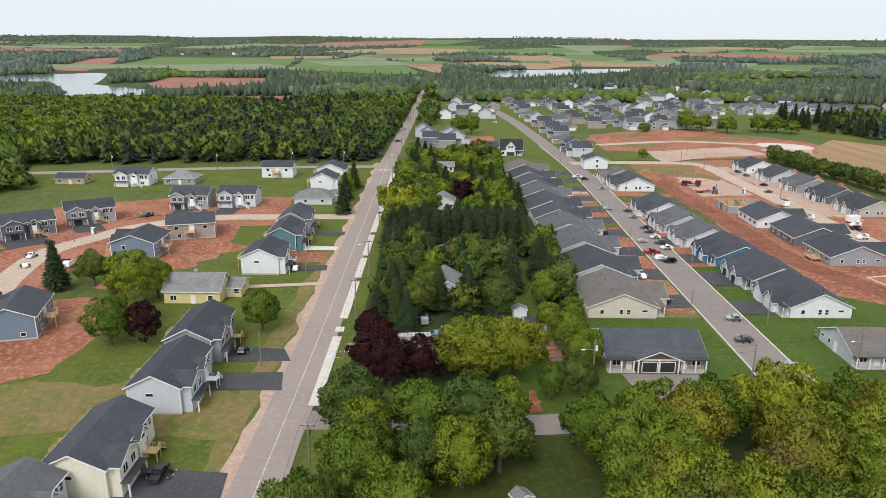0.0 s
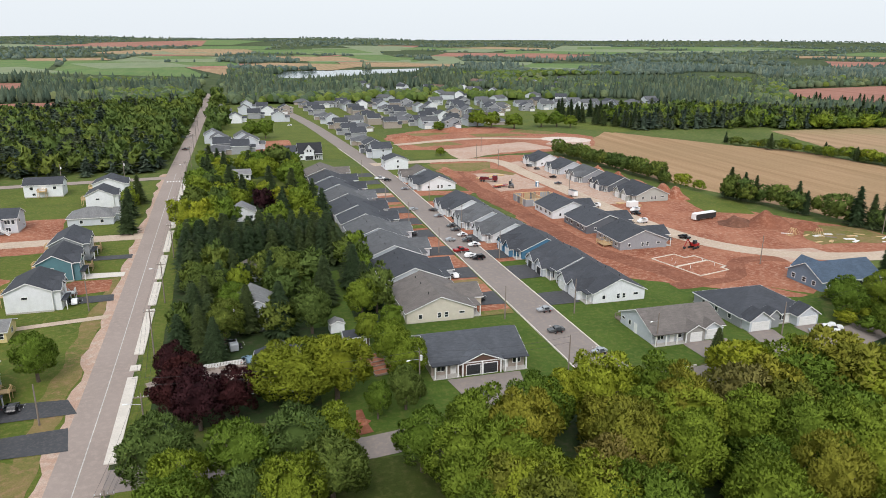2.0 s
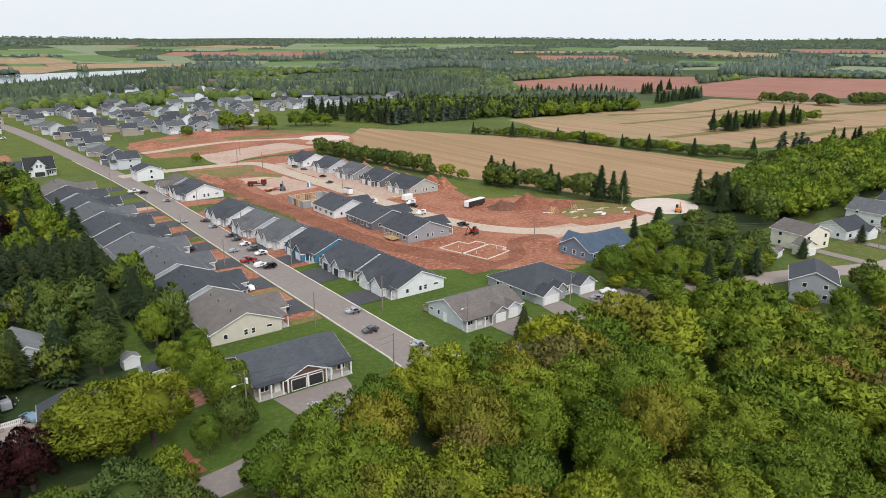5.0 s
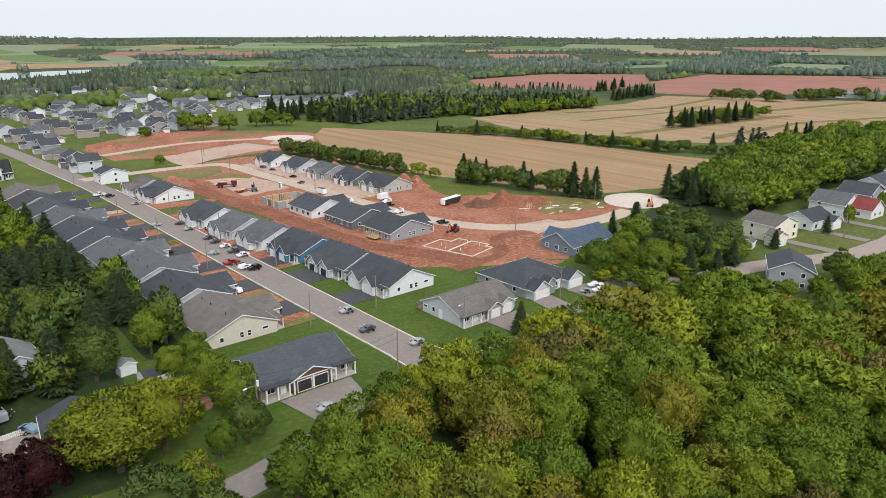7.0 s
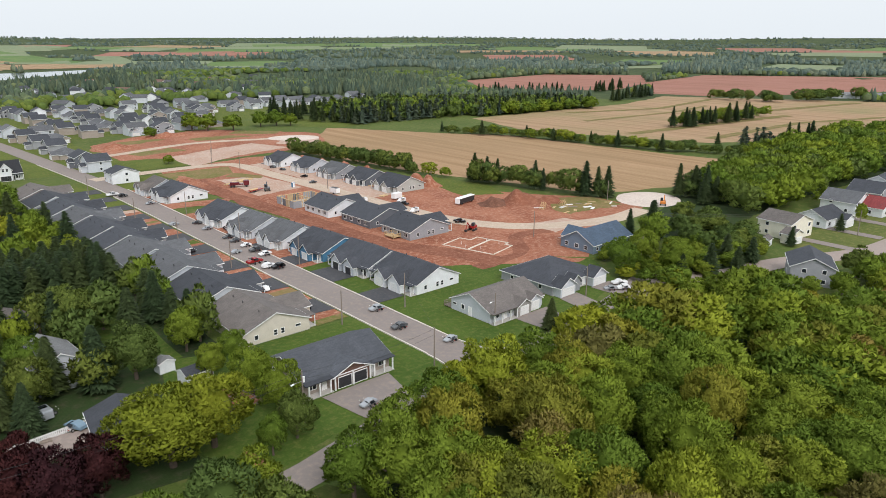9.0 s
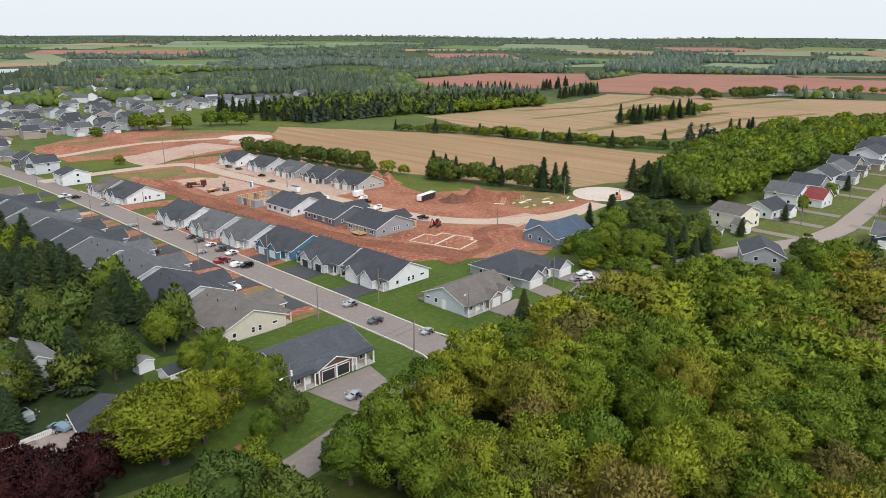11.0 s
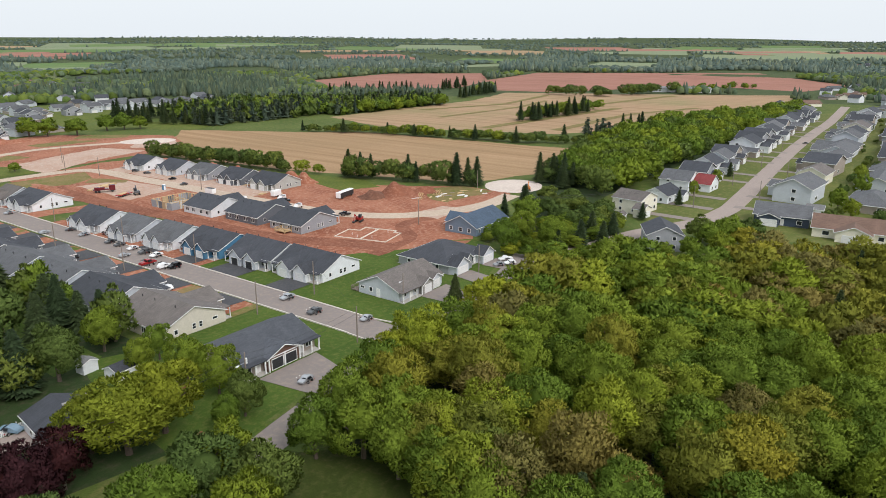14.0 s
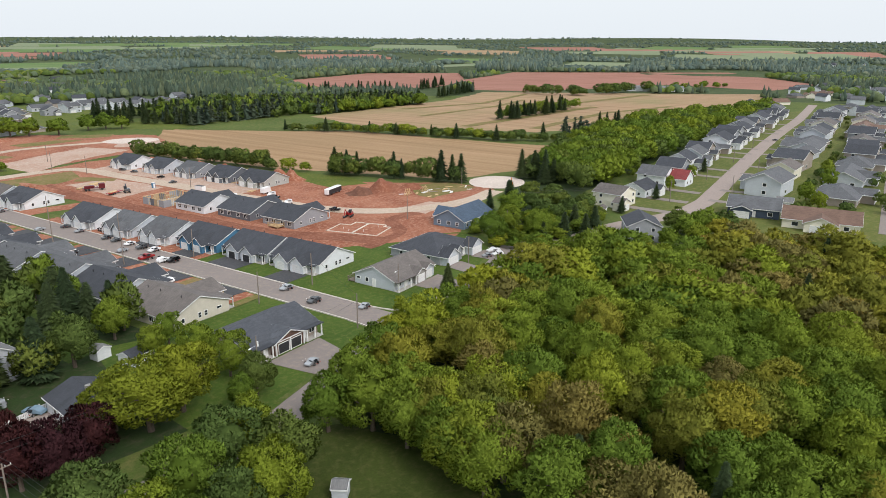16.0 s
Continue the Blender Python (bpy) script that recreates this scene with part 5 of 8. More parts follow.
simple_house(pose(174.5, 98.5, 0, 0, 0, 28), 13, 11, 5.2, 2.6, "x", "siding_grey", "roof_charcoal", "grey two-storey house at the edge of the wood", group="")
simple_house(pose(0.4, 203, 0, 0, 0, 8), 8, 6.5, 2.6, 1.8, "y", "siding_light_grey", "roof_taupe", "low grey outbuilding before the tall spruces", group="")
simple_house(pose(0.5, 353, 0, 0, 0, 4), 9, 6, 2.8, 1.8, "x", "siding_white", "roof_pale_grey", "small white house between dark trees", group="")
# Older suburb along the eastern street.
simple_house(pose(217, 124, 0, 0, 0, -8), 13, 12, 5.4, 2.4, "y", "siding_cream", "roof_taupe", "cream house with taupe roof beside the eastern street", front=(6, 4, -8), group="older suburb houses")
simple_house(pose(242, 122, 0, 0, 0, -5), 14, 11, 3.2, 2.8, "x", "siding_white", "roof_charcoal", "white bungalow with dark hipped roof", front=(6, 4, 3), group="older suburb houses")
simple_house(pose(270, 124, 0, 0, 0, -3), 13, 13, 4.6, 3.4, "y", "siding_white", "roof_grey", "white house with grey roof and a dark red front wing", front=None, group="older suburb houses")
red_wing = empty("house_wing", pose(273, 114, 0, 0, 0, -3), "low front wing with a dark red roof", "house", "older suburb houses")
volume(red_wing, 0, 0, 11, 9, 3.4, 3.4, "y", "siding_white", "roof_red", z0=0.1)
openings(red_wing, wall_spots(0, 0, 11, 9, 0.1), [("win", "S", -2.4, 0.9, 1.4, 1.2), ("win", "S", 2.2, 0.9, 1.4, 1.2), ("win", "W", 0, 0.9, 1.2, 1.2)])
TOWN = {}
TOWN_SPOTS = []


def town_house(kind, x, y, turn, group="older suburb houses"):
    """One of a few kinds of house; built once, then copied."""
    m = pose(x, y, hgt(x, y), 0, 0, turn)
    far = group != "older suburb houses"
    if not far:
        m = m @ Matrix.Diagonal((1.28, 1.2, 1.1, 1))
    bare = far and math.hypot(x, y) > 740
    key = (kind, far, bare)
    if key in TOWN:
        c = copy_thing(TOWN[key], m)
        c["group"] = group
        return
    w, d, h, rise, axis, wall, roof, label, hip, front = {
        "grey2": (13, 10, 5.4, 2.8, "x", "siding_light_grey", "roof_grey", "grey two-storey house with gabled garage wing", False, (6, 4, -3)),
        "white2": (12, 10, 5.2, 2.8, "x", "siding_white", "roof_charcoal", "white two-storey house with charcoal roof", False, (5.5, 4, 3)),
        "navy": (14, 10, 3.2, 3.0, "x", "siding_navy", "roof_grey", "navy blue cottage with grey gabled roof", False, (5, 3, -3)),
        "brown": (19, 11, 3.0, 3.0, "x", "siding_cream", "roof_brown", "wide cream bungalow with brown roof", False, (8, 4, 0)),
        "hip": (15, 11, 3.0, 2.8, "x", "siding_taupe", "roof_grey", "taupe bungalow with hipped grey roof", True, (6, 4, 3)),
        "cream": (13, 10, 4.8, 2.6, "x", "siding_cream", "roof_taupe", "cream split-level house with taupe roof", False, (6, 2, -3)),
        "dark": (13, 10, 4.8, 3.0, "y", "siding_grey", "roof_charcoal", "grey gabled house with charcoal roof", False, (5, 4, 3)),
        "wide": (18, 11, 3.0, 2.8, "x", "siding_light_grey", "roof_grey", "long pale grey bungalow with grey roof", False, (7, 4, 2)),
        "tan2": (12, 10, 5.2, 2.8, "y", "siding_taupe", "roof_charcoal", "taupe two-storey house with charcoal roof", False, (5.5, 4, -2)),
    }[kind]
    TOWN[key] = simple_house(m, w, d, h, rise, axis, wall, roof, label, hip, front, group, False, far, bare)


rnd_town = random.Random(21)
for n_ in range(17):
    town_house(("dark", "white2", "grey2", "tan2", "hip", "white2", "dark")[n_ % 7], 294 + n_ * 21, 124 + n_ * 0.7 + rnd_town.uniform(-1, 1), rnd_town.uniform(-4, 4))
for n_, k_ in enumerate(("navy", "grey2", "cream", "tan2", "wide", "wide", "hip", "grey2", "white2", "hip", "cream", "wide", "tan2", "grey2", "hip", "white2")):
    if k_ == "navy":
        town_house(k_, 231, 73.5, -84)
        continue
    town_house(k_, (234, 277, 320, 350, 386)[n_] if n_ < 5 else 416 + (n_ - 5) * 23, 75.5 + n_ * 0.9, 176 + rnd_town.uniform(-4, 4))
for r_, (y_, x0_) in enumerate(((43, 232),)):
    for n_ in range(16 - r_ * 13):
        if n_ == 0:
            town_house("brown", 224, 50, -84)
            continue
        k_ = ("brown", "hip", "wide", "hip")[n_] if r_ == 0 and n_ < 4 else rnd_town.choice(("wide", "hip", "grey2", "cream", "white2", "dark", "brown", "tan2"))
        town_house(k_, x0_ + n_ * (44 if n_ < 4 and r_ == 0 else 25) + (57 if n_ > 3 else 0) + rnd_town.uniform(-2, 2), y_ + 4 + n_ * 1.2 + rnd_town.uniform(-2, 2), (180 if r_ % 2 else 0) + rnd_town.uniform(-4, 4))
patch("lawn", [(196, 104), (206, 118), (300, 121), (460, 126), (640, 134), (700, 118), (690, 40), (420, 20), (215, 22), (205, 62)], 0.05, "suburb_grass", "olive lawns of the older suburb", 1.5, 6)
strip("road_back", [(225, 28), (400, 34), (640, 44)], -4, 4, 0.15, "asphalt_street", "second street of the older suburb")
# Far housing estate at the end of the middle street.
for x_, y_ in ((69, 708), (70, 675), (71, 641), (72, 603), (73, 568), (75, 537), (76, 505), (78, 480), (78, 455)):
    town_house(rnd_town.choice(("grey2", "dark", "tan2", "hip")), x_, y_, -90, "far estate houses")
for x_, y_ in ((9, 655), (25, 680), (34, 596), (-12, 625), (28, 645), (1, 592), (16, 622), (-10, 660), (12, 700)):
    town_house(rnd_town.choice(("grey2", "dark", "white2")), x_, y_, 90, "far estate houses")
for n_ in range(8):
    town_house(rnd_town.choice(("grey2", "dark", "tan2", "hip")), 104 - n_ * 0.3, 560 + n_ * 22, 90, "far estate houses")
    town_house(rnd_town.choice(("grey2", "dark", "tan2", "wide")), 137 - n_ * 0.3, 545 + n_ * 22, -90, "far estate houses")
for n_ in range(6):
    town_house(rnd_town.choice(("grey2", "dark", "hip", "white2")), 163 + rnd_town.uniform(-3, 3), 552 + n_ * 24, 90, "far estate houses")
    town_house(rnd_town.choice(("grey2", "dark", "hip", "wide")), 190 + n_ * 3, 556 + n_ * 24, -90, "far estate houses")
    town_house(rnd_town.choice(("grey2", "dark", "hip", "wide")), 222 + n_ * 5, 606 + n_ * 20, 0, "far estate houses")
for x_, y_ in ((279, 679), (265, 636), (288, 645), (310, 662), (330, 672), (328, 648), (354, 682), (352, 650), (376, 674), (374, 650), (398, 673), (388, 640), (412, 650), (420, 676), (87, 548), (88, 522), (66, 740), (85, 708), (240, 640), (252, 668), (164, 700), (196, 708), (226, 712), (140, 528), (158, 528)):
    town_house(rnd_town.choice(("grey2", "wide", "hip", "dark")), x_, y_, rnd_town.uniform(-10, 10), "far estate houses")
for x_, y_ in ((-12, 430), (-8, 448), (2, 436), (8, 452), (-10, 466), (4, 470), (-14, 484)):
    town_house(rnd_town.choice(("grey2", "dark", "hip")), x_, y_, 90, "houses beside the main road")
for x_, y_ in ((-62, 507), (-67, 549), (-71, 469), (-252, 699), (-195, 690), (-166, 671), (-138, 674), (-345, 592), (-48, 620), (-52, 660)):
    town_house(rnd_town.choice(("white2", "grey2", "hip")), x_, y_, 80, "houses among the western woods")
for x_, y_ in ((1182, 1084), (1202, 1070), (1449, 771), (222, 1009), (241, 1008), (287, 901), (242, 906), (-795, 1825), (-736, 2055), (-665, 2079), (-598, 2099)):
    town_house("white2", x_, y_, rnd_town.uniform(0, 90), "far farm buildings")
# Scattered town beyond the estate, and the suburb's far end on the hillside.
for n_ in range(34):
    a_, r_ = radians(rnd_town.uniform(7, 26)), rnd_town.uniform(790, 1180)
    TOWN_SPOTS.append((r_ * math.sin(a_), r_ * math.cos(a_)))
for n_ in range(30):
    TOWN_SPOTS.append((rnd_town.uniform(650, 1080), rnd_town.uniform(50, 175)))
for n_ in range(16):
    a_, r_ = radians(rnd_town.uniform(81, 92)), rnd_town.uniform(1500, 1850)
    TOWN_SPOTS.append((r_ * math.sin(a_), r_ * math.cos(a_)))
for x_, y_ in TOWN_SPOTS:
    town_house(rnd_town.choice(("white2", "grey2", "brown", "wide", "hip", "white2")), x_, y_, rnd_town.uniform(0, 180), "scattered far houses")
for x_, y_ in ((44, 655), (118, 690), (150, 690), (100, 705), (176, 655), (182, 600), (205, 665), (242, 700), (298, 690), (318, 640), (342, 662), (364, 660), (296, 664), (112, 535), (176, 536), (200, 540), (128, 565), (150, 575)):
    town_house(rnd_town.choice(("grey2", "white2", "hip", "dark", "tan2")), x_, y_, rnd_town.choice((0, 90, -90)) + rnd_town.uniform(-8, 8), "far estate houses")
# Long pale farm sheds behind the stubble.
for x_, y_, w_ in ((852, 325, 46), (862, 300, 40)):
    shed_ = empty("farm_shed", pose(x_, y_, 0, 0, 0, -62), "long white farm shed with low roof", "shed", "farm sheds")
    volume(shed_, 0, 0, w_, 14, 4.5, 2.2, "x", "siding_white", "roof_pale_grey")

# Small outbuildings.
shed_ = empty("garden_shed", pose(11.5, 87.5, 0, 0, 0, 30), "small grey garden shed with pale metal roof on the lawn", "shed")
volume(shed_, 0, 0, 2.6, 2.2, 1.9, 0.7, "y", "siding_light_grey", "roof_pale_grey", over=0.15)
shed_ = empty("garden_shed", pose(199, 122, 0, 0, 0, 10), "small white garden shed beside the cream house", "shed")
volume(shed_, 0, 0, 4, 3, 2.2, 1.0, "x", "siding_white", "roof_taupe", over=0.2)
shed_ = empty("garden_shed", pose(21.5, 152, 0, 0, 0, 5), "white garden shed with dark roof in the back garden", "shed")
volume(shed_, 0, 0, 5.5, 4, 2.3, 0.9, "x", "siding_white", "roof_charcoal", over=0.2)
shed_ = empty("garden_shed", pose(18.5, 160, 0, 0, 0, 5), "small white shed between trees", "shed")
volume(shed_, 0, 0, 3.2, 2.6, 2.2, 0.7, "y", "siding_white", "roof_pale_grey", over=0.15)
shed_ = empty("garden_shed", pose(251, 66, 0, 0, 0, 5), "small white garage with pale roof beside the navy cottage", "shed")
volume(shed_, 0, 0, 5, 6, 2.5, 1.4, "y", "siding_white", "roof_pale_grey", over=0.25)


# ---- trees ----
def ball(n=1):
    """A rounded ball of triangles."""
    bm = bmesh.new()
    bmesh.ops.create_icosphere(bm, subdivisions=n, radius=1.0)
    v = np.array([tuple(p.co) for p in bm.verts])
    f = np.array([[p.index for p in q.verts] for q in bm.faces])
    bm.free()
    return v, f


BALLS = ball(2), ball(1)


def unit(v):
    return v / (np.linalg.norm(v, axis=1)[:, None] + 1e-9)


def leaf_cards(rng, centres, out, size, shade):
    """Small pointed leaf sprays at the centres, reaching out and up. shade: the way that each one's light falls."""
    n = len(centres)
    nor = unit(out + rng.normal(0, 0.5, (n, 3)) + (0, 0, 0.45))
    s = size * rng.uniform(0.55, 1.45, (n, 1))
    tip = unit(out * 0.7 + rng.normal(0, 0.5, (n, 3)) + (0, 0, 0.55))
    side = unit(np.cross(nor, tip))
    a, b = tip * s * 1.25, side * s * rng.uniform(0.45, 0.8, (n, 1))
    v = np.stack([centres - a * 0.55 - b, centres - a * 0.55 + b, centres + a], 1).reshape(-1, 3)
    return v, np.arange(3 * n).reshape(-1, 3), np.repeat(unit(shade + nor * 0.15), 3, 0)


def joined(chunks):
    verts, faces, normals, base = [], [], [], 0
    for v, f, n in chunks:
        verts.append(v)
        faces.append(f + base)
        normals.append(n)
        base += len(v)
    return np.concatenate(verts), np.concatenate(faces), np.concatenate(normals)


def broadleaf(seed, n, size, height=11.0, radius=4.2, k=46, thin=0.0):
    """Crown of a broad tree: boughs of leaf sprays that bulge from a domed outline, with dark hollows between them."""
    rng = np.random.default_rng(seed)
    mid, tall = height * 0.53, height * 0.45
    lean = rng.uniform(-0.12, 0.12, 2) * radius
    i = np.arange(k)
    z = 1 - (i + 0.5) / k * 1.62
    a = i * 2.39996 + rng.normal(0, 0.25, k)
    ring = np.sqrt(np.maximum(0, 1 - z * z))
    dirs = unit(np.stack([np.cos(a) * ring, np.sin(a) * ring, z], 1) + rng.normal(0, 0.1, (k, 3)))
    swell = 1 + 0.16 * np.sin(dirs @ rng.normal(0, 2.2, 3) + rng.uniform(0, 6)) + rng.uniform(-0.27, 0.08, k)
    r = radius * rng.uniform(0.22, 0.38, k) * (30 / k) ** 0.4
    base = dirs * np.array([radius, radius, tall]) * swell[:, None] * 0.84 + (0, 0, mid)
    base[:, :2] += lean * np.maximum(0, dirs[:, 2:3])
    core_v, core_f = BALLS[0 if n > 3000 else 1]
    core = core_v * np.array([radius, radius, tall]) * (0.54 - 0.08 * thin) * (1 + 0.12 * np.sin(core_v @ rng.normal(0, 4, 3)))[:, None] + (0, 0, mid)
    chunks = [(core, core_f, core_v)]
    total = (r * r).sum()
    for c, d0, rr in zip(base, dirs, r):
        m = max(2, int(n * rr * rr / total))
        d = unit(rng.normal(0, 1, (m, 3)) + d0 * 0.75 + (0, 0, 0.25))
        at = c + d * (rr * rng.uniform(0.72, 1.16 + 0.2 * thin, m))[:, None] * np.array([1.1, 1.1, 0.85])
        chunks.append(leaf_cards(rng, at, d, size, d * 0.62 + d0 * 0.55))
    return joined(chunks)


def spruce(seed, n, size, height=13.0, radius=2.6):
    """A narrow conifer: tiers of drooping sprays round a dark core."""
    rng = np.random.default_rng(seed)
    m = 7
    ring = [(0.62, 0.1), (0.5, 0.35), (0.03, 0.97)]
    v, f = [], []
    for rr, zz in ring:
        for i in range(m):
            a = 2 * math.pi * i / m
            v.append((math.cos(a) * rr * radius, math.sin(a) * rr * radius, zz * height))
    for j in range(len(ring) - 1):
        for i in range(m):
            p, q = j * m + i, j * m + (i + 1) % m
            f += [(p, q, q + m), (p, q + m, p + m)]
    chunks = [(np.array(v), np.array(f), unit(np.array(v) * (1, 1, 0) + (0, 0, 0.4)))]
    t = rng.uniform(0.05, 1.0, n) ** 0.85
    a = rng.uniform(0, 2 * math.pi, n)
    tier = 0.66 + 0.34 * np.abs(np.sin(t * 34 + np.sin(a * 3 + seed) * 0.8))
    r = radius * (1 - t) ** 0.85 * tier * rng.uniform(0.6, 1.12, n) + 0.06
    c = np.stack([np.cos(a) * r, np.sin(a) * r, t * height], 1)
    out = np.stack([np.cos(a), np.sin(a), rng.uniform(-0.5, 0.1, n)], 1)
    side = np.stack([-np.sin(a), np.cos(a), rng.uniform(-0.25, 0.25, n)], 1)
    s = size * rng.uniform(0.7, 1.4, (n, 1)) * (1.15 - 0.65 * t[:, None])
    spray = np.stack([c - out * s * 0.6 - side * s * 0.55, c - out * s * 0.6 + side * s * 0.55, c + out * s * 1.1], 1).reshape(-1, 3)
    sn = unit(np.stack([np.cos(a), np.sin(a), rng.uniform(0.1, 1.2, n)], 1))
    chunks.append((spray, np.arange(3 * n).reshape(-1, 3), np.repeat(sn, 3, 0)))
    return joined(chunks)


def leaf_mesh(name, v, f, normals, material, tone=None):
    """A mesh of leaf triangles. tone: a cast for each vertex's tree, where many stand in one mesh."""
    v, normals = np.asarray(v), np.asarray(normals)
    geo = np.cross(v[f[:, 1]] - v[f[:, 0]], v[f[:, 2]] - v[f[:, 0]])
    wrong = (geo * normals[f].sum(1)).sum(1) < 0
    f = np.where(wrong[:, None], f[:, ::-1], f)
    me = bpy.data.meshes.new(name)
    me.vertices.add(len(v))
    me.vertices.foreach_set("co", np.asarray(v, np.float32).ravel())
    me.loops.add(f.size)
    me.loops.foreach_set("vertex_index", f.astype(np.int32).ravel())
    me.polygons.add(len(f))
    me.polygons.foreach_set("loop_start", np.arange(len(f), dtype=np.int32) * 3)
    me.update(calc_edges=True)
    own = me.attributes.new("custom_normal", "FLOAT_VECTOR", "POINT")
    own.data.foreach_set("vector", np.asarray(normals, np.float32).ravel())
    if tone is not None:
        me.attributes.new("tone", "FLOAT", "POINT").data.foreach_set("value", np.asarray(tone, np.float32))
    me.materials.append(MATS[material])
    return me


def trunk_mesh(name, height, r, limbs, seed, reach):
    rnd = random.Random(seed)
    bm = bmesh.new()
    add_rod(bm, (0, 0, -0.2), (0.1, 0, height * 0.3), r * 1.25, r, 6)
    add_rod(bm, (0.1, 0, height * 0.3), (0, 0.15, height * 0.7), r, r * 0.45, 5)
    for i in range(limbs):
        a = i * 2.4 + rnd.uniform(-0.3, 0.3)
        z = height * rnd.uniform(0.25, 0.5)
        add_rod(bm, (0, 0, z), (math.cos(a) * reach * 0.7, math.sin(a) * reach * 0.7, z + height * rnd.uniform(0.16, 0.3)), r * 0.5, r * 0.14, 4)
    me = bpy.data.meshes.new(name)
    bm.to_mesh(me)
    bm.free()
    me.materials.append(MATS["bark"])
    return me


BROAD = [broadleaf(11 + i, 9000, 0.18, k=42 + 6 * i) for i in range(6)]
BROAD_THIN = [broadleaf(91 + i, 6400, 0.19, k=60, thin=1.0) for i in range(3)]
BROAD_FINE = [broadleaf(21 + i, 2300, 0.36, k=42) for i in range(5)]
BROAD_MID = [broadleaf(31 + i, 1500, 0.46, k=36) for i in range(4)]
BROAD_HALF = [broadleaf(81 + i, 950, 0.52, k=26) for i in range(5)]
BROAD_LOW = [broadleaf(41 + i, 150, 1.5, k=14) for i in range(4)]
SPRUCE = [spruce(51 + i, 1900, 0.75) for i in range(3)]
SPRUCE_MID = [spruce(61 + i, 620, 1.2) for i in range(3)]
BROAD_TINY = [broadleaf(141 + i, 80, 1.8, k=10) for i in range(5)]
SPRUCE_TINY = [spruce(151 + i, 50, 2.5) for i in range(4)]
SPRUCE_LOW = [spruce(71 + i, 110, 2.1) for i in range(3)]
TRUNKS = [trunk_mesh("trunk", 10.5, 0.3, 6, 5 + i, 4.0) for i in range(2)]
STEM = trunk_mesh("trunk", 12, 0.22, 0, 3, 1)
CROWNS = {}
LOOKS = {"leaf_maple": "leafy green maple tree with a full rounded crown", "leaf_hedge": "deep green garden tree with a dense crown", "leaf_light": "light green broadleaf tree in spring leaf", "leaf_yellow": "yellow-green maple tree with spreading crown",
         "leaf_olive": "olive-green tree just coming into leaf", "leaf_brown": "brownish budding tree with thin leaves", "leaf_maroon": "dark maroon-leaved ornamental maple tree", "leaf_spruce": "dark green spruce tree with pointed top"}
rnd_tree = random.Random(77)


def tree(x, y, kind="leaf_maple", height=11.0, radius=4.2, near=True, group="", label=""):
    conifer = kind == "leaf_spruce"
    pool = (SPRUCE if near else SPRUCE_MID) if conifer else ((BROAD_THIN if kind == "leaf_brown" else BROAD) if near else BROAD_MID)
    n = rnd_tree.randrange(len(pool))
    key = (conifer, near, n, kind)
    if key not in CROWNS:
        CROWNS[key] = leaf_mesh("crown", *pool[n], kind)
    h0, r0 = (13.0, 2.6) if conifer else (11.0, 4.2)
    t = empty("spruce_tree" if conifer else "tree", Matrix.LocRotScale((x, y, hgt(x, y)), Euler((0, 0, rnd_tree.uniform(0, 6.28))), (radius / r0, radius / r0, height / h0)), label or LOOKS[kind], "tree", group)
    shared("trunk", STEM if conifer else TRUNKS[n % 2], t, Matrix())
    shared("crown", CROWNS[key], t, Matrix())
    return t


def scatter(poly, spacing, seed, keep=lambda x, y: True):
    """Points over an outline, on a shaken grid."""
    rnd = random.Random(seed)
    xs, ys = [p[0] for p in poly], [p[1] for p in poly]
    out = []
    y = min(ys)
    while y < max(ys):
        x = min(xs)
        while x < max(xs):
            px, py = x + rnd.uniform(-0.4, 0.4) * spacing, y + rnd.uniform(-0.4, 0.4) * spacing
            if inside(px, py, poly) and keep(px, py):
                out.append((px, py))
            x += spacing
        y += spacing * 0.87
    return out


def wood(name, label, spots, shapes, material, scale, spread, seed, category="woodland"):
    """Many trees as one piece of woodland. shapes: verts and faces; scale: height and radius factors."""
    rng = np.random.default_rng(seed)
    chunks, tone = [], []
    for x, y in spots:
        v, f, nn = shapes[rng.integers(len(shapes))]
        a, k = rng.uniform(0, 6.28), rng.uniform(1 - spread, 1 + spread)
        c, s = math.cos(a), math.sin(a)
        kr, kz = scale[1] * rng.uniform(0.85, 1.15) * k, scale[0] * k
        w = np.stack([(v[:, 0] * c - v[:, 1] * s) * kr + x, (v[:, 0] * s + v[:, 1] * c) * kr + y, v[:, 2] * kz + hgt(x, y)], 1)
        tone.append(np.full(len(v), rng.uniform()))
        chunks.append((w, f, np.stack([nn[:, 0] * c - nn[:, 1] * s, nn[:, 0] * s + nn[:, 1] * c, nn[:, 2]], 1)))
    if chunks:
        tagged(new(name, leaf_mesh(name, *joined(chunks), material, np.concatenate(tone))), label, category, "", "stuff")


# ---- planting ----
rnd_place = random.Random(5)
NEAR_KINDS = ["leaf_maple"] * 7 + ["leaf_light"] * 4 + ["leaf_olive"] * 3 + ["leaf_brown"] * 1
# The wood under the camera: the nearest stretch tree by tree, the rest as one wood.
WOOD = [(40, 100), (56, 106), (70, 104), (82, 109), (102, 113), (128, 110), (150, 104), (164, 96), (158, 84), (164, 60), (172, 30), (186, 0), (165, -70), (60, -40), (22, 40), (23, 74), (28, 93)]
rest_ = {}
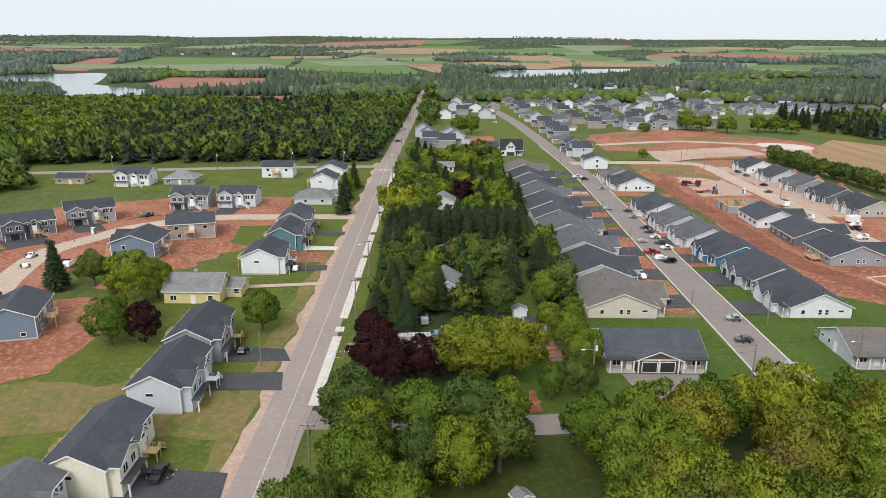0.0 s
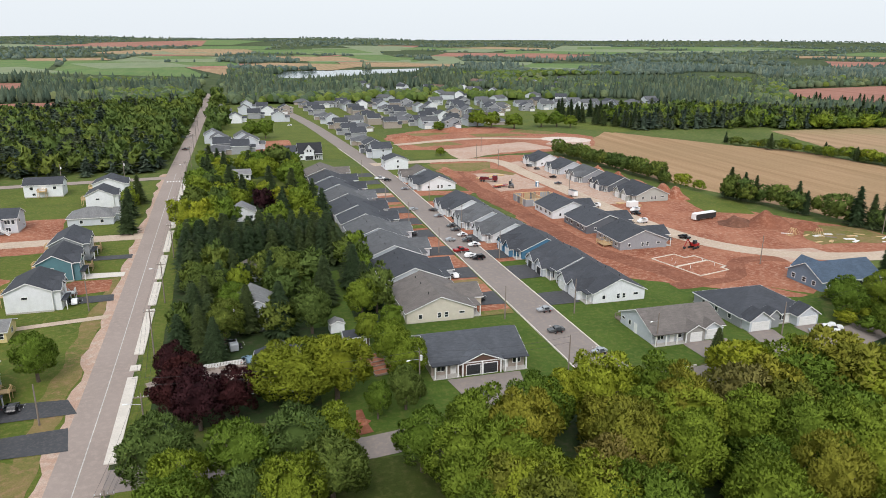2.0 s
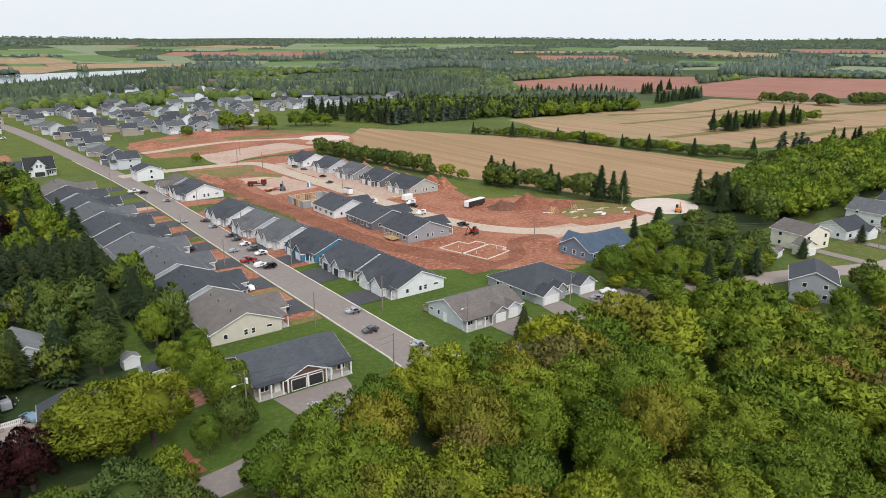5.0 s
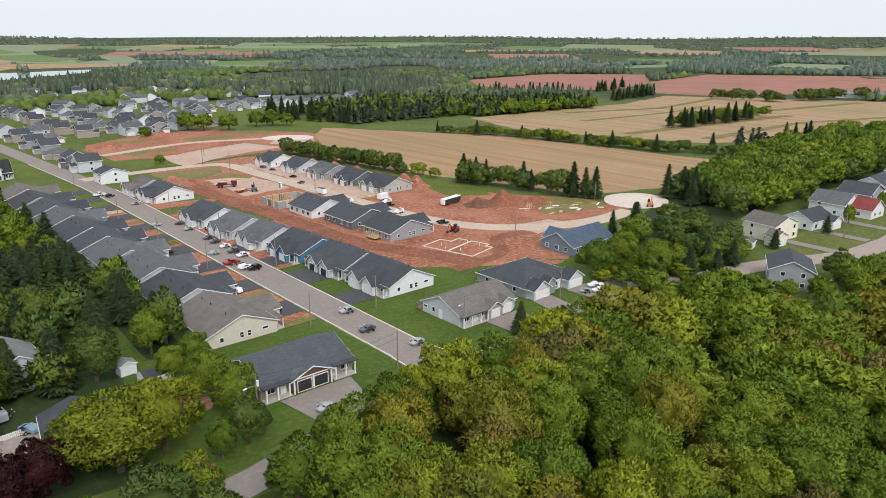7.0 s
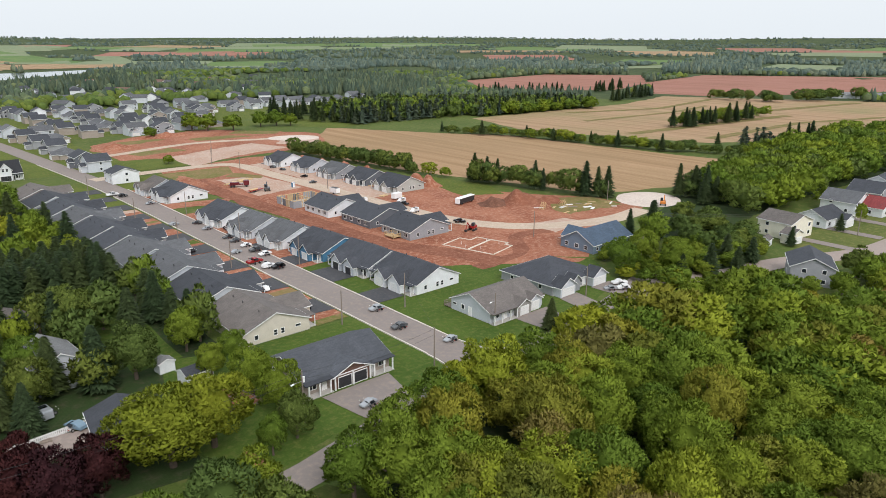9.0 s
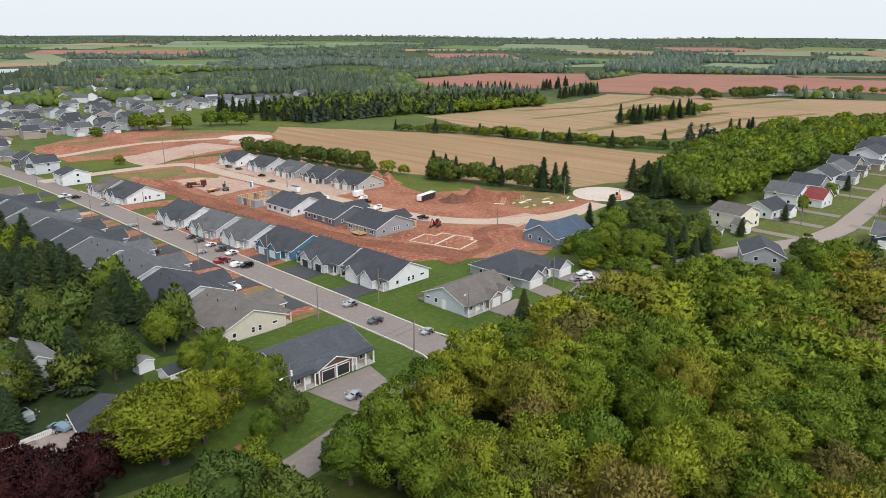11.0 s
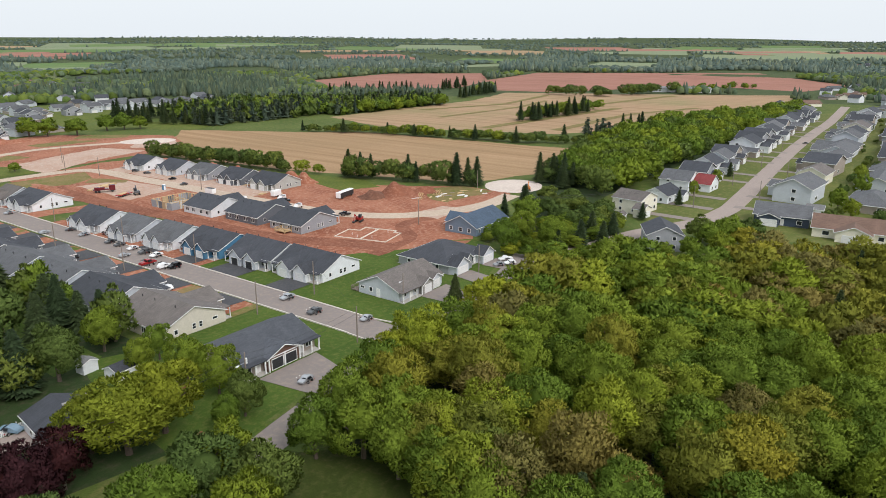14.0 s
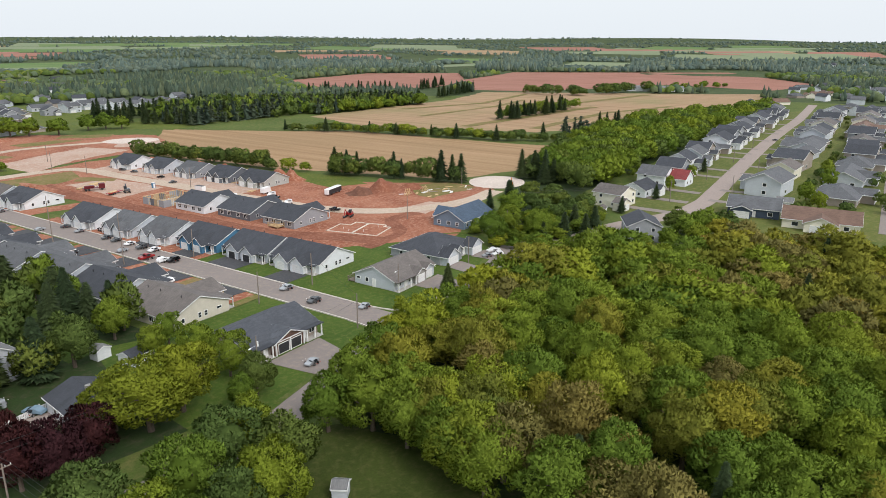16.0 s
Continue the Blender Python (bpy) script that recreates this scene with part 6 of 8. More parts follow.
for x_, y_ in scatter(WOOD, 9.2, 3, lambda x, y: math.hypot(x - 160, y - 90) > 15 and math.hypot(x - 174, y - 99) > 12):
    bare_ = noise.noise((x_ * 0.028, y_ * 0.028, 4.4)) + (x_ - 95) * 0.006
    k_ = rnd_place.choice(NEAR_KINDS if bare_ < 0.08 else (["leaf_olive", "leaf_brown", "leaf_brown", "leaf_olive", "leaf_light"] if bare_ > 0.2 else ["leaf_olive", "leaf_light", "leaf_maple", "leaf_brown"]))
    if rnd_place.random() < 0.035:
        k_ = "leaf_spruce"
    if math.hypot(x_ + 25, y_ - 20) < 128:
        if k_ == "leaf_spruce":
            tree(x_, y_, k_, rnd_place.uniform(10, 13), rnd_place.uniform(2.2, 2.8), True, "trees of the wood")
        else:
            tree(x_, y_, k_, rnd_place.uniform(9.5, 15), rnd_place.uniform(4.9, 6.2), True, "trees of the wood")
    else:
        rest_.setdefault((k_, (y_ > 98 and x_ > 104) or (x_ > 138 and y_ > 74)), []).append((x_, y_))
for (k_, low_), spots_ in rest_.items():
    sp_ = k_ == "leaf_spruce"
    wood("wood", "young mixed trees at the edge of the wood" if low_ else "dense mixed spring wood seen from above", spots_, SPRUCE_MID if sp_ else BROAD_FINE, k_, (0.7 if low_ else 0.95, 1.0) if sp_ else (0.72 if low_ else 1.05, 1.15 if low_ else 1.35), 0.2, 8)

# Low growth between the slate bungalow and the eastern street.
THICKET = [(133, 112), (137, 124), (136, 136), (146, 146), (158, 148), (170, 142), (184, 138), (196, 128), (196, 119), (180, 117), (158, 119), (150, 112), (168, 102), (150, 106)]
low_spots = scatter(THICKET, 5.6, 23)
wood("thicket", "light green bushes and saplings", low_spots[::2], BROAD_MID, "leaf_light", (0.34, 0.6), 0.35, 31)
wood("thicket", "green bushes and young trees", low_spots[1::3], BROAD_MID, "leaf_maple", (0.42, 0.66), 0.35, 32)
for x_, y_, h_ in ((158, 119, 9), (164, 114, 8), (171, 121, 9), (177, 116, 8), (146, 121, 8), (150, 141, 7)):
    tree(x_, y_, "leaf_spruce", h_, h_ * 0.27, False, "young spruces in the thicket")
for x_, y_, k_, h_ in ((167, 87, "leaf_maple", 6.5), (181, 85, "leaf_maple", 8), (186, 90, "leaf_hedge", 8.5), (190, 82, "leaf_maple", 9), (161, 93, "leaf_light", 5.5), (175, 80, "leaf_light", 7), (196, 76, "leaf_hedge", 8), (184, 76, "leaf_olive", 8)):
    tree(x_, y_, k_, h_, h_ * 0.5, False, "young trees beside the grey house")
# Single garden and roadside trees: x, y, leaf, crown radius.
GARDEN = [(-41, 150, "maple", 4.2), (-72, 142, "maple", 4.6), (-65, 143, "maroon", 3.5), (-78, 168, "maple", 6.0), (-93, 179, "hedge", 4.2), (-102, 177, "spruce", 3.4),
          (-71, 153, "hedge", 3.6), (-73, 171, "light", 4.3), (-85, 176, "spruce", 2.8), (-38, 262, "spruce", 3.0), (-40, 285, "spruce", 3.0), (-39.5, 309, "spruce", 3.0), (-41, 298, "maple", 3.0)]
GARDEN += [(-13, 133, "maroon", 3.9), (-10, 123, "maroon", 4.6), (-4, 125, "maroon", 3.9), (-16, 142, "maroon", 3.0), (-14, 127, "maroon", 4.2), (6.8, 126, "yellow", 7.2), (14, 127, "yellow", 6.2), (3.5, 131, "yellow", 4.6)]
GARDEN += [(-15, 106, "hedge", 5.4), (-3, 102, "maple", 5.4), (5, 104, "hedge", 5.6), (9, 96, "hedge", 5.2), (-12, 90, "maple", 5.0), (-3, 93, "hedge", 4.2), (3, 92, "maple", 4.6), (23.5, 101, "maple", 4.3),
           (33, 103, "maple", 5.2), (9.5, 104.5, "maple", 4.6), (45, 105, "maple", 4.8), (51, 108, "light", 4.4), (57.5, 107, "maple", 4.2), (64, 106, "light", 3.8), (-18, 76, "maple", 5), (-6, 80, "maple", 5), (-12, 98, "maple", 4.4)]
GARDEN += [(28, 95, "maple", 5.2), (27, 87, "light", 4.8), (25, 78, "maple", 4.8), (34, 92, "maple", 5.4), (33, 83, "light", 5.2), (23, 70, "maple", 5.0), (31, 75, "hedge", 4.8)]
GARDEN += [(-20, 262, "light", 4.6), (-14, 254, "light", 5.4), (-6, 256, "maple", 5.2), (-17, 285, "hedge", 4.2), (-16, 304, "light", 4.6), (-12, 312, "hedge", 4.6)]
GARDEN += [(-10, 181, "hedge", 5.0), (-14, 197, "spruce", 3.6), (9, 188, "hedge", 5.6), (-12, 163, "spruce", 3.4), (-6, 159, "hedge", 4.2), (6, 160, "spruce", 3.4), (13, 160, "hedge", 4.8), (27, 187, "spruce", 3.2),
           (28, 204, "hedge", 4.0), (25.5, 166, "light", 4.0), (24, 150, "light", 2.5), (28, 131, "maple", 3.6), (25.5, 120.5, "hedge", 3.1), (20, 118.5, "maple", 2.2), (27, 139, "maple", 3.8)]
GARDEN += [(-10, 260, "light", 5.0), (-16, 234, "maple", 4.2), (-9, 240, "light", 4.6), (-9, 286, "hedge", 4.2), (-13, 339, "spruce", 3.6), (-4, 311, "spruce", 3.6), (8, 281, "maroon", 3.6), (19, 375, "hedge", 7.0),
           (12, 340, "maple", 5.6), (22, 325, "maple", 5.8), (22, 278, "maple", 4.5), (28, 262, "spruce", 3.2), (19, 494, "maple", 5.3), (10, 494, "maple", 5.0)]
GARDEN += [(18, 177, "spruce", 3.4), (16, 190, "hedge", 5), (29, 172, "spruce", 3.0), (27, 192, "spruce", 3.0), (-4, 170, "maple", 4), (-8, 150, "spruce", 2.6), (-11, 156, "spruce", 2.8), (-1, 164, "spruce", 3),
           (30, 153, "maple", 2.6), (139, 136, "maple", 4.4), (148, 124, "maple", 4.6), (151, 137, "light", 4.4), (177, 150, "spruce", 3.4), (172, 146, "maple", 4.5), (93, 122.5, "spruce", 2.0)]
GARDEN += [(204, 116, "spruce", 1.6), (236, 113, "spruce", 1.6), (255, 113, "maple", 2.0), (285, 112, "light", 2.2), (312, 113, "spruce", 1.8), (262, 60, "maple", 3), (250, 54, "maple", 2.6), (300, 56, "maple", 3.4), (330, 60, "light", 3)]
for x_, y_, k_, r_ in GARDEN:
    k_ = "leaf_" + k_
    tree(x_, y_, k_, (r_ * 3.9 if k_ == "leaf_spruce" else min(13.5, 4.5 + r_ * 1.5)), r_, math.hypot(x_, y_) < 210 and y_ < 190, "garden trees")
for x_, y_ in scatter([(-16, 150), (10, 150), (18, 162), (30, 168), (31, 206), (-16, 206)], 7.5, 61, lambda x, y: math.hypot(x - 1, y - 171) > 10 and math.hypot(x - 0.5, y - 203) > 8 and not 12 < x < 25 and math.hypot(x + 4, y - 155) > 6):
    k_ = rnd_place.choice(("hedge", "hedge", "maple", "spruce", "spruce", "hedge"))
    tree(x_, y_, "leaf_" + k_, rnd_place.uniform(9, 12.5), 2.6 if k_ == "spruce" else rnd_place.uniform(3.2, 4.4), False, "garden trees")
for y_ in (212.5, 217, 222, 228, 234):
    for i_ in range(13):
        tree(-16.5 + i_ * 3.5 + rnd_place.uniform(-0.7, 0.7), y_ + rnd_place.uniform(-1.2, 1.2), "leaf_spruce", rnd_place.uniform(10.5, 12.5), rnd_place.uniform(3.0, 3.6), False, "row of tall spruces")
more_ = scatter([(-17, 246), (28, 246), (29, 392), (-17, 392)], 10, 12, lambda x, y: (abs(x - 2) > 11 or abs(y - 268) > 14) and (abs(x - 10) > 12 or abs(y - 338) > 18) and (abs(x) > 8 or abs(y - 350) > 8))
wood("garden_wood", "mixed trees between the gardens", more_[::3], BROAD_MID, "leaf_maple", (0.8, 0.95), 0.25, 4)
wood("garden_wood", "lighter trees between the gardens", more_[1::3], BROAD_MID, "leaf_light", (0.75, 0.9), 0.25, 5)
wood("garden_wood", "dark conifers between the gardens", more_[2::3], SPRUCE_MID, "leaf_spruce", (0.85, 1.1), 0.2, 6)


def along(points, spacing, shake, seed):
    rnd = random.Random(seed)
    out = []
    for (x0, y0), (x1, y1) in zip(points, points[1:]):
        n = max(1, int(math.hypot(x1 - x0, y1 - y0) / spacing))
        out += [(x0 + (x1 - x0) * i / n + rnd.uniform(-shake, shake), y0 + (y1 - y0) * i / n + rnd.uniform(-shake, shake)) for i in range(n)]
    return out


# Tree lines of the fields.
HEDGES = [([(309, 401), (333, 348), (341, 302), (351, 252), (370, 214), (441, 218)], 4.2, 3.5, "leaf_hedge", 0.5, 0.72), ([(320, 380), (341, 302), (356, 240)], 9, 3, "leaf_light", 0.55, 0.7),
          ([(180, 388), (187, 340), (193, 291)], 3.0, 1.8, "leaf_hedge", 0.68, 0.85), ([(196, 285), (200, 266)], 7, 2.0, "leaf_light", 0.5, 0.7), ([(200, 258), (210, 232), (217, 198)], 4.5, 3.0, "leaf_hedge", 0.8, 0.85),
          ([(718, 417), (728, 370), (780, 345), (840, 318)], 8, 10, "leaf_hedge", 1.0, 1.4), ([(460, 312), (600, 304)], 9, 4, "leaf_maple", 0.8, 1.0), ([(437, 459), (542, 447)], 8, 8, "leaf_maple", 0.9, 1.2), ([(860, 325), (1000, 250)], 12, 6, "leaf_maple", 0.7, 1.0)]
for n_, (line_, gap_, shake_, leaf_, kz_, kr_) in enumerate(HEDGES):
    wood("hedgerow", "overgrown green hedgerow along a field", along(line_, gap_, shake_, n_), BROAD_HALF, leaf_, (kz_, kr_), 0.3, n_, "hedge")
SPRUCE_LINES = [([(309, 401), (333, 348), (341, 302), (351, 252), (400, 216)], 22, 4, 0.75), ([(201, 262), (207, 246)], 4, 2, 0.9), ([(209, 232), (213, 222)], 4, 2, 0.85), ([(217, 206), (221, 194)], 3.2, 2, 1.0),
                ([(457, 311), (520, 303), (570, 304)], 6, 5, 1.0), ([(549, 610), (626, 545)], 5, 6, 1.1), ([(437, 470), (545, 452)], 5, 6, 1.0), ([(613, 477), (719, 498)], 6, 5, 1.0), ([(262, 558), (297, 480)], 4.5, 6, 1.0),
                ([(278, 585), (320, 516), (345, 490)], 5, 6, 1.05), ([(243, 181), (250, 172), (236, 160)], 4, 3, 0.95), ([(180, 152), (172, 160)], 5, 2, 0.9), ([(440, 225), (470, 215)], 6, 4, 0.9), ([(700, 560), (800, 600)], 7, 6, 0.9)]
for n_, (line_, gap_, shake_, kz_) in enumerate(SPRUCE_LINES):
    wood("spruce_row", "dark spruces standing along a field edge", along(line_, gap_, shake_, 40 + n_), SPRUCE_MID, "leaf_spruce", (kz_, kz_ * 1.1), 0.22, n_, "trees")
for x_, y_, r_ in ((177, 522, 7), (186, 516, 6.5), (200, 505, 6.5), (226, 514, 6), (238, 512, 6), (246, 505, 5), (112, 398, 2.5), (141, 504, 4)):
    tree(x_, y_, "leaf_maple", r_ * 1.9, r_, False, "field trees")
# Wood behind the eastern houses.
EAST = [(246, 178), (339, 195), (457, 203), (521, 184), (640, 152), (640, 136), (440, 143), (262, 142), (226, 140), (240, 160)]
pts_ = scatter(EAST, 8.6, 9)
wood("wood", "bright green maple wood behind the suburb", [p_ for i_, p_ in enumerate(pts_) if i_ % 3], BROAD_HALF, "leaf_maple", (1.05, 1.35), 0.3, 3)
wood("wood", "lighter maple wood behind the suburb", pts_[::3], BROAD_HALF, "leaf_hedge", (0.95, 1.2), 0.3, 4)
pts_ = scatter([(172, 118), (194, 118), (206, 138), (226, 152), (206, 158), (180, 142)], 7.5, 10)
wood("wood", "mixed trees beside the turning circle", pts_, BROAD_MID, "leaf_hedge", (0.52, 0.82), 0.3, 6)
# Western woods.
pts_ = scatter([(-205, 366), (-60, 376), (-36, 384), (-40, 470), (-85, 480), (-90, 640), (-160, 660), (-230, 520)], 6.6, 14)
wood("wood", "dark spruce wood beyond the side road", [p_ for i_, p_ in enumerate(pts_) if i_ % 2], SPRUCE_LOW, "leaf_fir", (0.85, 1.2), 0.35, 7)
wood("wood", "broadleaf trees among the spruces", scatter([(-205, 366), (-36, 384), (-40, 640), (-160, 660), (-230, 520)], 8.5, 15), BROAD_LOW, "leaf_hedge", (0.85, 1.0), 0.35, 8)
pts_ = scatter([(-420, 340), (-230, 335), (-205, 366), (-235, 520), (-160, 660), (-200, 690), (-520, 680)], 9.0, 16)
wood("wood", "green broadleaf wood to the west", pts_[::2], BROAD_LOW, "leaf_hedge", (0.8, 1.1), 0.35, 9)
wood("wood", "light green broadleaf wood to the west", pts_[1::2], BROAD_LOW, "leaf_maple", (0.75, 1.05), 0.35, 10)
wood("wood", "trees beside the western houses", scatter([(-260, 290), (-205, 280), (-178, 300), (-200, 325), (-260, 325)], 7, 17), BROAD_LOW, "leaf_hedge", (0.8, 1.0), 0.25, 11)
wood("wood", "trees along the far main road", along([(-36, 400), (-38, 500), (-36, 640), (-36, 880)], 12, 5, 31) + along([(-12, 500), (-12, 640), (-14, 880)], 12, 5, 32), BROAD_LOW, "leaf_hedge", (0.85, 0.9), 0.3, 12)
wood("wood", "trees between the suburb gardens", scatter([(225, 60), (640, 92), (660, -60), (300, -60)], 17, 33), BROAD_HALF, "leaf_hedge", (0.4, 0.45), 0.45, 13)

# Far woods to the horizon.
def far_tree(seed, pointed):
    """A tree far off: a rough cone or dome of a few faces."""
    rng = np.random.default_rng(seed)
    m = 6
    rings = [(2.0, 1.2), (1.5, 6.0)] if pointed else [(3.6, 2.4), (3.3, 6.2)]
    v = []
    for r, z in rings:
        for i in range(m):
            a = 2 * math.pi * (i + 0.5 * (z > 3)) / m + rng.uniform(-0.2, 0.2)
            k = r * rng.uniform(0.75, 1.2)
            v.append((math.cos(a) * k, math.sin(a) * k, z * rng.uniform(0.85, 1.2)))
    v.append((rng.uniform(-0.4, 0.4), rng.uniform(-0.4, 0.4), 13.0 if pointed else 8.6))
    f = []
    for i in range(m):
        p, q = i, (i + 1) % m
        f += [(p, q, m + i), (q, m + q, m + i), (m + i, m + q, 2 * m)]
    v = np.array(v)
    return v, np.array(f), unit((v - (0, 0, 3.5)) * (1, 1, 0.6 if not pointed else 0.3))


FAR_B = [far_tree(i, False) for i in range(6)]
FAR_S = [far_tree(20 + i, True) for i in range(5)]
ESTATE = [[(-20, 520), (60, 440), (96, 430), (190, 525), (262, 478), (300, 560), (440, 640), (430, 690), (250, 735), (60, 735), (-20, 690)],
          [(225, 560), (225, -110), (830, -120), (830, 170), (640, 160), (450, 205), (330, 200)], [(-480, 340), (-40, 330), (-36, 660), (-180, 690), (-540, 690)],
          [(200, 170), (360, 200), (320, 420), (240, 560), (100, 560)]]
CLEAR = [f[3] for f in FIELDS] + WATERS + ESTATE + [[(395, 165), (660, 135), (660, 200), (540, 240), (400, 262)], [(-20, 380), (260, 380), (300, 560), (440, 640), (430, 745), (-20, 745)], [(330, 190), (410, 240), (400, 470), (262, 480), (300, 400)], [(560, 400), (540, 470), (660, 530), (700, 480)]]


OPEN_VIEW = [f[3] for f in FIELDS[:19]] + WATERS


def open_land(x, y):
    if abs(x + 25) < 12 and y < 1300:
        return True
    # The houses stand in clearings that open towards the fields.
    for p, q in TOWN_SPOTS:
        reach = math.hypot(p, q)
        ahead, aside = (x * p + y * q) / reach - reach, abs(x * q - y * p) / reach
        if aside < 14 and -(70 if reach > 1400 else 40) < ahead < 14:
            return True
    return any(inside(x, y, p) for p in CLEAR)


rng_far = np.random.default_rng(9)
bins_ = {k_ + e_: [] for k_ in "bsl" for e_ in ("0", "", "2")}
r_ = 430.0
while r_ < 4700:
    gap_ = max(6.4, r_ * (0.0085 if r_ < 2000 else 0.013))
    n_ = int(2.45 * r_ / gap_)
    for a_ in np.linspace(-0.72, 1.73, n_):
        a2_, r2_ = a_ + rng_far.uniform(-0.5, 0.5) * gap_ / r_, r_ + rng_far.uniform(-0.5, 0.5) * gap_
        x_, y_ = r2_ * math.sin(a2_), r2_ * math.cos(a2_)
        if open_land(x_, y_):
            continue
        if r_ > 520 and any(inside(x_ * k_, y_ * k_, p_) for k_ in (1.07, 1.15) for p_ in OPEN_VIEW):
            continue
        cover_ = noise.noise((x_ * 0.004, y_ * 0.004, 2.0))
        if cover_ < (-0.3 if r_ < 1500 else -0.2) and r_ > 900:
            continue
        soft_ = noise.noise((x_ * 0.006, y_ * 0.006, 9.0)) + rng_far.uniform(-0.3, 0.3)
        k_ = "s" if soft_ < 0.02 else ("l" if soft_ > 0.3 else "b")
        bins_[k_ + ("2" if r_ > 1400 else "" if r_ > 720 else "0")].append((x_, y_))
    r_ += gap_ * 0.9


def far_wood(key, shapes, leaf, kz, kr, label):
    spots = bins_[key]
    rng = np.random.default_rng(len(spots))
    chunks, tone = [], []
    for x, y in spots:
        v, f, nn = shapes[rng.integers(len(shapes))]
        a = rng.uniform(0, 6.28)
        far = max(1.0, math.hypot(x, y) / 900) ** 0.6
        c, s, k = math.cos(a), math.sin(a), rng.uniform(0.7, 1.35) * (1 if far < 1.7 else 0.75)
        w = kr * k * far
        tone.append(np.full(len(v), rng.uniform()))
        chunks.append((np.stack([(v[:, 0] * c - v[:, 1] * s) * w + x, (v[:, 0] * s + v[:, 1] * c) * w + y, v[:, 2] * kz * k + hgt(x, y) - 0.5], 1), f, np.stack([nn[:, 0] * c - nn[:, 1] * s, nn[:, 0] * s + nn[:, 1] * c, nn[:, 2]], 1)))
    tagged(new("far_wood", leaf_mesh("far_wood", *joined(chunks), leaf, np.concatenate(tone))), label, "woodland", "", "stuff")


far_wood("b0", BROAD_TINY, "leaf_hedge", 0.8, 0.95, "mixed woods behind the estate")
far_wood("l0", BROAD_TINY, "leaf_maple", 0.75, 0.9, "light green woods behind the estate")
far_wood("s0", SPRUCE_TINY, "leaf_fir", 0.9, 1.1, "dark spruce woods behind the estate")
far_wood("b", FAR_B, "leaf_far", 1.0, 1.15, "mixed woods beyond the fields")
far_wood("l", FAR_B, "leaf_hedge", 0.95, 1.1, "light green woods beyond the fields")
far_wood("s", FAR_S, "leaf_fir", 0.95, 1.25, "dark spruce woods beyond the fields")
# Leaf colour of these three holds the haze of the horizon.
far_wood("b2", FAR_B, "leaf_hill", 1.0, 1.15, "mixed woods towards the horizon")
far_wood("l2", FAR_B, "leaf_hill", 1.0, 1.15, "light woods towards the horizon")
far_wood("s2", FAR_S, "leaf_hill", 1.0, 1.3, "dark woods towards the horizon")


# ---- driveways ----
def drive(poly, material="asphalt_new", label="dark new asphalt driveway"):
    patch("driveway", poly, 0.17, material, label, 0.12, 1.5, "driveway")


drive([(-47.5, 128.5), (-32, 129.5), (-30.5, 121.8), (-47, 122)])
drive([(-46, 141.3), (-34, 140.5), (-31.5, 134.5), (-46.5, 134.2)])
drive([(-47.5, 96.5), (-33, 95), (-32, 86), (-48, 86)])
drive([(-46.5, 199), (-34, 199), (-33.5, 194), (-46, 193.5)])
drive([(-46, 219), (-33.5, 218), (-33.5, 214), (-46, 214)], "concrete", "pale concrete driveway")
drive([(-46, 236), (-33.5, 236), (-33.5, 231.5), (-46, 231.5)])
drive([(-56, 180.5), (-33, 184), (-33, 181.5), (-56, 178)], "gravel_road", "narrow gravel driveway")
drive([(-103, 268), (-96, 268), (-96, 259), (-103, 259)])
drive([(-87, 271.5), (-79, 271.5), (-79, 259.5), (-87, 259.5)])
drive([(-145, 222), (-134, 228), (-126, 222), (-136, 212)])
drive([(-132, 241), (-122, 245), (-116, 236), (-124, 232)])
rnd_drive = random.Random(6)
for y_ in (163, 185, 208, 228.5, 247, 264, 284, 303, 322, 341):
    d_, u_ = -0.028 * (y_ - 159), rnd_drive.uniform(-0.6, 0.6)
    drive([(54.2 + d_, y_ + 3.4 + u_), (62.7, y_ + 2.6 + u_), (62.7, y_ + 12.4 + u_), (54.2 + d_, y_ + 11.6 + u_)])
    if rnd_drive.random() < 0.5:
        patch("lawn", [(55 + d_, y_ - 3), (62.4, y_ - 3), (62.4, y_ + 1.6), (55 + d_, y_ + 1.6)], 0.12, rnd_drive.choice(("dry_grass", "lawn", "packed_earth")), "rough strip beside a new driveway", 0.7, 2)
for x_, y0_, y1_ in ((81.5, 162, 171), (80.5, 183, 195), (78.5, 203, 212), (76.5, 222, 231.5), (75.8, 240, 249), (75.6, 260, 269), (76, 309, 313), (76, 316, 321), (75.5, 327, 330), (75.5, 333, 337)):
    drive([(72.9, y0_), (x_, y0_), (x_, y1_), (72.9, y1_)])
drive([(36, 129.5), (51.5, 129.5), (49, 119), (45, 112), (39, 112), (37.5, 120)], "asphalt_street", "wide grey driveway before the black garages")
drive([(91.5, 132.5), (103, 132.5), (101, 121), (92, 121)], "asphalt_street", "grey driveway before the twin garages")
drive([(110, 134), (117, 134), (115, 122), (108, 122)], "asphalt_street", "grey driveway of the slate bungalow")
drive([(123, 134), (131, 134), (131, 122), (124, 122)], "asphalt_street", "grey driveway with parked cars")
drive([(132, 206), (139.5, 208), (139.5, 214), (132, 213)])
for n_ in (0, 1, 2, 4, 5, 7, 8, 9, 11, 13, 14, 16, 18):
    drive([(213 + n_ * 21.4, 119.5 + n_ * 0.6), (217.5 + n_ * 21.4, 119.5 + n_ * 0.6), (217 + n_ * 21.4, 99 + n_ * 0.7), (212.5 + n_ * 21.4, 99 + n_ * 0.7)], "asphalt_street", "grey driveway to the eastern street")
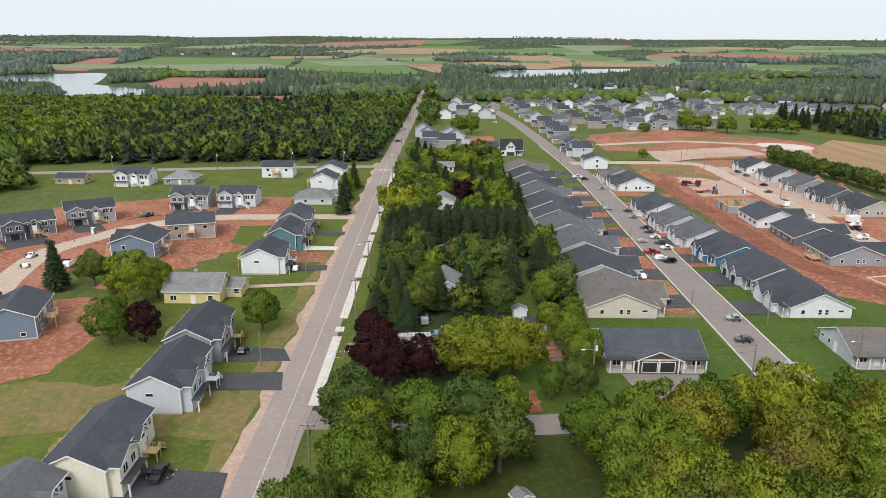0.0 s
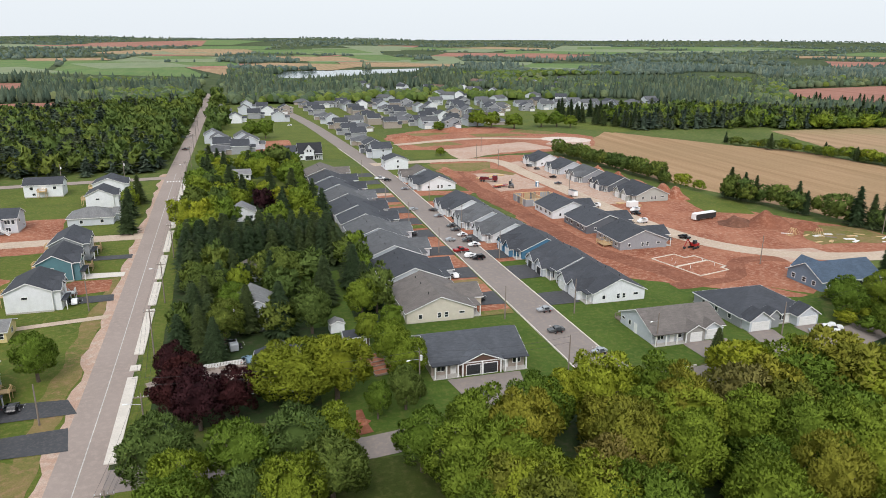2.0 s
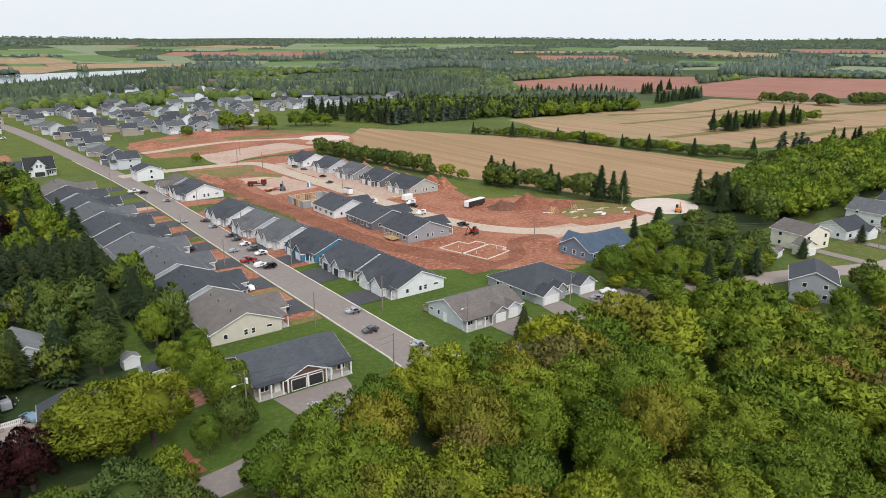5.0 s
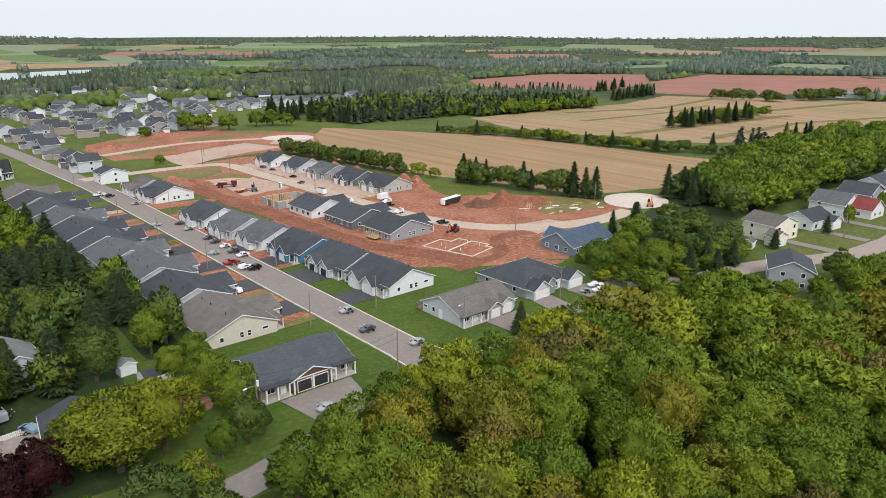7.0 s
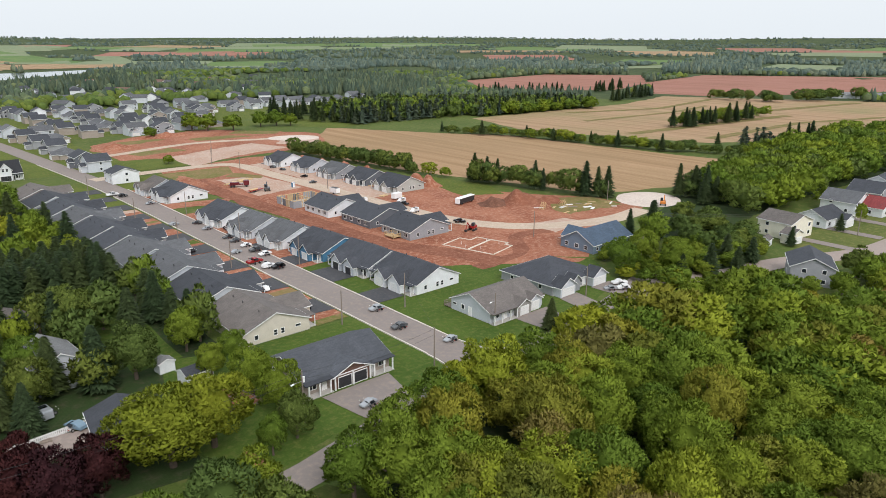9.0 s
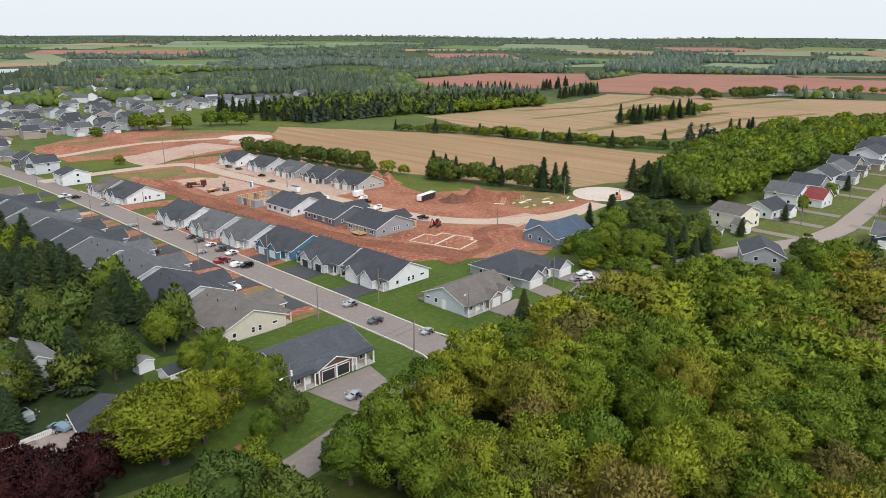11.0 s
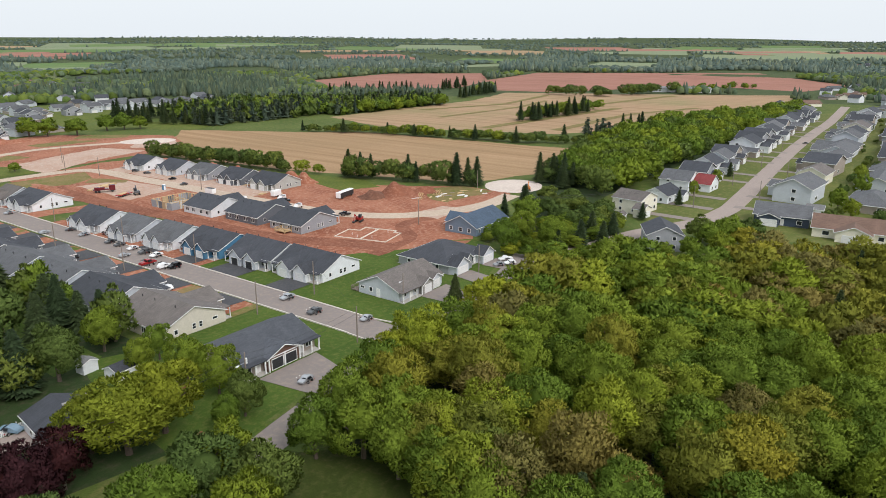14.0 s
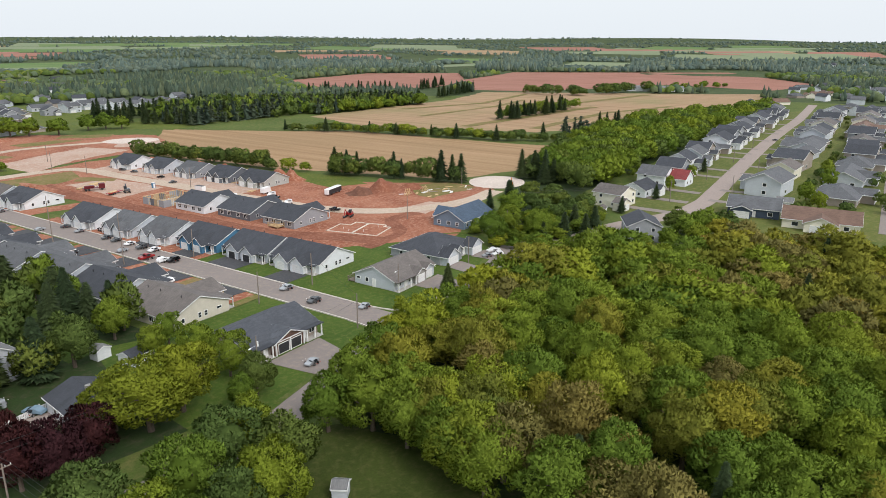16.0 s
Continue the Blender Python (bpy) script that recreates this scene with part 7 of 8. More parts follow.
for n_ in (0, 1, 3, 4, 6, 7, 9, 10, 12, 15):
    drive([(244 + n_ * 24, 80 + n_), (248.5 + n_ * 24, 80 + n_), (248 + n_ * 24, 94 + n_ * 0.9), (243.5 + n_ * 24, 94 + n_ * 0.9)], "asphalt_street", "grey driveway to the eastern street")
drive([(-10, 149), (2, 146), (4, 141), (-20, 140), (-21, 143.5)], "asphalt_worn", "cracked garden driveway with a parked car")
drive([(149, 368), (154, 368), (154, 353), (149, 353)], "asphalt_new")


# ---- cars ----
def outline_body(points, half, taper, bevel=0.06):
    """A body from its side outline, narrower towards the top."""
    bm = bmesh.new()
    add_prism(bm, points, -half, half, "y")
    for v in bm.verts:
        v.co = Vector((v.co.y, v.co.x, v.co.z))
    bm.normal_update()
    top = max(p[1] for p in points)
    for v in bm.verts:
        k = max(0.0, (v.co.z - 0.85) / max(top - 0.85, 0.1))
        v.co.y *= 1 - taper * k
    bmesh.ops.recalc_face_normals(bm, faces=bm.faces[:])
    bmesh.ops.bevel(bm, geom=[e for e in bm.edges if e.calc_length() > 0.25], offset=bevel, segments=2, affect="EDGES", clamp_overlap=True)
    return bm


CARS = {
    "car": ([(-2.3, 0.3), (2.25, 0.3), (2.3, 0.62), (2.2, 0.78), (1.05, 0.92), (0.35, 1.4), (-1.0, 1.43), (-1.75, 0.98), (-2.28, 0.92)], (0.3, -1.0, 0.36), (1.4, -1.45)),
    "suv": ([(-2.3, 0.35), (2.3, 0.35), (2.33, 0.8), (2.2, 0.98), (1.15, 1.08), (0.5, 1.68), (-1.9, 1.7), (-2.25, 1.1), (-2.3, 0.9)], (0.45, -1.85, 0.4), (1.45, -1.4)),
    "pickup": ([(-2.9, 0.45), (2.8, 0.45), (2.85, 0.9), (2.7, 1.08), (1.5, 1.16), (0.9, 1.8), (-0.65, 1.82), (-0.85, 1.15), (-2.85, 1.12)], (0.85, -0.6, 0.42), (1.85, -1.8)),
    "van": ([(-2.7, 0.35), (2.6, 0.35), (2.65, 0.85), (2.4, 1.15), (1.7, 1.3), (1.1, 2.05), (-2.6, 2.1), (-2.7, 1.9)], (1.05, -0.2, 0.4), (1.8, -1.8)),
}
BUILT = {}


def wheel_mesh(r):
    bm = bmesh.new()
    add_rod(bm, (0, -0.11, 0), (0, 0.11, 0), r, r, 14)
    return bm


def vehicle(kind, paint, x, y, turn, label, group=""):
    """A road vehicle with its wheels, windows and lamps; x ahead. Built once a kind and paint, then copied."""
    m = pose(x, y, 0.22, 0, 0, turn) @ Matrix.Scale(0.88, 4)
    if (kind, paint) in BUILT:
        c = copy_thing(BUILT[kind, paint], m)
        return tagged(c, label, "", group)
    points, (ca, cb, rw), (wa, wb) = CARS[kind]
    ob = empty(kind, m, label, "truck" if kind == "pickup" else kind, group)
    BUILT[kind, paint] = ob
    half = 0.98 if kind in ("pickup", "van") else 0.9
    top = max(p[1] for p in points)
    part("body", outline_body(points, half, 0.2 if kind != "van" else 0.1), "car_" + paint, ob)
    belt = 1.0 if kind == "car" else 1.15 if kind == "suv" else 1.22 if kind == "pickup" else 1.4
    # Side windows, windscreen and rear window stand a little proud of the shell.
    taper = 0.2 if kind != "van" else 0.1
    for s in (-1, 1):
        bm = bmesh.new()
        def at(px, z):
            k = max(0.0, (z - 0.85) / (top - 0.85))
            return bm.verts.new((px, s * (half * (1 - taper * k) + 0.012), z))
        zt = top - 0.1
        q = [at(ca + 0.15, belt), at(ca - 0.3, zt), at(cb + 0.25, zt), at(cb + 0.0, belt)]
        bm.faces.new(q if s < 0 else q[::-1])
        bmesh.ops.solidify(bm, geom=bm.faces[:], thickness=0.02)
        part("side_window", bm, "window_glass", ob)
    roof_pts = [p for p in points if p[1] > top - 0.05]
    xf, xb = max(p[0] for p in roof_pts), min(p[0] for p in roof_pts)
    hood = [p for p in points if p[0] > xf + 0.2 and p[1] > 0.85]
    trunk = [p for p in points if p[0] < xb - 0.05 and p[1] > 0.85]
    for name, edge, low in (("windscreen", (xf, top), hood[-1] if hood else (xf + 0.6, 1.0)), ("rear_window", (xb, top), trunk[0] if trunk else None)):
        if low is None or (kind == "van" and name == "rear_window"):
            continue
        bm = bmesh.new()
        dx, dz = low[0] - edge[0], low[1] - edge[1]
        n = Vector((-dz if dx > 0 else dz, 0, abs(dx))).normalized() * 0.02
        n.x = abs(n.x) * (1 if dx > 0 else -1)
        vs = []
        for f in (0.12, 0.9):
            z = edge[1] + dz * f
            w = half * (1 - taper * max(0, (z - 0.85) / (top - 0.85))) - 0.12
            vs += [bm.verts.new((edge[0] + dx * f + n.x, -w, z + n.z)), bm.verts.new((edge[0] + dx * f + n.x, w, z + n.z))]
        bm.faces.new((vs[0], vs[1], vs[3], vs[2]))
        bmesh.ops.solidify(bm, geom=bm.faces[:], thickness=0.02)
        part(name, bm, "window_glass", ob)
    for wx in (wa, wb):
        for s in (-1, 1):
            w = shared("wheel", cached(("wheel", rw), lambda: wheel_mesh(rw), "rubber"), ob, pose(wx, s * (half - 0.08), rw - 0.02))
            shared("rim", cached(("rim", rw), lambda: wheel_mesh(rw * 0.6), "chrome_grey"), w, pose(0, s * 0.02, 0))
    front, rear = max(p[0] for p in points), min(p[0] for p in points)
    zl = 0.7 if kind == "car" else 0.85
    for s in (-1, 1):
        part("headlight", soft_box(front - 0.12, front + 0.005, s * half * 0.72 - 0.17, s * half * 0.72 + 0.17, zl - 0.08, zl + 0.08), "lamp_clear", ob)
        part("tail_light", soft_box(rear - 0.005, rear + 0.12, s * half * 0.78 - 0.13, s * half * 0.78 + 0.13, zl, zl + 0.18), "lamp_red", ob)
    if kind == "pickup":
        part("cargo_bed", box(-2.72, -0.95, -0.74, 0.74, 1.125, 1.19), "trim_black", ob)
    return ob


STREET = [("suv", "black", 68.2, 203.7, 92), ("car", "silver", 70.0, 158.6, 92), ("car", "grey", 67.2, 146, 93), ("car", "silver", 71.3, 133, 98), ("car", "white", 71.5, 217.8, 92), ("suv", "grey", 71.3, 223.5, 92),
          ("car", "white", 71.5, 230.4, 92), ("car", "grey", 71.3, 237.5, 92), ("car", "grey", 71.4, 243, 92), ("car", "silver", 65.8, 225.5, -88), ("pickup", "red", 65.3, 212.5, -88), ("suv", "white", 66.4, 206, -88),
          ("car", "silver", 71.0, 258.3, 92), ("suv", "white", 76.3, 253.3, 5), ("suv", "white", 79.8, 256.5, 5), ("car", "silver", 64.5, 271.4, -88), ("pickup", "white", 64.2, 336, -88), ("suv", "black", 66.8, 331, -88),
          ("car", "silver", 70.2, 310, 92), ("suv", "black", 55.5, 235.6, 4), ("suv", "white", 56.0, 189.2, 6), ("suv", "black", 57.0, 170.4, 4), ("car", "black", 75, 271, 5), ("car", "grey", 71.6, 268, 60)]
for kind_, paint_, x_, y_, a_ in STREET:
    vehicle(kind_, paint_, x_, y_, a_, f"{paint_} {'pickup truck' if kind_ == 'pickup' else kind_} parked along the street", "cars along the street")
OTHERS = [("car", "silver", 40.8, 121.5, 100, "silver hatchback on the wide driveway"), ("pickup", "white", 131, 130.5, 60, "white pickup beside the slate bungalow"), ("suv", "white", 128.5, 127.5, 60, "white car parked beside the slate bungalow"),
          ("car", "silver", 125.5, 129.5, 60, "silver car beside the slate bungalow"), ("suv", "black", -42.5, 138.6, 0, "black car on an asphalt driveway"), ("pickup", "black", -43.2, 94, 0, "black pickup truck before the cream house"),
          ("suv", "white", -42.4, 194.2, 5, "white car on an asphalt driveway"), ("pickup", "grey", -110, 256.5, 160, "grey truck beside the new street"), ("pickup", "white", -124.5, 205, 10, "white pickup on red earth"),
          ("car", "white", -121, 195.5, 30, "white car on the dusty street"), ("van", "white", -108.7, 196.5, 5, "white van beside a house under construction"), ("suv", "black", -126, 218.5, 20, "black car before a new house"),
          ("car", "blue", -1.3, 148, 25, "pale blue sedan on the garden driveway"), ("van", "silver", -4.4, 155.8, 8, "silver van under garden trees"), ("van", "white", 148.3, 247.6, 100, "white van beside the gravel street"),
          ("pickup", "black", 146, 243.2, 20, "black pickup before a new bungalow"), ("van", "white", 141.5, 231, 100, "white van on the gravel street"), ("pickup", "black", 143.8, 208.2, 20, "black pickup on the gravel street"),
          ("van", "white", 136.8, 258.4, 80, "white van behind a new bungalow"), ("car", "grey", 142.1, 305, 80, "grey car on the gravel street"), ("car", "black", 146.5, 320, 40, "dark car on a red lot"), ("car", "grey", 148, 343, 20, "grey car on a red lot"),
          ("suv", "grey", 147.5, 352, 10, "grey car before a new bungalow"), ("suv", "black", 210.5, 117.5, 20, "black car before the cream house"), ("car", "white", 247.5, 116, 70, "white car on a suburban driveway"),
          ("suv", "white", 329, 117, 80, "white car on a suburban driveway"), ("car", "grey", 455, 104, 0, "grey car on the eastern street"), ("van", "white", 372, 91, 0, "white camper van beside the eastern street"),
          ("pickup", "black", -29, 452, 90, "black truck driving on the main road"), ("suv", "white", 40, 560, 90, "white car on the far street")]
for kind_, paint_, x_, y_, a_, label_ in OTHERS:
    vehicle(kind_, paint_, x_, y_, a_, label_)

# The long white bus on the grass.
bus = empty("bus", pose(167, 230, 0.15, 0, 0, 12) @ Matrix.Scale(0.9, 4), "white coach body with dark windows parked on grass", "bus")
part("body", soft_box(-6, 6, -1.25, 1.25, 0.45, 3.1, 0.18), "car_white", bus)
for s_ in (-1, 1):
    part("window_band", soft_box(-5.7, 5.8, s_ * 1.26 - 0.02, s_ * 1.26 + 0.02, 0.6, 2.72, 0.015), "trim_black", bus)
part("windscreen", soft_box(5.98, 6.03, -1.05, 1.05, 1.2, 2.7, 0.02), "window_glass", bus)
for x_ in (-3.8, 3.9):
    for s_ in (-1, 1):
        shared("wheel", cached(("wheel", 0.5), lambda: wheel_mesh(0.5), "rubber"), bus, pose(x_, s_ * 1.15, 0.48))
for x_, y_, a_ in ((137, 279, 95), (150.5, 253.5, 10)):
    trailer_ = empty("cargo_trailer", pose(x_, y_, 0.15, 0, 0, a_), "white enclosed cargo trailer on the building site", "trailer", "cargo trailers")
    part("body", soft_box(-2.3, 2.3, -1.05, 1.05, 0.5, 2.6, 0.08), "car_white", trailer_)
    part("roof_panel", soft_box(-2.25, 2.25, -1.0, 1.0, 2.6, 2.66, 0.02), "trim_black" if a_ > 50 else "trim_white", trailer_)
    part("tongue", box(2.3, 3.4, -0.06, 0.06, 0.5, 0.62), "galvanised", trailer_)
    for s_ in (-1, 1):
        shared("wheel", cached(("wheel", 0.36), lambda: wheel_mesh(0.36), "rubber"), trailer_, pose(-0.3, s_ * 1.02, 0.34))

# ---- poles and wires ----
POLE_SPOTS = {}


def utility_pole(x, y, height, turn=0.0, arm=True, lamp=False, can=False, metal=False, label=""):
    p = empty("utility_pole" if not metal else "street_lamp", pose(x, y, 0, 0, 0, turn), label or ("weathered wooden utility pole with crossarm" if arm else "plain wooden utility pole beside the street"), "pole", "poles along the streets")
    bm = bmesh.new()
    add_rod(bm, (0, 0, -0.2), (0, 0, height), 0.17, 0.11, 8)
    part("pole", bm, "galvanised" if metal else "pole_wood", p)
    if arm:
        part("crossarm", box(-1.2, 1.2, -0.07, 0.07, height - 0.75, height - 0.6), "pole_wood", p)
        for u in (-1.1, -0.4, 0.4, 1.1):
            part("insulator", soft_box(u - 0.06, u + 0.06, -0.06, 0.06, height - 0.6, height - 0.4, 0.02), "trim_white", p)
    if lamp:
        bm = bmesh.new()
        add_rod(bm, (0, 0, height - 2.0), (-2.2, 0, height - 1.6), 0.04, 0.04, 6)
        part("lamp_arm", bm, "galvanised", p)
        part("lamp_head", soft_box(-2.9, -2.1, -0.16, 0.16, height - 1.72, height - 1.54, 0.05), "trim_white", p)
    if can:
        bm = bmesh.new()
        add_rod(bm, (0.38, 0, height - 2.3), (0.38, 0, height - 1.3), 0.24, 0.24, 10)
        part("transformer", bm, "trim_white", p)
    POLE_SPOTS[round(x, 1), round(y, 1)] = height
    return (x, y, height)


MAIN_POLES = [utility_pole(-18.5 if y_ == 120.5 else -19.6 - (y_ - 90) * 0.012, y_, 9.5 if y_ == 120.5 else 11, 0, True, i_ % 2 == 0) for i_, y_ in enumerate((60, 92, 120.5, 156, 189, 229, 268, 305, 345, 392, 440, 490, 540))]
MID_POLES = [utility_pole(x_, y_, 8.5, 90, False, False) for x_, y_ in ((60.6, 126), (58.6, 156.5), (58.2, 213), (57.5, 250), (56.6, 287), (57, 344))]
EAST_POLES = [utility_pole(x_, y_, 9, 90, False) for x_, y_ in ((76.5, 155.5), (74.5, 202.5), (74.3, 240), (74.3, 284))]
for x_, y_, h_, can_, lamp_ in ((29, 124, 10, True, True), (85.3, 133, 8, False, True), (-36.9, 131.9, 8, False, False), (149.3, 177.5, 9, False, False), (132, 357, 9, False, False), (128, 381, 9, False, False), (139.8, 407, 9, False, False),
                                (140.5, 290, 9, False, False), (-111.4, 346.5, 10, True, False), (-76.2, 355, 10, True, False), (-50.6, 358, 10, True, False), (-160, 340, 10, True, False), (-38.2, 188, 8, False, False), (-120, 222, 9, False, False),
                                (149.5, 136, 9, False, False), (117, 131, 8, False, False), (234, 106.5, 9, False, False), (290, 106, 9, False, False), (350, 107, 9, False, False), (410, 109, 9, False, False), (260, 88, 9, False, False), (320, 89, 9, False, False), (216, 196, 8, False, False)):
    utility_pole(x_, y_, h_, 20, False, lamp_, can_)


def wires(spots, offsets, sag=0.7):
    """Cables that hang from pole to pole, as one thing of thin rods."""
    line = empty("power_line", Matrix(), "thin black overhead cables between poles", "cable", "", "")
    for dx, dz in offsets:
        points = []
        for (x0, y0, z0), (x1, y1, z1) in zip(spots, spots[1:]):
            points += [Vector((x0 + (x1 - x0) * k / 8 + dx, y0 + (y1 - y0) * k / 8, z0 + (z1 - z0) * k / 8 + dz - sag * k * (8 - k) / 16)) for k in range(8)]
        points.append(Vector((spots[-1][0] + dx, spots[-1][1], spots[-1][2] + dz)))
        bm = bmesh.new()
        rings = [[bm.verts.new(p + Vector(o) * 0.025) for o in ((0.7, 0.7, -0.5), (-0.7, -0.7, -0.5), (0, 0, 1))] for p in points]
        for p, q in zip(rings, rings[1:]):
            for i in range(3):
                bm.faces.new((p[i], p[(i + 1) % 3], q[(i + 1) % 3], q[i]))
        bmesh.ops.recalc_face_normals(bm, faces=bm.faces[:])
        part("cable", bm, "wire_black", line)


wires(MAIN_POLES, ((-1.1, -0.4), (-0.4, -0.4), (0.4, -0.4), (1.1, -0.4), (0, -2.4)))
wires([(-20, 124, 11), (29, 124, 10), (60.6, 126, 8.5)], ((0, -0.3), (0.1, -1.6)), 1.0)
wires([(60.6, 126, 8.5), (76.5, 155.5, 9)], ((0, -0.2),), 0.4)
wires([(-160, 340, 10), (-111.4, 346.5, 10), (-76.2, 355, 10), (-50.6, 358, 10), (-23, 345, 11)], ((0, -0.3), (0, -1.2)), 0.7)
wires([(-300, 322, 10), (-160, 340, 10)], ((0, -0.3),), 1.5)
wires([(117, 131, 8), (149.5, 136, 9), (176, 152, 9), (234, 106.5, 9), (290, 106, 9), (350, 107, 9), (410, 109, 9)], ((0, -0.2), (0, -0.9)), 0.8)


# ---- building site ----
def heap(name, cx, cy, rx, ry, h, label, seed, material="red_earth"):
    """A dumped heap: a bumpy mound with a ragged foot."""
    n, m = 36, 14
    verts, faces = [], []
    for j in range(m + 1):
        for i in range(n):
            a, t = 2 * math.pi * i / n, j / m
            rag = 1 + 0.25 * noise.noise((math.cos(a) * 1.6, math.sin(a) * 1.6, seed))
            x, y = cx + math.cos(a) * rx * t * rag, cy + math.sin(a) * ry * t * rag
            z = h * (1 - t * t) * min(1.0, 1.25 - t) * (0.85 + 0.75 * noise.noise((x * 0.2, y * 0.2, seed))) + 0.5 * noise.noise((x * 0.6, y * 0.6, seed)) * (1 - t)
            verts.append((x, y, z - 0.05 * t + 0.1 * (1 - t)))
    for j in range(m):
        for i in range(n):
            faces.append((j * n + i, (j + 1) * n + i, (j + 1) * n + (i + 1) % n, j * n + (i + 1) % n))
    return tagged(mesh_object(name, verts, faces, material, None, True), label, "earth mound", "earth heaps")


heap("earth_mound", 186, 217, 10.5, 8, 4.4, "large heap of red earth on the lot", 1, "wet_earth")
heap("earth_mound", 175, 221, 8.5, 6, 2.6, "dark red heap of topsoil", 2, "dark_earth")
heap("earth_mound", 195, 210, 7, 6, 2.6, "heap of red earth beside lumber", 3, "wet_earth")
for n_, (x_, y_) in enumerate(((178, 274), (177, 292), (175, 308), (173, 324), (171, 340), (170, 358), (180, 268))):
    heap("earth_mound", x_, y_, 5, 9, 4.0, "long ridge of dug red earth behind the houses", 10 + n_)
heap("earth_mound", -78, 199, 6, 5, 2.0, "low heap of red earth", 31)
heap("earth_mound", -70, 216, 7, 6, 2.2, "heap of red earth with grass", 32)
heap("earth_mound", -88, 180, 6, 3, 2.0, "heap of red earth between trees", 33)
heap("earth_mound", 110, 470, 16, 12, 2.2, "broad ridge of red earth", 34)
heap("earth_mound", 150, 505, 30, 8, 2.2, "long ridge of red earth", 35)
heap("earth_mound", 102, 345, 5, 18, 1.2, "ridge of red earth along the lot", 36)

footing = empty("house_foundation", pose(129.2, 183, 0.1, 0, 0, 14), "pale strip footings of a new house on red earth", "foundation")
for x0_, x1_, y0_, y1_ in ((-7.2, -6.85, -9.6, 9.6), (-7.2, 5, -9.6, -9.25), (6.85, 7.2, -7, 1.5), (5, 7.2, -7, -6.65), (4.65, 5, -9.6, -6.65), (-7.2, 7.2, -0.3, 0.3), (-7.2, 3, 9.25, 9.6), (2.65, 3, 5, 9.6), (3, 7.2, 5, 5.35), (6.85, 7.2, 0, 5.35)):
    part("footing", soft_box(x0_, x1_, y0_, y1_, -0.1, 0.2, 0.03), "footing_concrete", footing)
for x_, y_ in ((-4, -3), (-5, 2), (4, -5), (4.6, 0), (-3, 5)):
    bm_ = bmesh.new()
    add_rod(bm_, (x_, y_, -0.1), (x_, y_, 0.9), 0.07, 0.07, 8)
    part("drain_pipe", bm_, "trim_white", footing)

frame_house = empty("unfinished_house", pose(117.5, 272.5, 0.1), "unroofed timber house frame with wrapped outer walls", "house frame")
for x0_, x1_, y0_, y1_ in ((-8, 8, -6.6, -6.45), (-8, 8, 6.45, 6.6), (-8, -7.85, -6.5, 6.5), (7.85, 8, -6.5, 6.5)):
    long_ = x1_ - x0_ > 1
    a0_, a1_ = (x0_, x1_) if long_ else (y0_, y1_)
    for k_, (p_, q_) in enumerate(((0.0, 0.22), (0.3, 0.46), (0.47, 0.64), (0.76, 1.0))):
        u0_, u1_ = a0_ + (a1_ - a0_) * p_, a0_ + (a1_ - a0_) * q_
        part("sheathing", box(u0_, u1_, y0_, y1_, 0, 2.7) if long_ else box(x0_, x1_, u0_, u1_, 0, 2.7), ("siding_grey", "siding_tan", "siding_dark_grey", "siding_grey")[k_], frame_house)
for x_ in range(-7, 8, 1):
    for y_ in (-6.35, 6.35):
        part("stud", box(x_ - 0.06, x_ + 0.06, y_ - 0.07, y_ + 0.07, 0, 2.85), "lumber", frame_house)
for y_ in range(-5, 6, 1):
    for x_ in (-7.75, 0, 7.75):
        part("stud", box(x_ - 0.07, x_ + 0.07, y_ - 0.06, y_ + 0.06, 0, 2.85), "lumber", frame_house)
for x0_, x1_, y0_, y1_ in ((-8, 8, -6.6, -6.3), (-8, 8, 6.3, 6.6), (-8, -7.7, -6.5, 6.5), (7.7, 8, -6.5, 6.5), (-0.15, 0.15, -6.3, 6.3)):
    part("top_plate", box(x0_, x1_, y0_, y1_, 2.86, 2.98), "lumber", frame_house)
part("floor_slab", box(-7.8, 7.8, -6.4, 6.4, -0.1, 0.08), "concrete_wall", frame_house)


def lumber_stack(x, y, turn, length, wide, rows, label, material="lumber"):
    s = empty("lumber_stack", pose(x, y, 0.12, 0, 0, turn), label, "lumber", "lumber on the site")
    rnd = random.Random(int(x * 7 + y))
    for r in range(rows):
        for k in range(int(wide / 0.32)):
            o = rnd.uniform(-0.25, 0.25)
            part("board", box(-length / 2 + o, length / 2 + o, -wide / 2 + k * 0.32, -wide / 2 + k * 0.32 + 0.27, r * 0.16, r * 0.16 + 0.13), material, s)


for x_, y_, a_, l_, w_, r_ in ((117, 329, 10, 6, 2.2, 4), (122, 332, 5, 7, 2.4, 3), (112, 327, 20, 5, 2, 3), (122, 284, -20, 8, 1.4, 2), (150, 262, 15, 3.5, 2.4, 2), (155, 256, 40, 3, 2, 2), (159, 283, 10, 3, 2, 1)):
    lumber_stack(x_, y_, a_, l_, w_, r_, "stack of pale new boards on red earth")
rnd_l = random.Random(8)
for n_ in range(16):
    x_, y_ = 184 + n_ * 1.9 + rnd_l.uniform(-2, 2), 199 - n_ * 0.55 + rnd_l.uniform(-6, 6)
    lumber_stack(x_, y_, rnd_l.uniform(-50, 60), rnd_l.uniform(2, 4.5), rnd_l.uniform(0.7, 1.6), rnd_l.choice((1, 1, 2)), "scattered pale boards and offcuts on the ground", rnd_l.choice(("lumber", "trim_white", "lumber", "old_wood")))
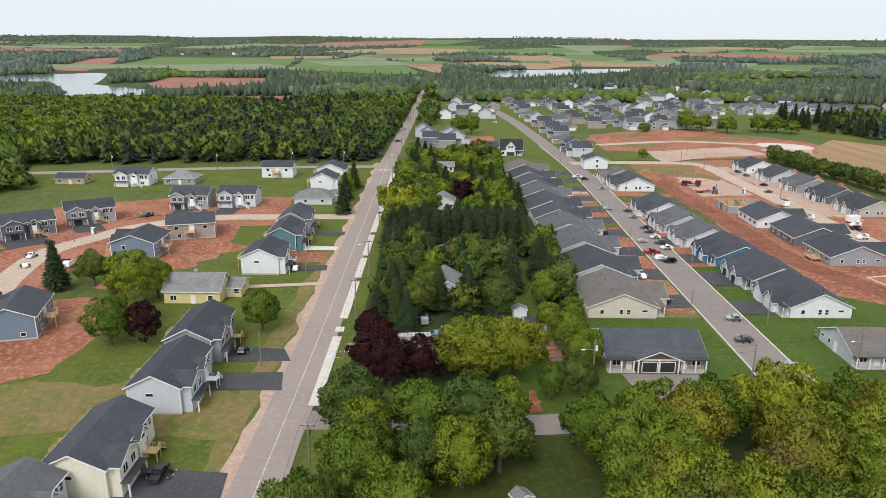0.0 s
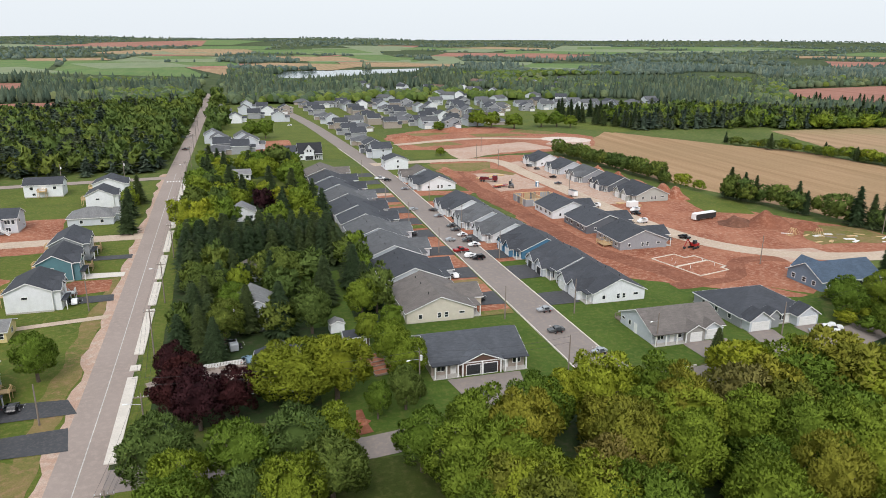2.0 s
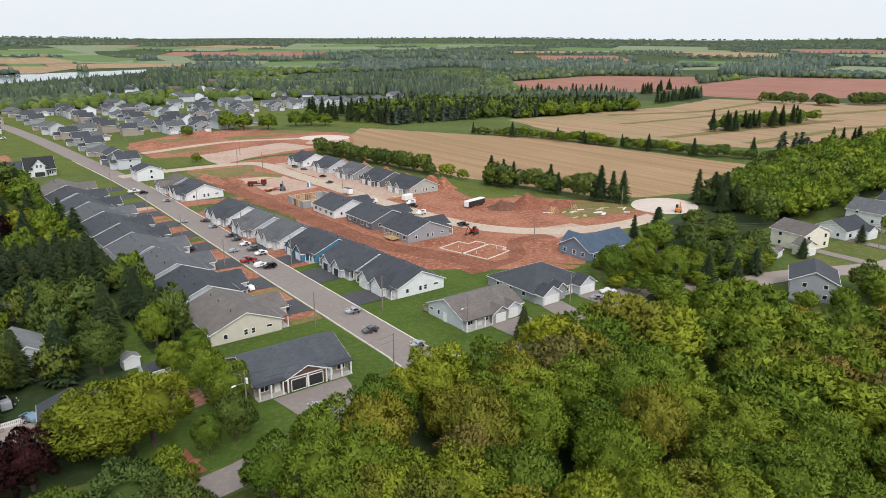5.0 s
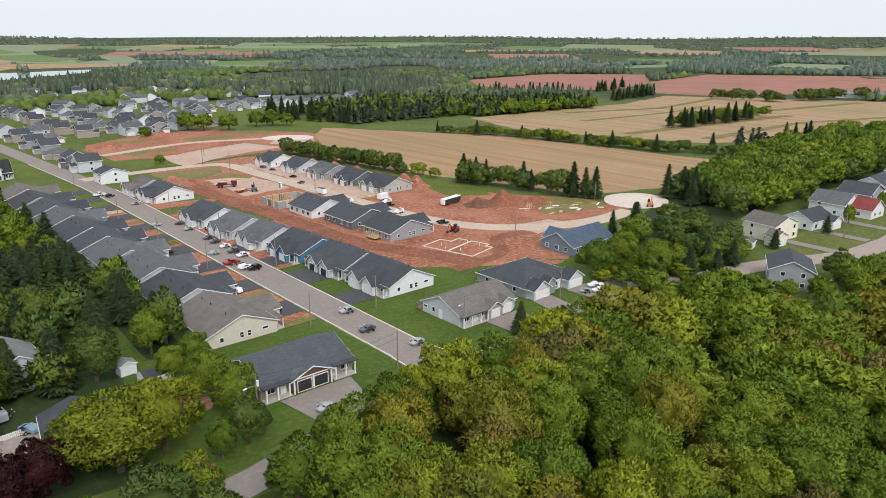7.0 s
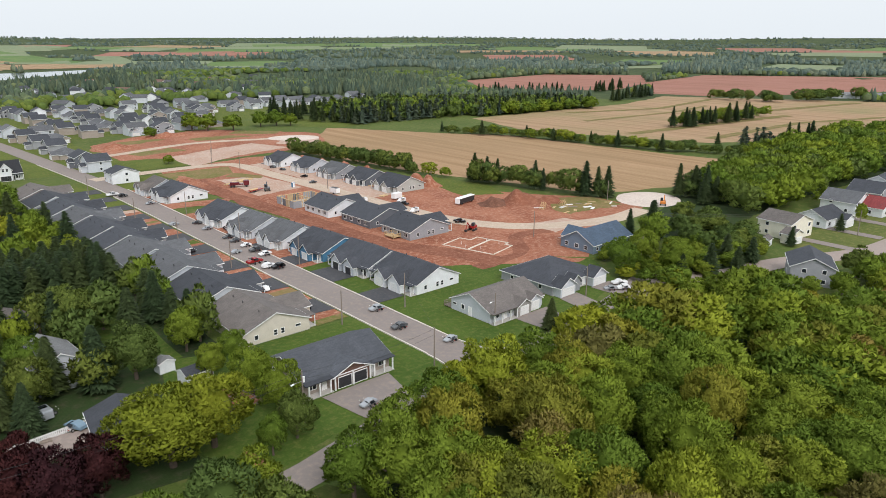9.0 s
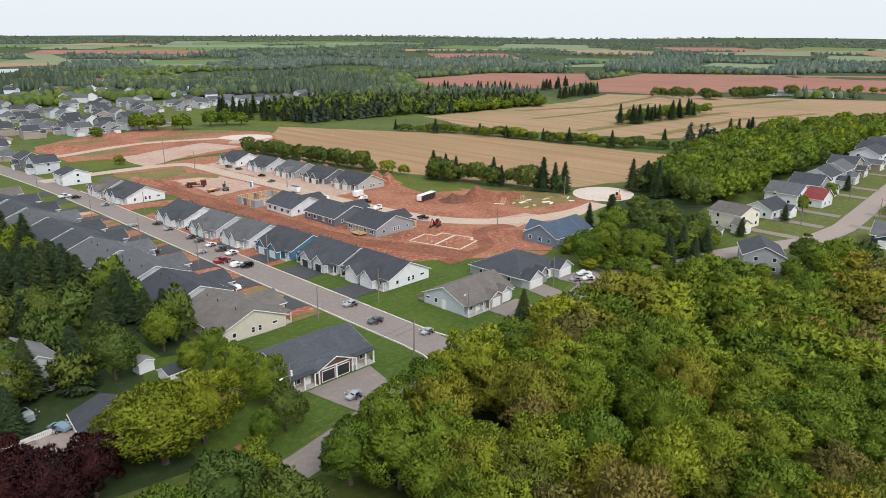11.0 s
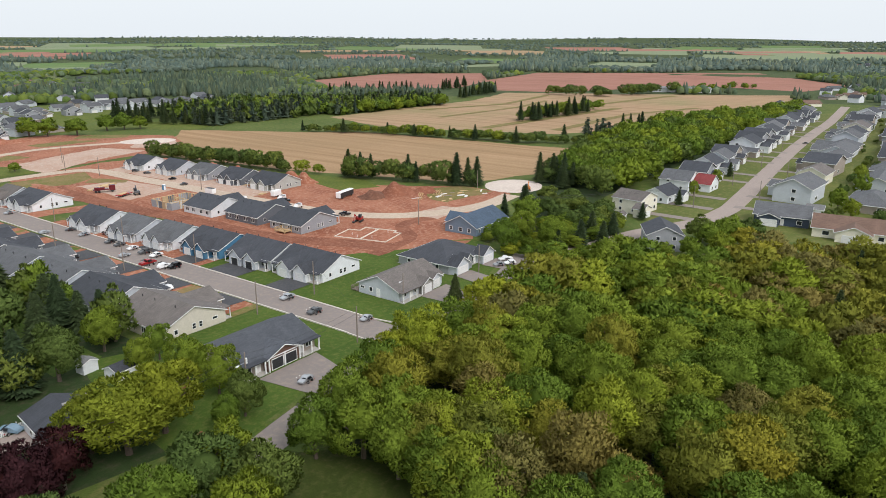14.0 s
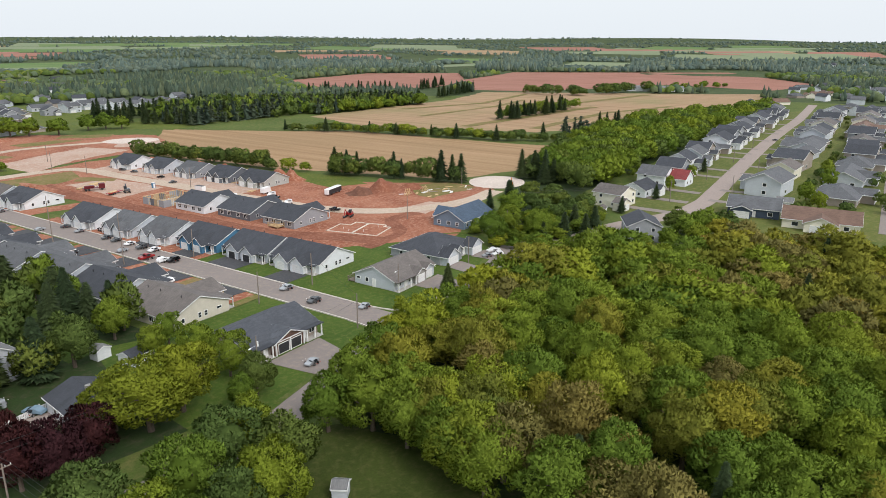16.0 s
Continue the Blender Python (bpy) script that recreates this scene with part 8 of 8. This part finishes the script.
for x_, y_, a_ in ((184, 202, 20), (193, 200, 70)):
    truss_ = empty("roof_truss", pose(x_, y_, 0.1, 0, 0, a_), "pale timber roof trusses leaning on the lot", "truss", "roof trusses")
    for k_ in range(3):
        for p_, q_ in (((-3, 0, 0.1), (0, 0, 2.6)), ((0, 0, 2.6), (3, 0, 0.1)), ((-3, 0, 0.1), (3, 0, 0.1)), ((0, 0, 0.1), (0, 0, 2.6))):
            bm_ = bmesh.new()
            add_rod(bm_, (p_[0], k_ * 0.8, p_[2]), (q_[0], k_ * 0.8, q_[2]), 0.09, 0.09, 4)
            part("chord", bm_, "lumber", truss_)


def excavator(x, y, turn, paint, label, arm=True):
    e = empty("excavator", pose(x, y, 0.12, 0, 0, turn), label, "digger", "machines on the site")
    for s in (-1, 1):
        bm = soft_box(-1.7, 1.7, s * 0.95 - 0.25, s * 0.95 + 0.25, 0, 0.75, 0.2)
        part("track", bm, "rubber", e)
    part("house_body", soft_box(-1.6, 0.9, -1.1, 1.1, 0.85, 1.8, 0.12), paint, e)
    part("cab", soft_box(-0.2, 1.1, 0.1, 1.1, 1.8, 2.9, 0.1), "window_glass", e)
    if arm:
        bm = bmesh.new()
        add_rod(bm, (0.8, -0.3, 1.3), (3.2, -0.3, 3.4), 0.24, 0.18, 6)
        part("boom", bm, paint, e)
        bm = bmesh.new()
        add_rod(bm, (3.2, -0.3, 3.4), (4.6, -0.3, 1.2), 0.17, 0.12, 6)
        part("stick", bm, paint, e)
        part("bucket", soft_box(4.2, 4.9, -0.75, 0.15, 0.5, 1.2, 0.12), "trim_black", e)


excavator(118, 303, 70, "car_grey", "small grey loader on the red lot")
excavator(139.8, 197.3, 200, "car_red", "small red digger beside the gravel street")
excavator(224, 175, 30, "car_orange", "orange digger at the turning circle")
excavator(-118, 170, 20, "car_red", "red digger beside the dusty street")
truck = empty("flatbed_truck", pose(112.5, 319, 0.15, 0, 0, -25), "dark red flatbed truck on the building lot", "truck")
part("cab", soft_box(2.2, 4.6, -1.2, 1.2, 0.7, 2.9, 0.15), "car_maroon", truck)
part("windscreen", soft_box(4.58, 4.64, -1.0, 1.0, 1.8, 2.6, 0.02), "window_glass", truck)
part("bed", soft_box(-4.2, 2.0, -1.2, 1.2, 1.0, 1.35, 0.05), "car_maroon", truck)
part("load", soft_box(-3.6, 0.5, -0.9, 0.9, 1.35, 2.2, 0.1), "car_maroon", truck)
for x_ in (-3, -1.8, 3.4):
    for s_ in (-1, 1):
        shared("wheel", cached(("wheel", 0.5), lambda: wheel_mesh(0.5), "rubber"), truck, pose(x_, s_ * 1.05, 0.48))
low_ = empty("flat_trailer", pose(113.5, 305, 0.15, 0, 0, 20), "low flat trailer with red machinery", "trailer")
part("bed", soft_box(-4, 4, -1.1, 1.1, 0.7, 0.95, 0.04), "car_red", low_)
part("load", soft_box(-3, 1, -0.8, 0.8, 0.95, 1.3, 0.1), "lumber", low_)
for x_ in (-2, -1):
    for s_ in (-1, 1):
        shared("wheel", cached(("wheel", 0.4), lambda: wheel_mesh(0.4), "rubber"), low_, pose(x_, s_ * 1.0, 0.4))
for x_, y_, col_ in ((130.5, 302.5, "car_blue"), (-118, 231, "siding_teal")):
    toilet_ = empty("portable_toilet", pose(x_, y_, 0.1), "blue-green portable toilet cabin on the building site", "toilet cabin", "toilet cabins")
    part("cabin", soft_box(-0.6, 0.6, -0.6, 0.6, 0, 2.2, 0.06), "siding_wrap_blue" if col_ == "car_blue" else col_, toilet_)
    part("cabin_roof", soft_box(-0.64, 0.64, -0.64, 0.64, 2.2, 2.35, 0.06), "trim_white", toilet_)
    part("cabin_door", soft_box(-0.4, 0.4, -0.63, -0.58, 0.1, 2.0, 0.02), "trim_white", toilet_)

# ---- gardens ----
fence = empty("picket_fence", pose(-12, 146.6, 0.05, 0, 0, 6), "white picket fence behind the garden drive", "fence")
for k_ in range(44):
    part("picket", box(k_ * 0.3, k_ * 0.3 + 0.22, -0.02, 0.02, 0.05, 1.2), "trim_white", fence)
for z_ in (0.35, 0.95):
    part("rail", box(0, 13.2, 0.02, 0.07, z_, z_ + 0.1), "trim_white", fence)
bed = empty("raised_garden_bed", pose(24, 140, 0.08, 0, 0, 12), "old timber garden beds with bare soil", "garden bed")
for k_ in range(6):
    part("plank", soft_box(-2.2, 2.2, -5 + k_ * 1.9, -4.8 + k_ * 1.9, 0, 0.4, 0.02), "old_wood", bed)
for x_ in (-2.3, 2.3):
    part("plank", soft_box(x_ - 0.1, x_ + 0.1, -5, 4.9, 0, 0.4, 0.02), "old_wood", bed)
part("soil", box(-2.2, 2.2, -4.9, 4.8, -0.05, 0.22), "red_earth", bed)
patch("bare_soil", [(16.2, 122), (17.4, 122), (17.8, 118.5), (18.4, 114.8), (15.2, 114.6), (15.8, 118)], 0.14, "wet_earth", "strip of bare red soil down to the lane", 1.0, 1)
pile_ = heap("brush_pile", 17, 118, 1.8, 1.5, 1.2, "heap of reddish soil in the garden", 41)
for x_, y_, a_ in ((-9, 146.6, 10), (-6.3, 146.8, -5), (-11, 145.6, 20)):
    pal_ = empty("pallet", pose(x_, y_, 0.2, 0, 0, a_), "weathered wooden pallets stacked beside the fence", "pallet", "pallets")
    for k_ in range(5):
        part("slat", box(-0.9, 0.9, -0.7 + k_ * 0.32, -0.5 + k_ * 0.32, 0.12, 0.2), "old_wood", pal_)
    for y2_ in (-0.6, 0, 0.6):
        part("runner", box(-0.9 + 0.8 * (y2_ + 0.6) / 0.6, -0.75 + 0.8 * (y2_ + 0.6) / 0.6, -0.7, 0.8, 0, 0.12), "old_wood", pal_)
for x_, y_ in ((-62, 88), (-64.5, 86), (-66.5, 84)):
    cr_ = empty("patio_planter", pose(x_, y_, 0.08, 0, 0, 15), "white patio planter box with pale lid", "planter", "planters")
    part("side", soft_box(-1.1, 1.1, -0.7, 0.7, 0, 0.9, 0.03), "trim_white", cr_)
    part("lid", soft_box(-1.15, 1.15, -0.75, 0.75, 0.9, 1.0, 0.02), "lumber", cr_)
